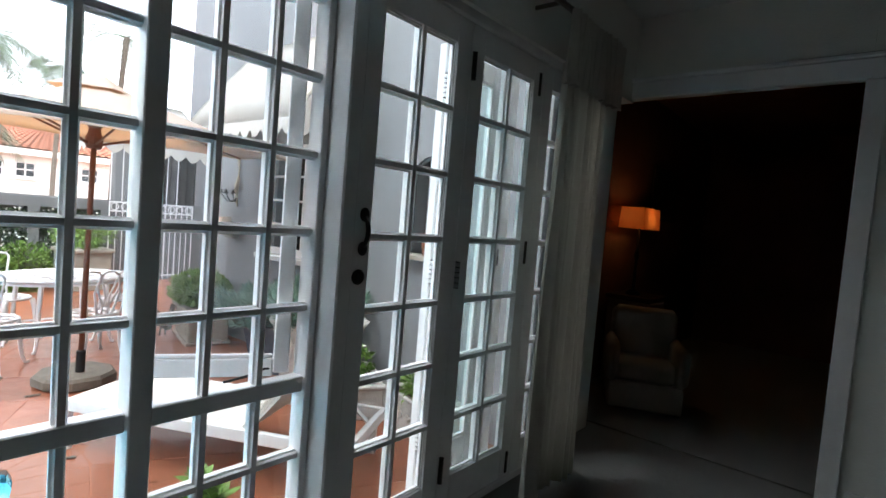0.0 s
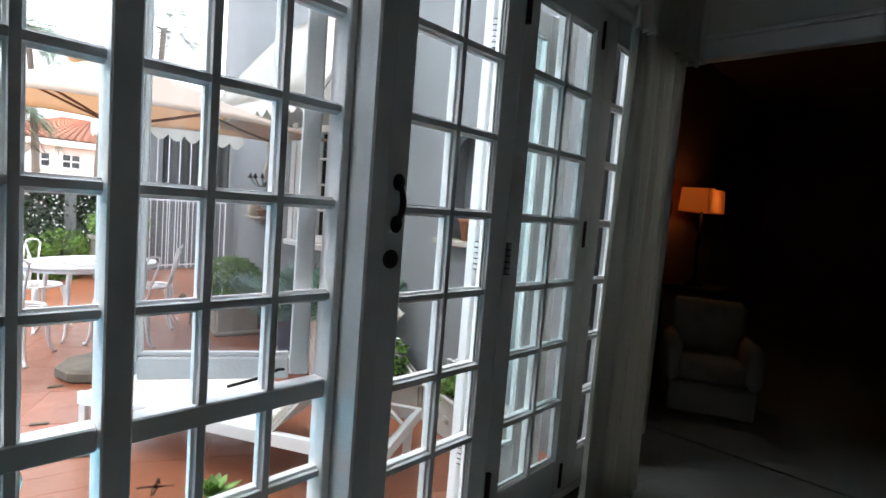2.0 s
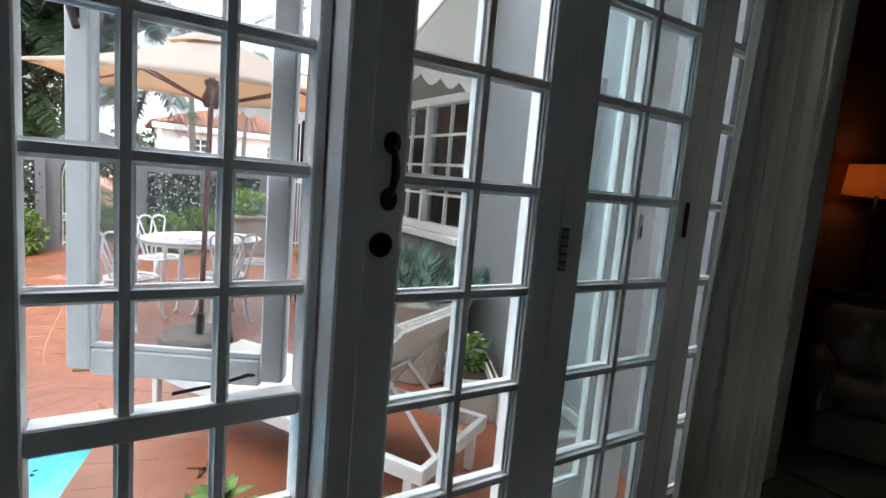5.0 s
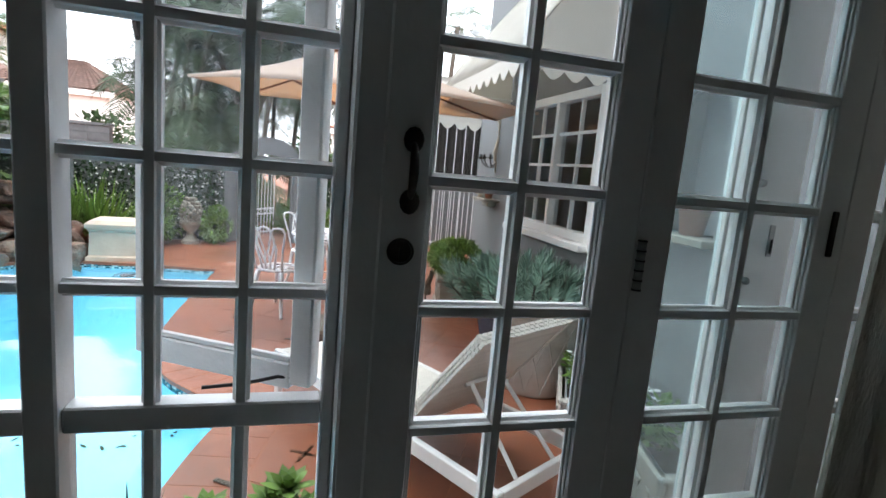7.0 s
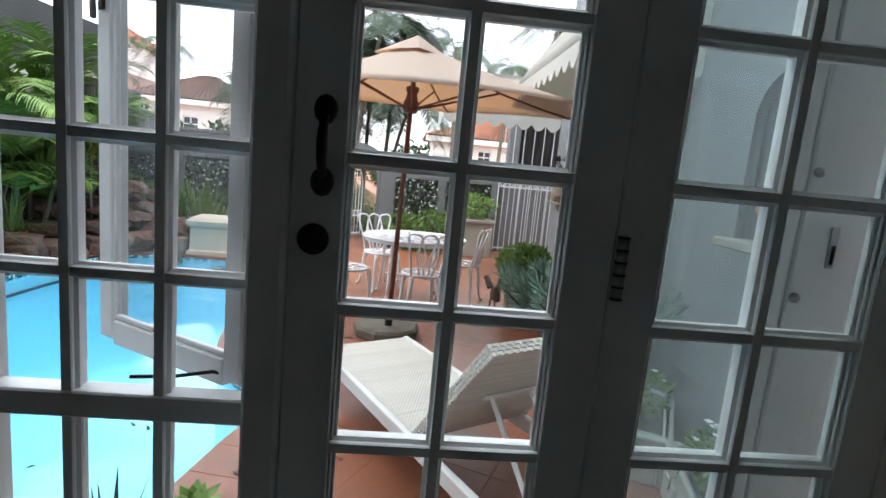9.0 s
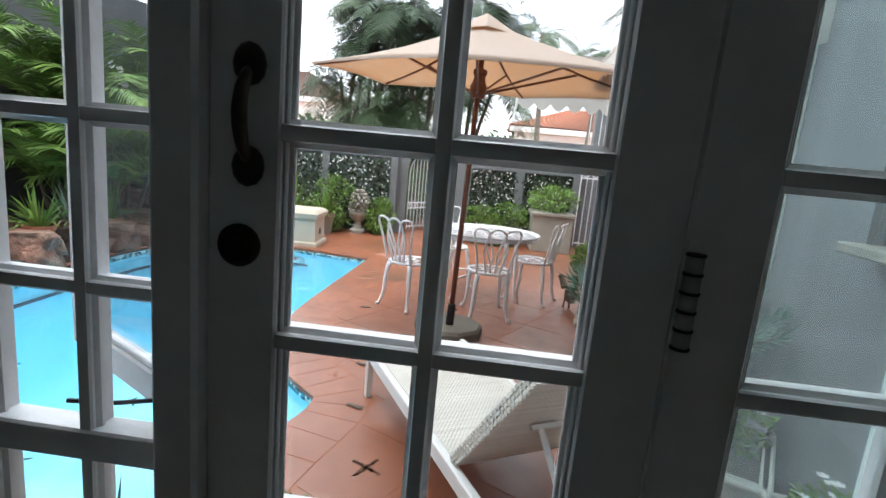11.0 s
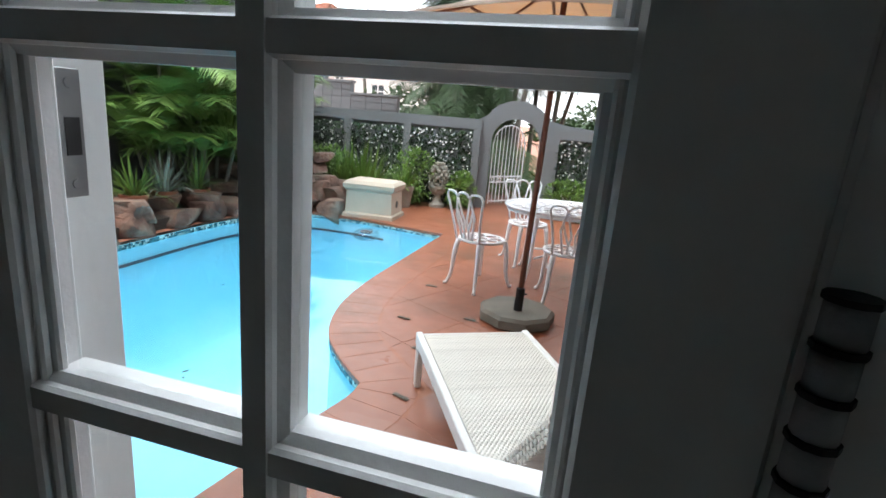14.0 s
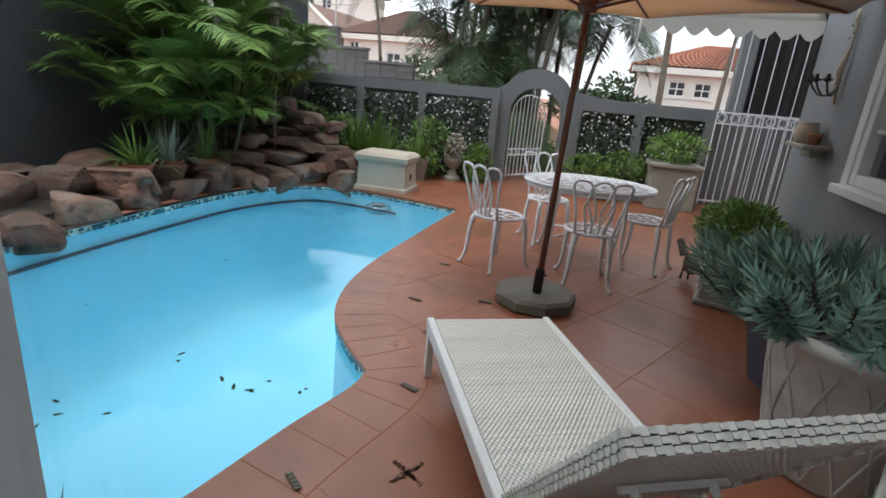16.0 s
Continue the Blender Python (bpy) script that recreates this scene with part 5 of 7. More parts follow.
for s, l in ((1, 0.17), (-1, 0.12), (0, 0.13)):
    bm = bmesh.new()
    d = Vector((-0.75, 0.66 * s, 0)).normalized()
    tube(bm, [Vector((-0.03, 0, 0.08)) + d * (l * f) + Vector((0, 0, -0.10 * math.sin(math.pi * f) + 0.05 * f)) for f in (0, 0.2, 0.4, 0.6, 0.8, 1.0)], 0.007, 6)
    arm = part("arm", bm, BRASS_DARK, e, "", True)
    bm = bmesh.new()
    c = Vector((-0.03, 0, 0.13)) + d * l
    lathe(bm, [(0.012, -0.01), (0.03, 0.01), (0.032, 0.02), (0.014, 0.022), (0.012, 0.06)], 10, c)
    part("candle_cup", bm, BRASS_DARK, arm)


def awning(name, label, width, depth, drop, lip, at, rz, sides=(-1, 1)):
    """A sloped canvas awning with a scalloped valance; local x runs along its front, y back to the wall."""
    e = thing(name, label, "awning", at, rz)
    bm = bmesh.new()
    n = 24
    grid = [[bm.verts.new((width * (i / n - 0.5), depth * j / 5, drop * (j / 5) ** 0.9 - 0.02 * math.sin(math.pi * i / n * 4) ** 2 * math.sin(math.pi * j / 5))) for i in range(n + 1)] for j in range(6)]
    for j in range(5):
        for i in range(n):
            bm.faces.new((grid[j][i], grid[j][i + 1], grid[j + 1][i + 1], grid[j + 1][i]))
    bmesh.ops.solidify(bm, geom=bm.faces, thickness=0.003)
    cloth = part("canvas", bm, AWNING_CLOTH, e, "off-white canvas", True)
    bm = bmesh.new()
    m = max(4, int(width / 0.16))
    for k in range(m):
        x0 = -width / 2 + width * k / m
        w = width / m
        slab(bm, [(x0, 0.0), (x0 + w, 0.0)] + [(x0 + w * (1 - q / 8), -lip * 0.55 - lip * 0.45 * math.sin(math.pi * q / 8)) for q in range(9)], -0.004, 0.0)
    part("valance", bm, AWNING_CLOTH, cloth, "scalloped valance")
    for s in sides:
        hem = [(depth * j / 24, -lip * (0.55 + 0.45 * abs(math.sin(math.pi * j / 24 * depth / 0.16)))) for j in range(25)]
        slope = [(depth * j / 8, drop * (j / 8) ** 0.9 - 0.012) for j in range(8, 0, -1)]
        bm = slab(bmesh.new(), [(0.012, hem[0][1])] + hem[1:-1] + [(depth - 0.006, hem[-1][1])] + [(min(u, depth - 0.006), w) for u, w in slope] + [(0.012, 0.0)], 0.0, 0.003)
        bmesh.ops.rotate(bm, verts=bm.verts, cent=(0, 0, 0), matrix=Matrix.Rotation(radians(90), 3, "Z"))
        bmesh.ops.translate(bm, verts=bm.verts, vec=(s * (width / 2 + 0.004), 0, 0))
        part("side_panel", bm, AWNING_CLOTH, cloth, "canvas side with a scalloped hem")
    for s in (-1, 1):
        x = s * width / 2
        bm = bmesh.new()
        tube(bm, [(x * 0.97, 0.01, -0.01), (x * 0.97, depth, -0.01)], 0.010, 6)
        part("arm", bm, OUTER_PAINT, e)
    bm = bmesh.new()
    tube(bm, [(-width / 2, 0.008, -0.008), (width / 2, 0.008, -0.008)], 0.010, 6)
    part("front_bar", bm, OUTER_PAINT, e)
    return e


awning("window_awning", "off-white scalloped canvas awning over the house window", 2.0, 0.76, 1.0, 0.14, (RX - 0.765, 3.14, 2.03), -90)
awning("door_awning", "off-white scalloped canvas awning by the gate", 1.36, 1.0, 0.62, 0.15, (0.90, 5.06, 1.90), 0, (-1,))


# ---- gates ----
def iron_gate(name, label, width, height, bars, at, rz, rings=True, arched=False):
    e = thing(name, label, "gate", at, rz)

    def top(x):
        return height + (0.34 * math.sqrt(max(0, 1 - (2 * x / width - 1) ** 2)) if arched else 0)
    for k in range(bars + 1):
        x = width * k / bars
        bm = bmesh.new()
        tube(bm, [(x, 0, 0.05), (x, 0, top(x))], 0.011 if k in (0, bars) else 0.008, 6)
        part("bar", bm, CAST_WHITE, e)
    for z in ([0.10, height * 0.40, height * 0.40 + 0.10] if arched else [0.10, height - 0.16, height]):
        part("rail", one_box((width / 2, 0, z), (width, 0.014, 0.026), 0, 0.002), CAST_WHITE, e)
    if rings:
        n = max(4, int(width / 0.155))
        zc = height * 0.40 + 0.05 if arched else height - 0.08
        rr = 0.036 if arched else 0.06
        for k in range(n):
            bm = bmesh.new()
            x = width * (k + 0.5) / n
            tube(bm, [(x + rr * math.cos(a), 0, zc + rr * math.sin(a)) for a in (2 * math.pi * q / 14 for q in range(14))], 0.008, 5, closed=True)
            part("ring", bm, CAST_WHITE, e)
    if arched:
        bm = bmesh.new()
        tube(bm, [(width * f, 0, top(width * f)) for f in (0, 0.05, 0.15, 0.3, 0.5, 0.7, 0.85, 0.95, 1)], 0.011, 6)
        part("arched_rail", bm, CAST_WHITE, e)
    return e


iron_gate("side_gate", "white iron gate with a row of rings, closed", 1.50, 1.44, 14, (1.60, 8.85, PZ), 6)
iron_gate("arched_gate", "white iron garden gate standing open in the archway", 0.80, 1.10, 9, (-1.47, 8.72, PZ), 55, arched=True)
for k in range(7):
    bm = bmesh.new()
    tube(bm, [(1.66 + 0.19 * k, 9.05, PZ), (1.66 + 0.19 * k, 9.05, 2.9)], 0.008, 6)
    tagged(part("security_bar", bm, CAST_WHITE), "tall thin white iron bar behind the side gate", "bar", group="tall bars behind the gate")
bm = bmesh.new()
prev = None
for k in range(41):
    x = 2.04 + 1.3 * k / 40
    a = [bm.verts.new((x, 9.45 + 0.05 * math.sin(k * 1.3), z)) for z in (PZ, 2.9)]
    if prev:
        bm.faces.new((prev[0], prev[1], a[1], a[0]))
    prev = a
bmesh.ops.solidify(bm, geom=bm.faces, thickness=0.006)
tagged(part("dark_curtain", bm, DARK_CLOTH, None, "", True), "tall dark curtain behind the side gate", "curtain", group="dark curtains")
structure("gate_pillar", one_box((1.90, 9.38, 1.3), (0.22, 0.22, 2.9), 0, 0.01), GREY_RENDER, "grey rendered pillar behind the side gate", "pillar")

# ---- rockery ----
bm = bmesh.new()
bed = [(p.x, p.y) for p in offset_loop(POOL, 0.12) if p.x < -3.4 and p.y > 0.55 and p.y < 6.3]
bed.sort(key=lambda p: p[1])
prism(bm, bed + [(-3.7, 7.6), (-5.2, 7.6), (-6.5, 0.4)], PZ - 0.25, PZ + 0.12)
structure("planting_bed", bm, SOIL, "dark soil bed behind the pool rocks", "soil")


def boulder(x, y, z, s, seed, rz=0.0, rough=0.22):
    bm = bmesh.new()
    rock_mesh(bm, (0, 0, s[2] * 0.75), s, seed, 0, rough, 4)
    o = tagged(part("boulder", bm, ROCK, None, "", True), "weathered red-brown sandstone boulder in the pool rockery", "rock", group="rocks of the rockery")
    o.matrix_basis = pose(x, y, z, 0, 0, rz)
    return o


rng = random.Random(7)
edge = [p for p in offset_loop(POOL, 0.16) if p.x < -3.2 and p.y > 0.9]
edge.sort(key=lambda p: p.y)
last, edge_rocks = None, []
for p in edge:
    if last is None or (p - last).length > 0.38:
        last = p
        k = len(bpy.data.objects)
        edge_rocks.append(boulder(p.x, p.y, PZ - 0.07, (rng.uniform(0.24, 0.31), rng.uniform(0.24, 0.33), rng.uniform(0.15, 0.25)), k, rng.uniform(-20, 20)))
for y in (1.2, 1.9, 2.5, 3.2, 3.8, 4.5, 5.2, 5.8):
    boulder(-5.25 + rng.uniform(-0.15, 0.15) - 0.25 * (y < 3), y, PZ + 0.08, (rng.uniform(0.28, 0.40), rng.uniform(0.30, 0.40), rng.uniform(0.16, 0.24)), int(y * 31), rng.uniform(-30, 30))
for y in (1.0, 2.0, 2.9, 3.9, 4.8):
    boulder(-6.1 + rng.uniform(-0.2, 0.2), y, PZ + 0.12, (rng.uniform(0.30, 0.42), rng.uniform(0.35, 0.48), rng.uniform(0.14, 0.22)), int(y * 57), rng.uniform(-40, 40))
for x, y, sx, sy, sz in ((-3.62, 6.72, 0.30, 0.28, 0.34), (-3.98, 6.98, 0.34, 0.30, 0.44), (-4.30, 6.55, 0.30, 0.30, 0.30)):
    edge_rocks.append(boulder(x, y, PZ - 0.05, (sx, sy, sz), int(abs(x) * 91), 15.0, 0.26))
# stacked ledges of the little waterfall
for x, y, z, sx, sy, sz in ((-5.30, 6.30, 0.0, 0.42, 0.34, 0.16), (-5.05, 6.95, 0.0, 0.40, 0.36, 0.17), (-4.70, 7.45, 0.0, 0.42, 0.34, 0.18), (-5.55, 6.75, 0.22, 0.45, 0.35, 0.13), (-5.20, 7.40, 0.25, 0.52, 0.36, 0.12),
                            (-5.75, 7.25, 0.46, 0.40, 0.34, 0.14), (-5.20, 7.75, 0.48, 0.48, 0.34, 0.11), (-4.55, 7.95, 0.30, 0.34, 0.30, 0.17), (-5.60, 7.85, 0.62, 0.50, 0.30, 0.10), (-4.85, 8.15, 0.52, 0.30, 0.28, 0.13),
                            (-4.12, 7.72, 0.0, 0.25, 0.26, 0.27), (-4.40, 8.25, 0.05, 0.30, 0.28, 0.30), (-6.2, 7.4, 0.3, 0.42, 0.4, 0.3), (-5.75, 7.75, 0.78, 0.42, 0.30, 0.13), (-5.15, 8.0, 0.70, 0.46, 0.30, 0.10), (-5.95, 7.35, 0.72, 0.36, 0.30, 0.16), (-5.45, 8.0, 0.92, 0.46, 0.28, 0.09), (-4.72, 8.3, 0.72, 0.24, 0.24, 0.12), (-6.0, 7.9, 1.0, 0.32, 0.30, 0.14), (-5.45, 7.85, 1.04, 0.34, 0.26, 0.13), (-5.8, 7.6, 1.12, 0.30, 0.26, 0.12), (-5.0, 8.05, 0.86, 0.30, 0.24, 0.12), (-5.05, 7.15, 0.27, 0.36, 0.26, 0.10), (-4.9, 7.72, 0.44, 0.40, 0.26, 0.09), (-6.3, 6.6, 0.1, 0.45, 0.4, 0.25)):
    boulder(x, y, PZ + z, (sx, sy, sz), int(abs(x * 17 + y * 5) * 3), rng.uniform(-25, 25), 0.16)


# ---- plants ----
def plant(name, label, category, at, pieces, group=""):
    """A plant: an empty at its foot with one mesh for each kind of growth."""
    e = thing(name, label, category, at, 0, group)
    for nm, bm, m in pieces:
        tagged(part(nm, bm, m, e), kind="stuff")
    return e


def areca(at, seed, fronds=16, length=1.3, height=1.2, stems=5, name="areca_palm", label="bushy green areca palm in the rockery", leaf_len=0.34, leafm=None):
    rng = random.Random(seed)
    f, s = bmesh.new(), bmesh.new()
    for k in range(stems):
        a = rng.uniform(0, 6.28)
        o = Vector((math.cos(a) * 0.16, math.sin(a) * 0.16, 0))
        h = height * rng.uniform(0.5, 1.0)
        tip = o + Vector((math.cos(a) * 0.25 * h, math.sin(a) * 0.25 * h, h))
        tube(s, [o, o.lerp(tip, 0.5), tip], [0.03, 0.026, 0.02], 6)
        for q in range(max(3, fronds // stems)):
            b = rng.uniform(0, 6.28)
            frond(f, tip - Vector((0, 0, rng.uniform(0, 0.3) * h)), b, length * rng.uniform(0.75, 1.1), rng.uniform(0.55, 1.05) * length, rng.uniform(0.1, 0.5) * length, 58, leaf_len, 0.014, rng)
    return plant(name, label, "palm", at, [("stem", s, BARK), ("fronds", f, leafm or LEAF_PALM)])


areca((-6.15, 6.1, PZ + 0.1), 1, 34, 1.2, 1.3, 7)
areca((-6.2, 6.7, PZ + 0.3), 2, 30, 1.4, 1.9, 7)
areca((-5.6, 5.9, PZ + 0.1), 3, 22, 1.05, 0.75, 5)
areca((-6.4, 7.6, PZ + 0.4), 5, 28, 1.35, 1.6, 7)
areca((-5.7, 6.6, PZ + 0.3), 6, 26, 1.1, 1.2, 6)
areca((-6.5, 8.6, PZ), 7, 40, 1.05, 2.1, 9)
areca((-6.0, 7.6, PZ + 0.5), 8, 30, 1.1, 1.6, 6)
areca((-6.0, 6.2, PZ + 0.2), 9, 34, 1.2, 2.1, 8)


def tuft(at, seed, count, length, label, m=None, width=0.022, droop=0.5, name="strap_plant", pot=None, spread=0.08):
    rng = random.Random(seed)
    bm = bmesh.new()
    blades(bm, (0, 0, pot[1] if pot else 0), count, length, width, spread, droop, rng)
    e = plant(name, label, "plant", at, [("leaves", bm, m or LEAF_LIGHT)])
    if pot:
        b = bmesh.new()
        r, h = pot[0], pot[1] / 0.86
        lathe(b, [(r * 0.7, 0), (r * 0.94, h * 0.8), (r * 1.03, h * 0.81), (r * 1.05, h), (r * 0.9, h), (r * 0.87, h * 0.86), (0.01, h * 0.86)], 18)
        part("pot", b, pot[2], e, "terracotta pot" if pot[2] == TERRA_POT else "grey pot")
    return e


for i, (x, y) in enumerate(((-5.25, 4.75), (-5.35, 5.3), (-5.3, 5.85))):
    tuft((x, y, PZ + 0.14), 30 + i, 60, 0.62, "spider plant with arching striped leaves in a terracotta pot", LEAF_GREY if i == 1 else LEAF_LIGHT, 0.022, 0.75, "spider_plant", (0.15, 0.20, TERRA_POT))
tuft((-5.75, 6.95, PZ + 1.15), 36, 110, 1.05, "bright green strap-leaved plant above the rocks", LEAF_LIGHT, 0.045, 0.35, "strap_plant", None, 0.14)
tuft((-5.35, 6.55, PZ + 0.95), 37, 70, 0.85, "bright green strap-leaved plant above the rocks", LEAF_LIGHT, 0.035, 0.4, "strap_plant", None, 0.12)
rng = random.Random(41)
bm, st, fl = bmesh.new(), bmesh.new(), bmesh.new()
for k in range(9):
    a, b = rng.uniform(-2.0, 0.6), rng.uniform(0.5, 1.0)
    pts = [Vector((math.cos(a) * 0.55 * f * b, math.sin(a) * 0.55 * f * b, 1.15 * b * f - 0.75 * b * f ** 2.6)) for f in (0, 0.25, 0.5, 0.75, 1.0)]
    tube(st, pts, 0.006, 4)
    for q in range(34):
        f = 0.35 + 0.65 * q / 34
        i = min(3, int(f * 4))
        p = pts[i].lerp(pts[i + 1], f * 4 - i)
        leaf(fl if rng.random() < 0.75 else bm, p, (rng.uniform(-1, 1), rng.uniform(-1, 1), rng.uniform(-0.8, 0.6)), 0.06, 0.035, 0.2)
blades(bm, (0, 0, 0), 26, 0.7, 0.035, 0.1, 0.4, rng)
plant("yellow_orchid", "arching sprays of small yellow flowers above the rocks", "plant", (-5.45, 7.35, PZ + 1.15), [("stem", st, BARK), ("leaves", bm, LEAF_LIGHT), ("flowers", fl, LEAF_YELLOW)])
bm, fl = bmesh.new(), bmesh.new()
tube(bm, [(0, 0, 0), (0.03, -0.05, 0.5), (0.10, -0.12, 0.9)], 0.006, 4)
for k in range(9):
    for q in range(5):
        a = 2 * math.pi * q / 5
        leaf(fl, (0.03 + 0.05 * math.sin(k * 2.1), -0.07 - 0.03 * k, 0.60 + 0.055 * k), (math.cos(a), -0.4, math.sin(a)), 0.062, 0.06, 0, side=(-math.sin(a), 0, math.cos(a)))
plant("white_orchid", "white orchid spray among the palms", "flower", (-5.25, 6.25, PZ + 1.25), [("stem", bm, LEAF_PALM), ("flowers", fl, PETAL)])
# hanging bird feeder among the palms
e = thing("bird_feeder", "rustic wooden bird feeder with a pointed roof on a post", "bird feeder", (-5.32, 7.42, PZ + 0.42), 0)
bm = bmesh.new()
tube(bm, [(0, 0, 0), (0, 0, 1.75)], 0.022, 6)
part("post", bm, BARK, e)
bm = bmesh.new()
lathe(bm, [(0.20, 1.74), (0.20, 1.78), (0.02, 1.79)], 8)
part("tray", bm, CONCRETE, e)
bm = bmesh.new()
lathe(bm, [(0.07, 1.78), (0.07, 1.93), (0.20, 1.94), (0.02, 2.16)], 8)
part("roof", bm, CONCRETE, e)


def shrub(at, seed, size, count, label, m=None, ll=0.06, lw=0.03, name="shrub", group=""):
    rng = random.Random(seed)
    bm, st = bmesh.new(), bmesh.new()
    foliage(bm, (0, 0, size[2]), size, count, ll, lw, rng)
    for k in range(7):
        a = rng.uniform(0, 6.28)
        tube(st, [(0, 0, 0), (math.cos(a) * size[0] * 0.3, math.sin(a) * size[1] * 0.3, size[2] * 0.7), (math.cos(a) * size[0] * 0.6, math.sin(a) * size[1] * 0.6, size[2] * 1.3)], [0.014, 0.009, 0.004], 4)
    return plant(name, label, "shrub", at, [("stem", st, BARK), ("leaves", bm, m or LEAF_LIGHT)], group)


SH = "leafy green shrub along the boundary wall"
for i, (x, y, sx, sz, m) in enumerate(((-5.7, 9.2, 0.55, 0.40, LEAF_LIGHT), (-5.0, 9.0, 0.50, 0.38, LEAF_PALM), (-3.35, 9.5, 0.40, 0.40, LEAF_PALM), (-2.35, 9.6, 0.26, 0.26, LEAF_LIGHT), (-0.25, 9.55, 0.42, 0.26, LEAF_LIGHT),
                                       (0.35, 9.5, 0.40, 0.30, LEAF_PALM), (-6.4, 8.95, 0.4, 0.35, LEAF_PALM))):
    shrub((x, y, PZ), 60 + i, (sx * 1.1, 0.36, sz * 1.35), 1300, SH, LEAF_LIGHT, 0.08, 0.034, group="shrubs along the wall")
for i, x in enumerate((-4.75, -4.15)):
    tuft((x, 8.95, PZ + 0.0), 80 + i, 130, 1.0, "spiky pale green plant in a terracotta trough", LEAF_LIGHT, 0.026, 0.45, "spider_plant", (0.30, 0.18, TERRA_POT), 0.28)
tuft((-4.45, 9.15, PZ), 83, 70, 1.35, "tall spiky green plant by the wall", LEAF_LIGHT, 0.035, 0.2, "spiky_plant", None, 0.06)
tuft((-3.35, 9.0, PZ), 84, 80, 0.55, "green plant in a round grey pot", LEAF_PALM, 0.03, 0.5, "potted_plant", (0.19, 0.34, CONCRETE), 0.1)
tuft((0.10, 9.2, PZ), 85, 90, 0.42, "pale green strap plant under the wall", LEAF_LIGHT, 0.025, 0.6, "strap_plant", None, 0.15)
# stone planter beside the side gate
e = thing("stone_planter", "tall square grey stone planter overflowing with greenery", "planter", (1.12, 9.1, PZ), 4)
bm = bmesh.new()
box(bm, (0, 0, 0.33), (0.72, 0.5, 0.66), 0, 0.012)
box(bm, (0, 0, 0.69), (0.80, 0.58, 0.07), 0, 0.015)
part("box", bm, CONCRETE, e)
shrub((1.12, 9.1, PZ + 0.72), 91, (0.48, 0.34, 0.24), 1300, "spreading green shrub in the stone planter", LEAF_PALM, 0.08, 0.025)

# ---- planters along the house wall ----
e = thing("round_planter", "large round pale stone planter with a lattice pattern", "planter", (1.105, 2.16, PZ), 0)
bm = bmesh.new()
lathe(bm, [(0.20, 0), (0.215, 0.02), (0.275, 0.39), (0.305, 0.52), (0.325, 0.53), (0.338, 0.555), (0.325, 0.58), (0.29, 0.58), (0.28, 0.54), (0.02, 0.53)], 40)
part("bowl", bm, PALE_CONCRETE, e, "", True)
for k in range(14):
    for s in (-1, 1):
        bm = bmesh.new()
        pts = []
        for q in range(7):
            f = q / 6
            a = 2 * math.pi * k / 14 + s * f * 0.55
            r = 0.219 + (0.296 - 0.219) * f
            pts.append((r * math.cos(a), r * math.sin(a), 0.03 + 0.46 * f))
        tube(bm, pts, 0.0055, 4)
        part("lattice_strip", bm, PALE_CONCRETE, e)


def whorl_plant(at, seed, stems, spread, height, label, m, ll=0.10, lw=0.014):
    """Fleshy stems, each clothed in whorls of narrow pointed leaves."""
    rng = random.Random(seed)
    bm, st = bmesh.new(), bmesh.new()
    for k in range(stems):
        a = rng.uniform(0, 6.28)
        r = spread * math.sqrt(rng.random())
        h = height * rng.uniform(0.55, 1.0) * (1 - 0.45 * (r / spread) ** 2)
        o = Vector((math.cos(a) * r * 0.35, math.sin(a) * r * 0.35, 0))
        tip = Vector((math.cos(a) * r, math.sin(a) * r, h))
        mid = o.lerp(tip, 0.5) + Vector((0, 0, -0.03))
        tube(st, [o, mid, tip], [0.012, 0.010, 0.006], 5)
        n = 84
        for q in range(n):
            f = 0.25 + 0.75 * q / n
            p = o.lerp(mid, f * 2) if f < 0.5 else mid.lerp(tip, f * 2 - 1)
            ax = (tip - mid).normalized()
            b = q * 2.4
            u = ax.cross(Vector((0.3, 0.5, 0.8))).normalized()
            w = ax.cross(u)
            dd = (u * math.cos(b) + w * math.sin(b)) * (1.0 - 0.55 * max(0, f - 0.6) / 0.4) + ax * (0.55 + 0.9 * max(0, f - 0.6))
            leaf(bm, p, dd, ll * rng.uniform(0.75, 1.1), lw, -0.10, steps=3, side=ax.cross(dd))
    return plant("succulent_bush", label, "plant", at, [("stem", st, BARK), ("leaves", bm, m)])


whorl_plant((1.06, 2.24, PZ + 0.53), 5, 64, 0.56, 0.33, "blue-green bush with whorls of narrow leaves in the round planter", LEAF_BLUE, 0.095, 0.010)
e = thing("blue_planter", "dark blue-grey square glazed planter", "planter", (1.20, 2.80, PZ), 20)
bm = bmesh.new()
prof = [(0.0, 0.16), (0.36, 0.22), (0.40, 0.235), (0.42, 0.235)]
rows = [[bm.verts.new((sx * a, sy * a, z)) for sx, sy in ((-1, -1), (1, -1), (1, 1), (-1, 1))] for z, a in prof]
for a, b in zip(rows, rows[1:]):
    for k in range(4):
        bm.faces.new((a[k], a[(k + 1) % 4], b[(k + 1) % 4], b[k]))
bm.faces.new(rows[-1])
bmesh.ops.bevel(bm, geom=[ed for ed in bm.edges if not ed.is_boundary], offset=0.012, segments=1, affect="EDGES")
part("pot", bm, BLUE_POT, e)
whorl_plant((1.02, 2.84, PZ + 0.41), 6, 52, 0.55, 0.36, "blue-green bush with whorls of narrow leaves in the blue planter", LEAF_BLUE, 0.095, 0.010)
e = thing("rectangular_planter", "low rectangular concrete planter with panelled sides", "planter", (1.17, 4.35, PZ), 78)
bm = bmesh.new()
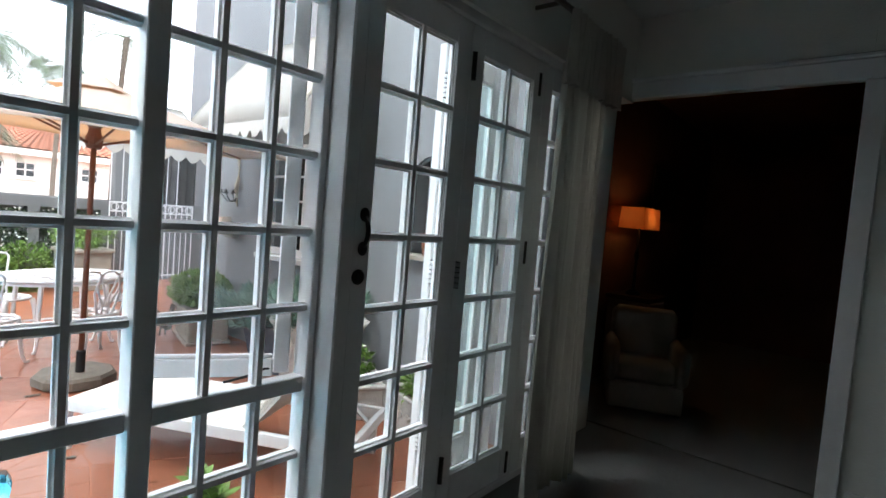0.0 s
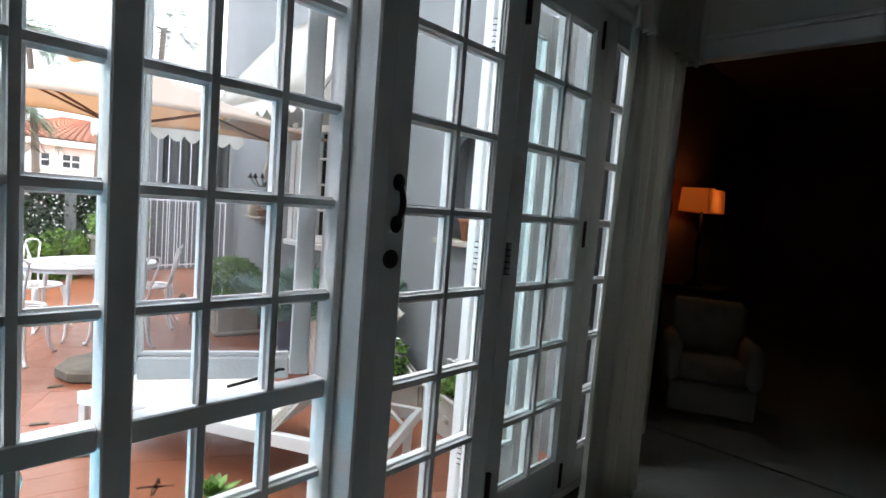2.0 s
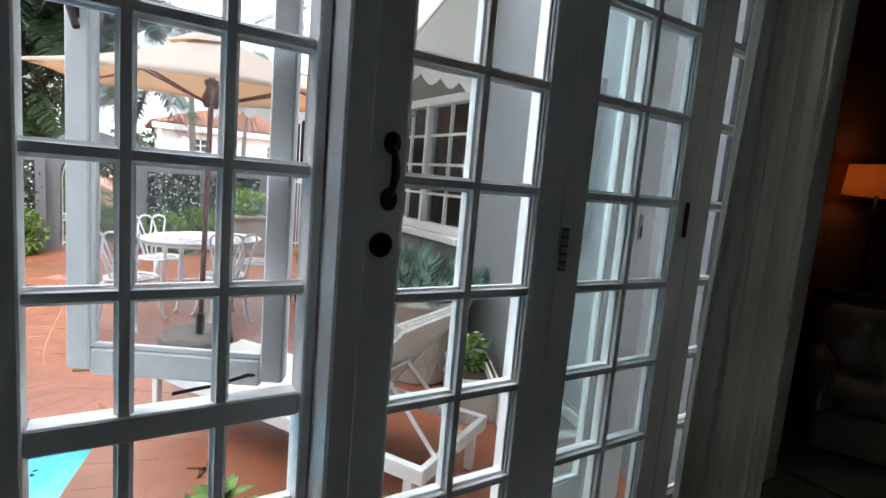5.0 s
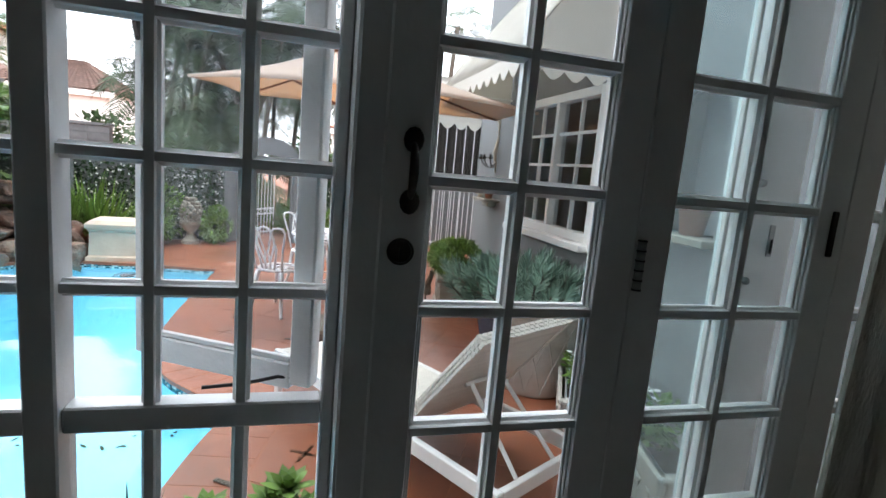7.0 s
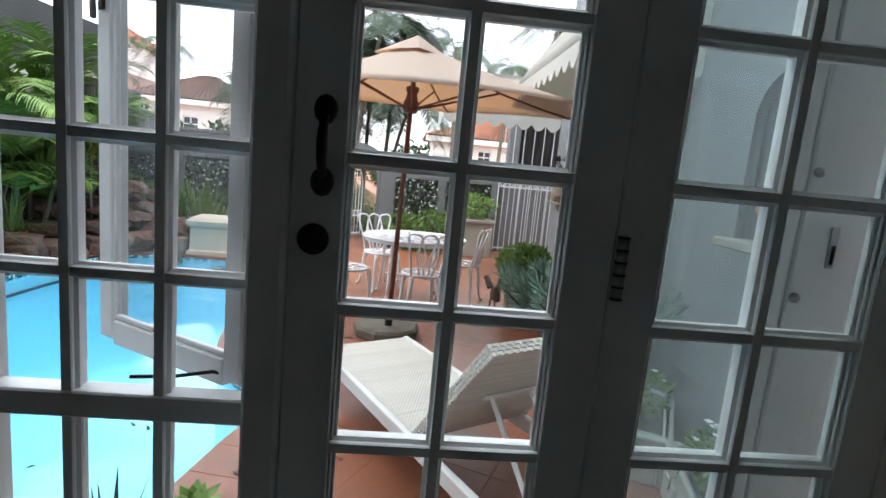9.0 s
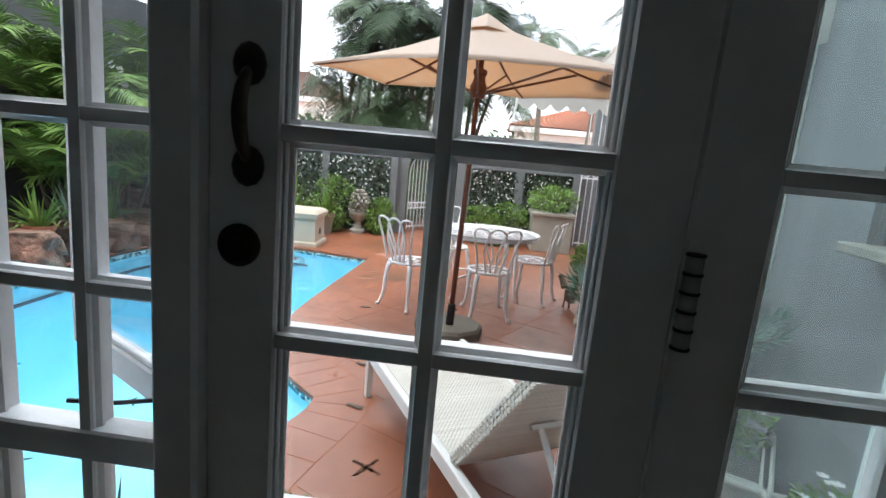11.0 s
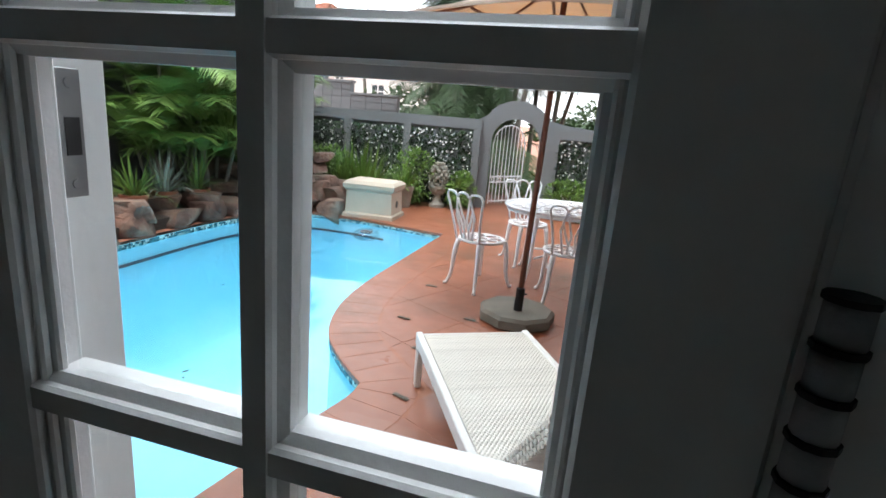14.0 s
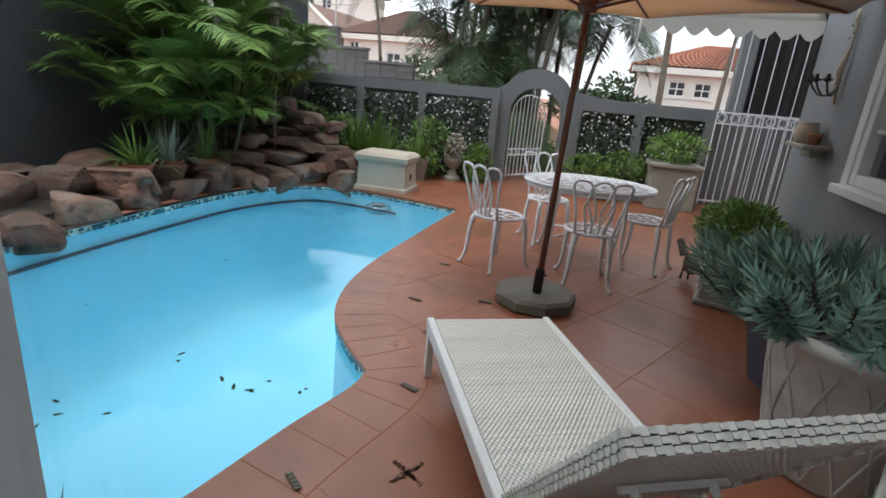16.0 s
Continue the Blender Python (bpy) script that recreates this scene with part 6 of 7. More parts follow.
box(bm, (0, 0, 0.18), (0.62, 0.40, 0.30), 0, 0.012)
box(bm, (0, 0, 0.355), (0.70, 0.47, 0.05), 0, 0.012)
box(bm, (0, 0, 0.02), (0.68, 0.45, 0.04), 0, 0.01)
for s in (-1, 1):
    box(bm, (0, s * 0.203, 0.18), (0.50, 0.02, 0.18), 0, 0.008)
part("box", bm, CONCRETE, e)
shrub((1.14, 4.36, PZ + 0.36), 95, (0.29, 0.38, 0.19), 5200, "dense rounded dark green shrub in the concrete planter", LEAF_PALM, 0.06, 0.016)
e = thing("iron_ornament", "rusty dark iron bird ornament on the paving", "garden ornament", (0.90, 4.72, PZ), 30)
bm = bmesh.new()
rock_mesh(bm, (0, 0, 0.16), (0.05, 0.09, 0.10), 3, 0, 0.15, 2)
tube(bm, [(0, -0.05, 0.20), (0, -0.09, 0.29), (0, -0.10, 0.34), (0, -0.15, 0.33)], [0.035, 0.028, 0.032, 0.006], 7)
tube(bm, [(0, 0.07, 0.2), (0, 0.16, 0.30), (0, 0.20, 0.28)], [0.04, 0.03, 0.008], 6)
tube(bm, [(0.02, 0, 0.1), (0.03, 0, 0.0)], 0.010, 5)
tube(bm, [(-0.02, 0.02, 0.1), (-0.03, 0.02, 0.0)], 0.010, 5)
part("bird", bm, BARK, e, "dark rusty metal")


def trough(at, rz, seed, length=0.56):
    e = thing("flower_trough", "white ornate rectangular stone trough on the paving", "planter", at, rz, group="flower troughs")
    bm = bmesh.new()
    h = 0.24
    for s in (-1, 1):
        box(bm, (0, s * 0.115, h / 2), (length, 0.03, h), 0, 0.006)
        box(bm, (s * (length / 2 - 0.015), 0, h / 2), (0.03, 0.20, h - 0.004), 0, 0.006)
        box(bm, (0, s * 0.12, h - 0.015), (length + 0.03, 0.045, 0.03), 0, 0.008)
        box(bm, (s * (length / 2), 0, h - 0.016), (0.045, 0.25, 0.028), 0, 0.008)
        for k in range(5):
            rock_mesh(bm, (-0.2 + 0.1 * k, s * 0.133, 0.115), (0.038, 0.010, 0.035), k, 0, 0.3, 2)
    part("trough", bm, PALE_CONCRETE, e, "", False)
    part("earth", one_box((0, 0, 0.10), (length - 0.06, 0.2, 0.16)), SOIL, e, "dark potting soil")
    rng = random.Random(seed)
    bm, fl = bmesh.new(), bmesh.new()
    foliage(bm, (0, 0, 0.09), (0.13, 0.10, 0.13), 360, 0.045, 0.028, rng, 0.1)
    for k in range(7):
        p = Vector((rng.uniform(-0.1, 0.1), rng.uniform(-0.08, 0.08), rng.uniform(0.15, 0.24)))
        for q in range(6):
            a = 2 * math.pi * q / 6
            leaf(fl, p, (math.cos(a), math.sin(a), 0.3), 0.022, 0.018, 0)
    plant("potted_flowers", "small green plant with white flowers in the trough", "flower", pose(*at, 0, 0, rz) @ Vector((0.10, 0, 0.185)), [("leaves", bm, LEAF_PALM), ("flowers", fl, PETAL)])


trough((1.16, 1.62, PZ), 62, 3)
trough((1.16, 0.95, PZ), 75, 4)


# plants below the window
def rosettes(at, seed, n, label):
    rng = random.Random(seed)
    bm, st = bmesh.new(), bmesh.new()
    for k in range(n):
        a = rng.uniform(0, 6.28)
        r = 0.20 * math.sqrt(rng.random())
        tip = Vector((math.cos(a) * r, math.sin(a) * r, rng.uniform(0.06, 0.20)))
        tube(st, [(tip.x * 0.3, tip.y * 0.3, 0), tip], 0.009, 5)
        for q in range(20):
            b = q * 2.4
            e = 0.25 + 0.055 * q
            leaf(bm, tip, (math.cos(b) * math.cos(e), math.sin(b) * math.cos(e), math.sin(e)), 0.105 - 0.003 * q, 0.036, 0.05, steps=3)
    e = plant("succulent", label, "plant", at, [("stem", st, BARK), ("leaves", bm, LEAF_LIGHT)])
    b = bmesh.new()
    lathe(b, [(0.13, -0.12), (0.17, -0.03), (0.185, -0.03), (0.185, 0.0), (0.16, 0.0), (0.155, -0.03), (0.01, -0.03)], 20)
    part("pot", b, CONCRETE, e, "round concrete pot")
    return e


rosettes((-0.52, 0.62, PZ + 0.12), 8, 9, "fleshy green rosette plant in a pot below the window")
tuft((-0.86, 0.58, PZ), 86, 34, 0.36, "dark aloe with thin upright leaves in a pot", LEAF_DARK, 0.013, 0.6, "aloe", (0.10, 0.09, CONCRETE), 0.04)


# ---- beyond the wall ----
def tall_palm(at, seed, height, lean, fronds=12, length=1.5, r=0.055, thick=LEAF_PALM):
    rng = random.Random(seed)
    tr, f = bmesh.new(), bmesh.new()
    a = rng.uniform(0, 6.28)
    pts = [Vector((math.cos(a) * lean * g * g, math.sin(a) * lean * g * g, height * g)) for g in (0, 0.2, 0.4, 0.6, 0.8, 1.0)]
    tube(tr, pts, [r * (1.15 - 0.4 * k / 5) for k in range(6)], 8)
    for k in range(fronds):
        b = 2 * math.pi * k / fronds + rng.uniform(-0.3, 0.3)
        frond(f, pts[-1] - Vector((0, 0, 0.05)), b, length * rng.uniform(0.8, 1.1), rng.uniform(-0.05, 0.65) * length, rng.uniform(0.4, 0.95) * length, 34, 0.40, 0.022, rng)
    e = thing("palm_tree", "slender palm tree with feathery fronds beyond the wall", "palm tree", at, 0, "palms beyond the wall")
    part("trunk", tr, BARK, e, "ringed grey trunk", True)
    tagged(part("crown", f, thick, e), kind="stuff")
    return e


rng = random.Random(17)
for k in range(17):
    x = -4.7 + 3.6 * k / 16 + rng.uniform(-0.2, 0.2)
    y = 13.2 + rng.uniform(-0.8, 1.6)
    tall_palm((x, y, PZ - 0.05), 100 + k, rng.uniform(3.9, 6.2), rng.uniform(0.3, 1.2), 14, rng.uniform(1.3, 1.7), 0.06, LEAF_FAR if k % 3 == 0 else LEAF_DARK)
for x, y, h, s in ((-3.4, 12.9, 2.4, 151), (-2.6, 12.3, 1.7, 152), (-3.9, 14.4, 3.4, 154), (-2.2, 14.8, 3.8, 155), (-3.0, 13.6, 3.0, 157), (-2.4, 13.2, 3.3, 159), (-3.7, 13.4, 2.7, 162), (-12.0, 26.0, 7.6, 142), (-10.5, 8.5, 4.6, 143), (-9.4, 6.4, 5.2, 144), (-8.6, 9.9, 4.2, 145), (4.0, 26.0, 8.0, 146), (-8.4, 4.4, 4.4, 147)):
    tall_palm((x, y, PZ - 0.05), s, h, 0.6, 16, 1.9, 0.10, LEAF_FAR)


def far_tree(at, seed, size, h, count=1800, m=None):
    rng = random.Random(seed)
    tr, f = bmesh.new(), bmesh.new()
    tube(tr, [(0, 0, 0), (0.1, 0, h * 0.5), (0, 0.1, h)], [0.22, 0.16, 0.08], 8)
    for k in range(7):
        a = 6.28 * k / 7
        c = Vector((math.cos(a) * size[0] * 0.62, math.sin(a) * size[1] * 0.62, h + size[2] * rng.uniform(-0.3, 0.5)))
        tube(tr, [(0, 0, h * 0.7), Vector((0, 0, h * 0.75)).lerp(c, 0.5) + Vector((0, 0, 0.1)), c], [0.09, 0.06, 0.02], 5)
        foliage(f, c, (size[0] * 0.55, size[1] * 0.55, size[2] * 0.5), count // 7, 0.32, 0.20, rng, 0.15)
    e = thing("tree", "spreading dark green tree beyond the wall", "tree", at, 0, "trees beyond the wall")
    part("trunk", tr, BARK, e, "", True)
    tagged(part("crown", f, m or LEAF_FAR, e), kind="stuff")


far_tree((-0.6, 27.0, PZ), 1, (2.6, 2.0, 0.8), 2.3)
far_tree((1.4, 36.0, PZ), 2, (3.6, 2.5, 1.6), 3.6)
far_tree((-9.5, 22.0, PZ), 3, (2.2, 2.0, 1.6), 2.4)
far_tree((-24.0, 40.0, PZ), 4, (6.0, 4.0, 3.0), 5.0)
far_tree((6.5, 15.0, PZ), 7, (1.6, 1.6, 1.2), 1.9)
for i, (x, y, sx, sz) in enumerate(((-0.95, 11.6, 0.7, 0.55), (-1.7, 12.4, 0.9, 0.6), (-0.1, 12.6, 0.8, 0.6))):
    shrub((x, y, PZ), 160 + i, (sx, 0.5, sz), 1500, "bright green shrub beyond the arched gate", LEAF_LIGHT, 0.10, 0.045, group="shrubs beyond the gate")


def far_house(name, label, x0, x1, y, depth, wall_z, roof_z, over, roof_mat, windows, gable=False):
    """A plain rendered house with a tiled hip or gable roof, eaves and windows."""
    e = thing(name, label, "house", ((x0 + x1) / 2, y, PZ), 0)
    w = x1 - x0
    bm = bmesh.new()
    cuts = sorted([(a - (x0 + x1) / 2, b - (x0 + x1) / 2, c - PZ, d - PZ) for a, b, c, d in windows])
    xs = -w / 2
    for a, b, c, d in cuts:
        box(bm, ((xs + a) / 2, 0.12, (wall_z - PZ) / 2), (a - xs, 0.24, wall_z - PZ))
        box(bm, ((a + b) / 2, 0.12, c / 2), (b - a, 0.24, c))
        box(bm, ((a + b) / 2, 0.12, (d + wall_z - PZ) / 2), (b - a, 0.24, wall_z - PZ - d))
        xs = b
    box(bm, ((xs + w / 2) / 2, 0.12, (wall_z - PZ) / 2), (w / 2 - xs, 0.24, wall_z - PZ))
    for s in (-1, 1):
        box(bm, (s * (w / 2 - 0.12), depth / 2 + 0.12, (wall_z - PZ) / 2), (0.24, depth - 0.24, wall_z - PZ))
    if gable:
        slab(bm, [(-w / 2, wall_z - PZ), (w / 2, wall_z - PZ), (0, roof_z - PZ - 0.1)], 0.0, 0.24)
    part("wall", bm, HOUSE_WHITE, e)
    for a, b, c, d in cuts:
        win = part("window", one_box(((a + b) / 2, 0.14, (c + d) / 2), (b - a, 0.05, d - c)), DARK_GLASS, e, "dark window")
        bm = bmesh.new()
        for xx in (a + 0.03, b - 0.03, (a + b) / 2):
            box(bm, (xx, 0.09, (c + d) / 2), (0.05, 0.06, d - c))
        for zz in (c + 0.03, d - 0.03, (c + d) / 2):
            box(bm, ((a + b) / 2, 0.092, zz), (b - a, 0.055, 0.05))
        part("window_frame", bm, OUTER_PAINT, win)
        part("sill", one_box(((a + b) / 2, -0.03, c - 0.05), (b - a + 0.2, 0.14, 0.08)), HOUSE_WHITE, win)
    zw, zr = wall_z - PZ, roof_z - PZ
    if gable:
        planes = [[(-w / 2 - over, -over, zw - over * 0.5), (-w / 2 - over, depth + over, zw - over * 0.5), (0, depth + over, zr), (0, -over, zr)],
                  [(w / 2 + over, depth + over, zw - over * 0.5), (w / 2 + over, -over, zw - over * 0.5), (0, -over, zr), (0, depth + over, zr)]]
    else:
        i = min(depth / 2, w / 2 - 0.3)
        planes = [[(-w / 2 - over, -over, zw), (w / 2 + over, -over, zw), (w / 2 - i, depth / 2, zr), (-w / 2 + i, depth / 2, zr)],
                  [(-w / 2 - over, depth + over, zw), (-w / 2 - over, -over, zw), (-w / 2 + i, depth / 2, zr), (-w / 2 + i, depth / 2, zr + 0.001)],
                  [(w / 2 + over, -over, zw), (w / 2 + over, depth + over, zw), (w / 2 - i, depth / 2, zr), (w / 2 - i, depth / 2, zr + 0.001)],
                  [(w / 2 + over, depth + over, zw), (-w / 2 - over, depth + over, zw), (-w / 2 + i, depth / 2, zr), (w / 2 - i, depth / 2, zr)]]
    bm = bmesh.new()
    for pl in planes:
        a, b, c, d = map(Vector, pl)
        rows_n, cols_n = max(6, int((d - a).length / 0.36)), max(8, int((b - a).length / 0.27))
        nrm = (b - a).cross(d - a).normalized()
        for r in range(rows_n):
            for q in range(cols_n):
                u0, u1, v0, v1 = q / cols_n, (q + 0.94) / cols_n, r / rows_n, (r + 1.06) / rows_n

                def at(u, v, h):
                    return a.lerp(b, u).lerp(d.lerp(c, u), min(v, 1)) + nrm * h
                um = (u0 + u1) / 2
                vs = [bm.verts.new(p) for p in (at(u0, v0, 0.05), at(um, v0, 0.11), at(u1, v0, 0.05), at(u1, v1, 0.0), at(um, v1, 0.06), at(u0, v1, 0.0))]
                bm.faces.new((vs[0], vs[1], vs[4], vs[5]))
                bm.faces.new((vs[1], vs[2], vs[3], vs[4]))
    roof = part("roof", bm, roof_mat, e, "clay tile roof")
    roof["kind"] = "stuff"
    bm = bmesh.new()
    for pl in planes:
        bm.faces.new([bm.verts.new(Vector(p) - Vector((0, 0, 0.03))) for p in pl])
    part("roof_deck", bm, ROOF_TILE_DARK, roof)
    bm = bmesh.new()
    box(bm, (0, -over + 0.02, zw - 0.14), (w + 2 * over, 0.08, 0.26)) if not gable else None
    if gable:
        for s in (-1, 1):
            tube(bm, [(s * (w / 2 + over), -over, zw - over * 0.5), (0, -over, zr)], 0.12, 4)
    else:
        box(bm, (0, -over / 2 + 0.05, zw - 0.25), (w + over, over, 0.05))
    part("fascia", bm, HOUSE_WHITE, e)
    return e


far_house("neighbour_house", "white house with an orange clay tile roof", 0.95, 10.0, 26.0, 6.0, 2.85, 4.1, 0.4, ROOF_TILE, [(2.24, 2.94, 1.67, 2.31), (3.30, 4.0, 1.67, 2.31), (5.6, 6.3, 1.67, 2.31)])
far_house("gabled_house", "white gabled house with a brown tile roof", -17.9, -14.4, 26.0, 9.0, 3.45, 4.85, 0.35, ROOF_TILE_DARK, [(-16.5, -16.0, 2.4, 3.1)], True)
far_house("long_house", "long white house with a brown tile roof", -14.2, -9.2, 26.4, 7.0, 3.45, 5.1, 0.3, ROOF_TILE_DARK, [(-13.86, -13.3, 2.4, 3.1), (-11.7, -10.9, 1.9, 2.65)])
far_house("tall_house", "distant cream house with a tiled roof", -30.0, -24.5, 46.0, 8.0, 9.3, 11.3, 0.6, ROOF_TILE, [(-29.0, -28.0, 7.2, 8.6), (-27.2, -26.2, 7.2, 8.6)])
rng = random.Random(77)
wall_parts = bmesh.new()
cap_parts = bmesh.new()
for x0, x1, z in ((-9.6, -7.08, 2.37), (-7.08, -6.24, 1.90), (-6.24, -4.9, 1.60)):
    n = int((z - PZ) / 0.17)
    h = (z - PZ) / n
    for r in range(n):
        m = max(3, int((x1 - x0) / 0.34))
        w = (x1 - x0) / m
        for q in range(m):
            box(wall_parts, (x0 + w * (q + 0.5), 13.0 + rng.uniform(-0.004, 0.004), PZ + h * (r + 0.5)), (w - 0.012, 0.22, h - 0.014))
    box(cap_parts, ((x0 + x1) / 2, 13.02, (z + PZ) / 2), (x1 - x0 - 0.01, 0.18, z - PZ - 0.03))
    box(cap_parts, ((x0 + x1) / 2, 13.0, z + 0.03), (x1 - x0 + 0.05, 0.28, 0.06))
next_wall = structure("neighbour_wall", cap_parts, BRICK_GREY, "stepped grey painted brick wall next door", "garden wall")
tagged(part("block_courses", wall_parts, BRICK_GREY, next_wall, "grey painted blocks"), kind="stuff")
e = thing("antenna_mast", "thin pale antenna mast above the far roofs", "antenna", (-13.9, 25.0, PZ), 0)
bm = bmesh.new()
tube(bm, [(0, 0, 0), (0, 0, 6.0)], 0.045, 6)
part("mast", bm, STEEL, e)
bm = bmesh.new()
for z, w in ((5.6, 0.6), (5.85, 0.45), (4.9, 0.75)):
    tube(bm, [(-w, 0, z), (w, 0, z)], 0.025, 5)
part("crossbar", bm, STEEL, e)

# ---- laying out: plants, pots and rocks from the planting plan, then what lies beyond the wall ----
def lay(x, y):
    """A point of the planting plan on the patio, and the size of things there."""
    w = 1.0 - 0.02138 * x + 0.03461 * y
    v = (-0.0069 * x + 1.148 * y - 0.117) / w
    return (1.149 * x + 0.0139 * y + 0.004) / w, v + 0.03 + 0.0045 * v * v, 1.20 / (1.0 - 0.0115 * x + 0.0345 * y)


PLANTING = ("boulder", "areca_palm", "spider_plant", "yellow_orchid", "white_orchid", "bird_feeder", "shrub", "spiky_plant", "potted_plant", "strap_plant", "stone_planter",
            "round_planter", "succulent_bush", "blue_planter", "rectangular_planter", "iron_ornament", "flower_trough", "potted_flowers", "succulent", "aloe")
BEYOND = ("palm_tree", "tree")
LAND = Matrix.Translation((0.118, -0.018, 1.151)) @ Matrix.Scale(0.87, 4) @ Matrix(((0.9994, 0.0111, -0.0313), (-0.0101, 0.9993, 0.0348), (0.0317, -0.0344, 0.9989))).to_4x4() @ Matrix.Translation((-0.132, 0.022, -1.321))
for ob in list(scene.objects):
    if ob.parent is not None or ob in edge_rocks:
        continue
    kind_name = ob.name.split(".")[0]
    p = ob.matrix_basis.translation.copy()
    if kind_name in PLANTING and p.y < 11:
        x, y, k = lay(p.x, p.y)
        ob.matrix_basis = Matrix.Translation((x, y, PZ + (p.z - PZ) * k)) @ Matrix.Scale(k, 4) @ Matrix.Translation(-p) @ ob.matrix_basis
    elif kind_name in BEYOND or kind_name == "shrub":
        ob.matrix_basis = Matrix.Translation(LAND @ p) @ Matrix.Scale(0.87, 4) @ Matrix.Translation(-p) @ ob.matrix_basis

# two palms whose crowns show above the awnings
tall_palm((4.7, 19.0, PZ - 0.05), 171, 6.9, 0.5, 16, 2.0, 0.11, LEAF_FAR)
tall_palm((1.45, 18.6, PZ - 0.05), 172, 6.0, 0.4, 16, 1.8, 0.10, LEAF_FAR)

# ---- paving: coping stones round the pool, then square tiles ----
COPING = 0.33
paving = thing("pavement", "worn terracotta paving with mossy joints round the pool", "paving", (0, 0, 0), kind="structure")
inner, outerl = offset_loop(POOL, -0.015), offset_loop(POOL, COPING)
count = 0
for i in range(0, len(POOL), 2):
    j, k = (i + 1) % len(POOL), (i + 2) % len(POOL)
    mid = POOL[j]
    if mid.x < -3.9:
        continue
    pts = [inner[i], inner[j], inner[k], outerl[k], outerl[j], outerl[i]]
    c = sum(pts, Vector((0, 0))) / 6
    pts = [c + (p - c) * (1 - 0.005 / max((p - c).length, 0.05)) for p in pts]
    bm = bmesh.new()
    prism(bm, [(p.x, p.y) for p in pts], PZ - 0.035, PZ + 0.001)
    bmesh.ops.bevel(bm, geom=[e2 for e2 in bm.edges if e2.verts[0].co.z > PZ and e2.verts[1].co.z > PZ], offset=0.002, segments=1, affect="EDGES")
    part("coping_tile", bm, TERRACOTTA, paving)
# mortar bed that shows in the joints of the coping
bm = bmesh.new()
ring = [(bm.verts.new((a.x, a.y, PZ - 0.0006)), bm.verts.new((b.x, b.y, PZ - 0.0006))) for a, b in zip(inner, offset_loop(POOL, COPING + 0.02))]
for i in range(len(ring)):
    j = (i + 1) % len(ring)
    if POOL[i].x > -3.9:
        bm.faces.new((ring[i][0], ring[i][1], ring[j][1], ring[j][0]))
bmesh.ops.recalc_face_normals(bm, faces=bm.faces)
part("mortar_bed", bm, MORTAR, paving)
T = 0.58
ANG = radians(-28)
ca, sa = math.cos(ANG), math.sin(ANG)
square = None
rest = bmesh.new()
singles = 0
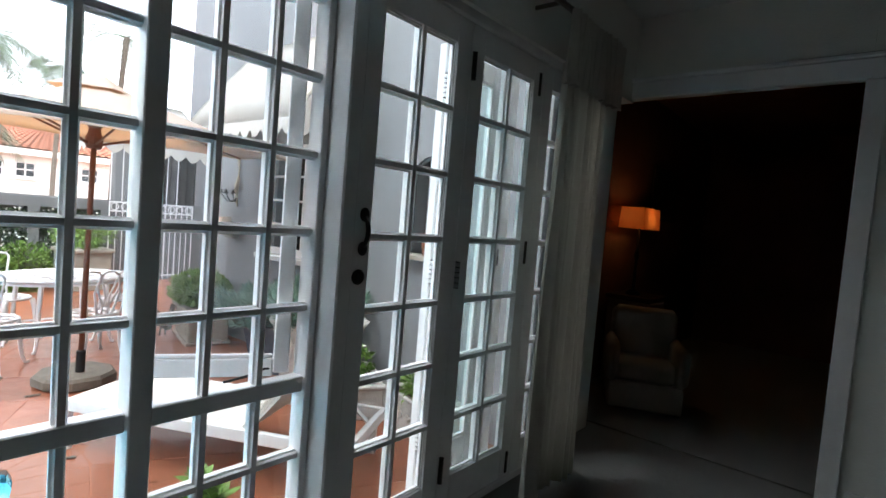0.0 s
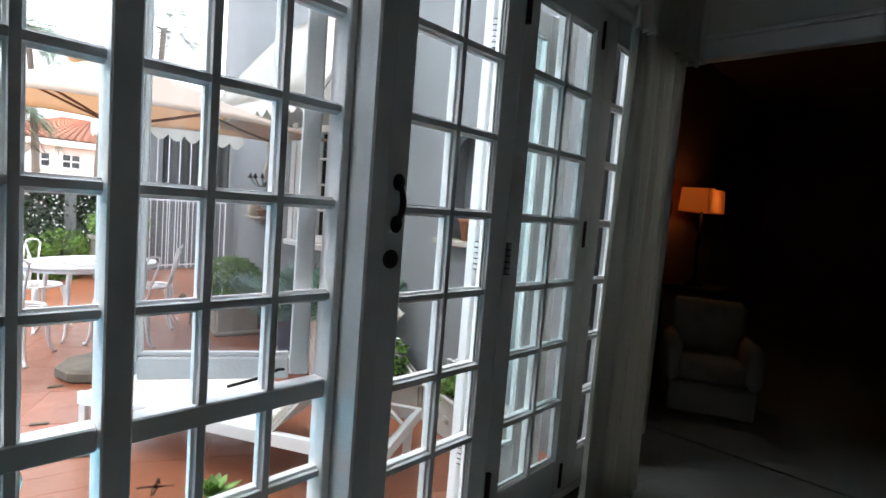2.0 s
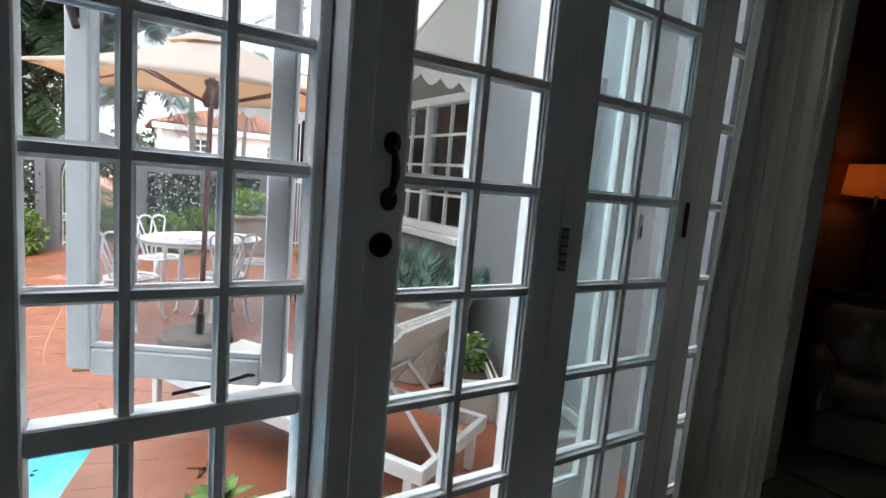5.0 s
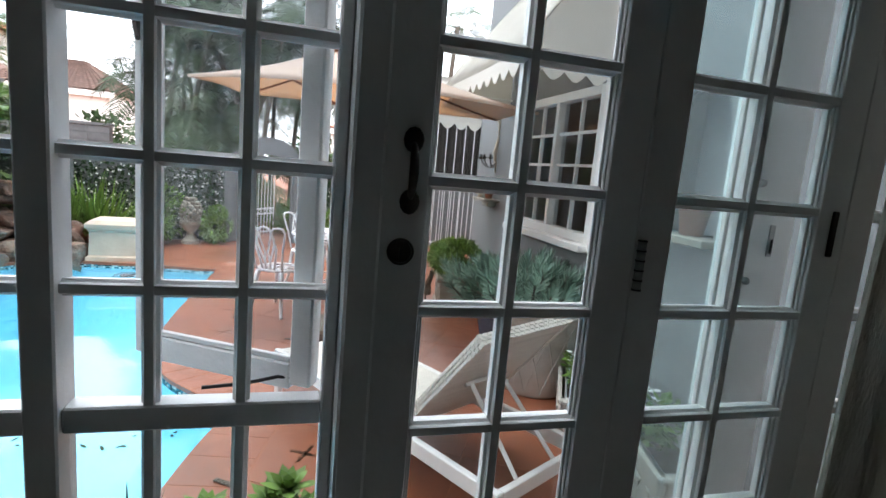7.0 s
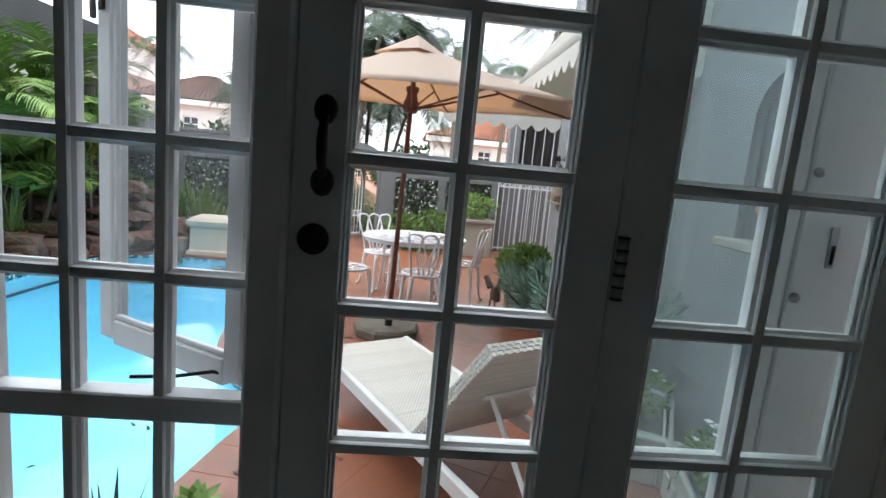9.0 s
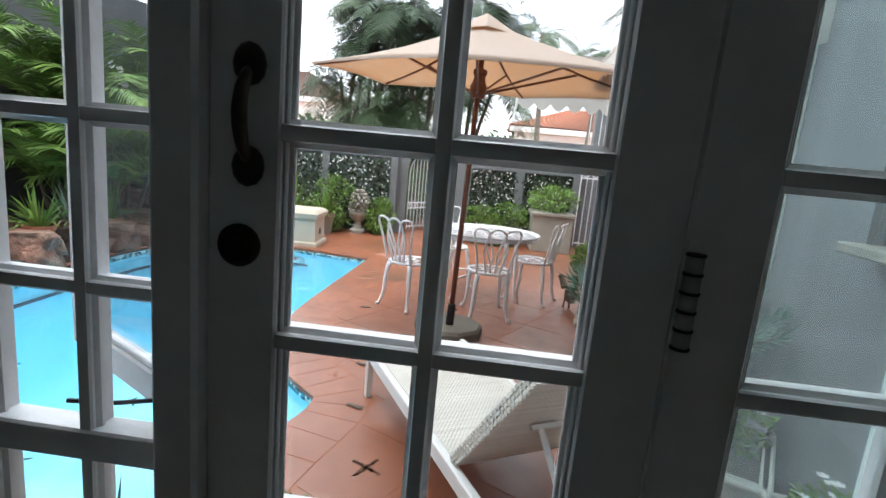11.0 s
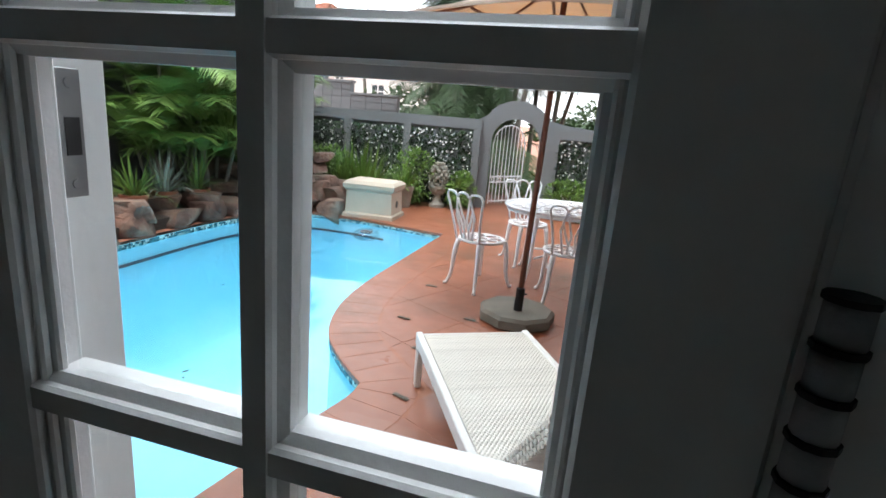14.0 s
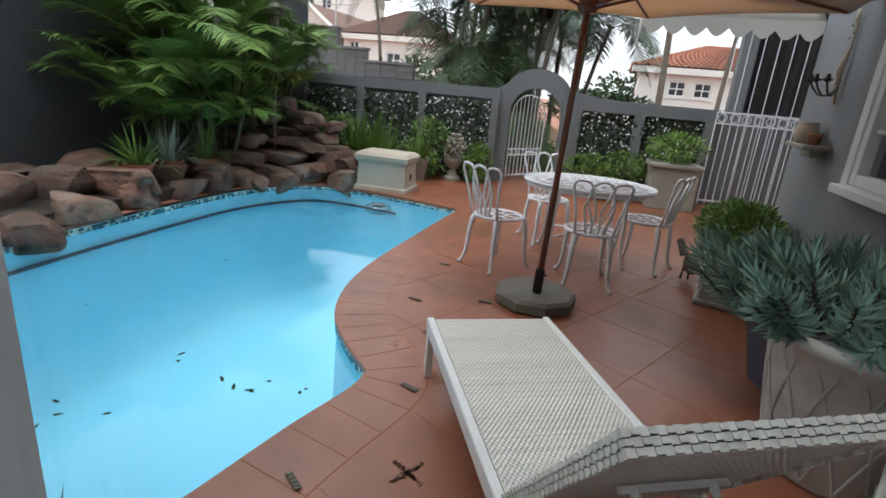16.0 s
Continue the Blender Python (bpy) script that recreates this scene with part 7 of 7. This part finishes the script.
for a in range(-22, 30):
    for b in range(-16, 34):
        cx, cy = (a * ca - b * sa) * T, (a * sa + b * ca) * T
        if not (-4.3 < cx < 3.4 and 0.25 < cy < 10.2) or (cx > 1.60 and cy < 5.0):
            continue
        poly = [Vector((cx + (u * ca - v * sa) * (T / 2 - 0.0025), cy + (u * sa + v * ca) * (T / 2 - 0.0025))) for u, v in ((-1, -1), (1, -1), (1, 1), (-1, 1))]
        dist, seg, _ = nearest((cx, cy), outerl)
        if inside((cx, cy), outerl):
            dist = -dist
        if dist < -T * 0.72:
            continue
        whole = dist > T * 0.72
        if not whole:
            p0, p1 = outerl[seg], outerl[(seg + 1) % len(outerl)]
            nrm = Vector((p1.y - p0.y, p0.x - p1.x)).normalized()
            out = []
            for q in range(len(poly)):
                u, v = poly[q], poly[(q + 1) % len(poly)]
                du, dv = (u - p0).dot(nrm) - 0.005, (v - p0).dot(nrm) - 0.005
                if du >= 0:
                    out.append(u)
                if du * dv < 0:
                    out.append(u.lerp(v, du / (du - dv)))
            poly = out
            if len(poly) < 3:
                continue
        near = cx > -2.2 and cy < 6.0
        if near and singles < 290:
            singles += 1
            if whole:
                if square is None:
                    bm = bmesh.new()
                    prism(bm, [(u * (T / 2 - 0.0025), v * (T / 2 - 0.0025)) for u, v in ((-1, -1), (1, -1), (1, 1), (-1, 1))], -0.035, 0.0)
                    bmesh.ops.bevel(bm, geom=[e2 for e2 in bm.edges if e2.verts[0].co.z > -0.01 and e2.verts[1].co.z > -0.01], offset=0.002, segments=1, affect="EDGES")
                    o = part("paving_tile", bm, TERRACOTTA, paving)
                    square = o.data
                else:
                    o = new("paving_tile", square)
                    o.parent = paving
                o.matrix_basis = pose(cx, cy, PZ, 0, 0, -28 + 90 * (singles % 4))
            else:
                bm = bmesh.new()
                prism(bm, [(p.x, p.y) for p in poly], PZ - 0.035, PZ)
                part("paving_tile", bm, TERRACOTTA, paving)
        else:
            lo = [rest.verts.new((p.x, p.y, PZ - 0.03)) for p in poly]
            hi = [rest.verts.new((p.x, p.y, PZ)) for p in poly]
            rest.faces.new(hi)
            for q in range(len(poly)):
                rest.faces.new((lo[q], lo[(q + 1) % len(poly)], hi[(q + 1) % len(poly)], hi[q]))
bmesh.ops.recalc_face_normals(rest, faces=rest.faces)
tagged(part("far_paving", rest, TERRACOTTA, paving), kind="stuff")
# rusty drain slots let into the paving
for x, y, a in ((-0.77, 1.33, -35), (-0.61, 2.09, -20), (-0.71, 2.68, -20), (-0.98, 3.14, -10), (-0.52, 3.34, -5), (-1.02, 3.96, 0)):
    bm = bmesh.new()
    box(bm, (0, 0, 0.003), (0.10, 0.028, 0.006), 0, 0.002)
    for k in range(4):
        box(bm, (-0.033 + 0.022 * k, 0, 0.007), (0.008, 0.018, 0.004))
    o = tagged(part("drain_slot", bm, BARK), "small rusty drain grille let into the paving", "drain", group="drain grilles")
    o.matrix_basis = pose(x, y, PZ + 0.004, 0, 0, a)

# dark moss grown into the crossings of the joints
rng = random.Random(23)
for cx, cy, s in ((-0.40, 1.54, 0.65), (0.35, 2.08, 0.55)):
    bm = bmesh.new()
    for arm in range(4):
        for q in range(44):
            r = s * 0.13 * rng.random() ** 1.3
            x, y = r, rng.gauss(0, 0.004 + 0.05 * s * max(0.0, 0.10 - r))
            t = arm * math.pi / 2 + ANG
            p = (x * math.cos(t) - y * math.sin(t), x * math.sin(t) + y * math.cos(t), 0.0)
            w = rng.uniform(0.002, 0.006)
            box(bm, p, (w * 2, w * 1.5, 0.0016), rng.uniform(0, 90))
    o = tagged(part("moss_patch", bm, MOSS), "dark moss grown into a crossing of paving joints", "moss", group="moss in the joints", kind="stuff")
    o.location = (cx, cy, PZ + 0.0015)
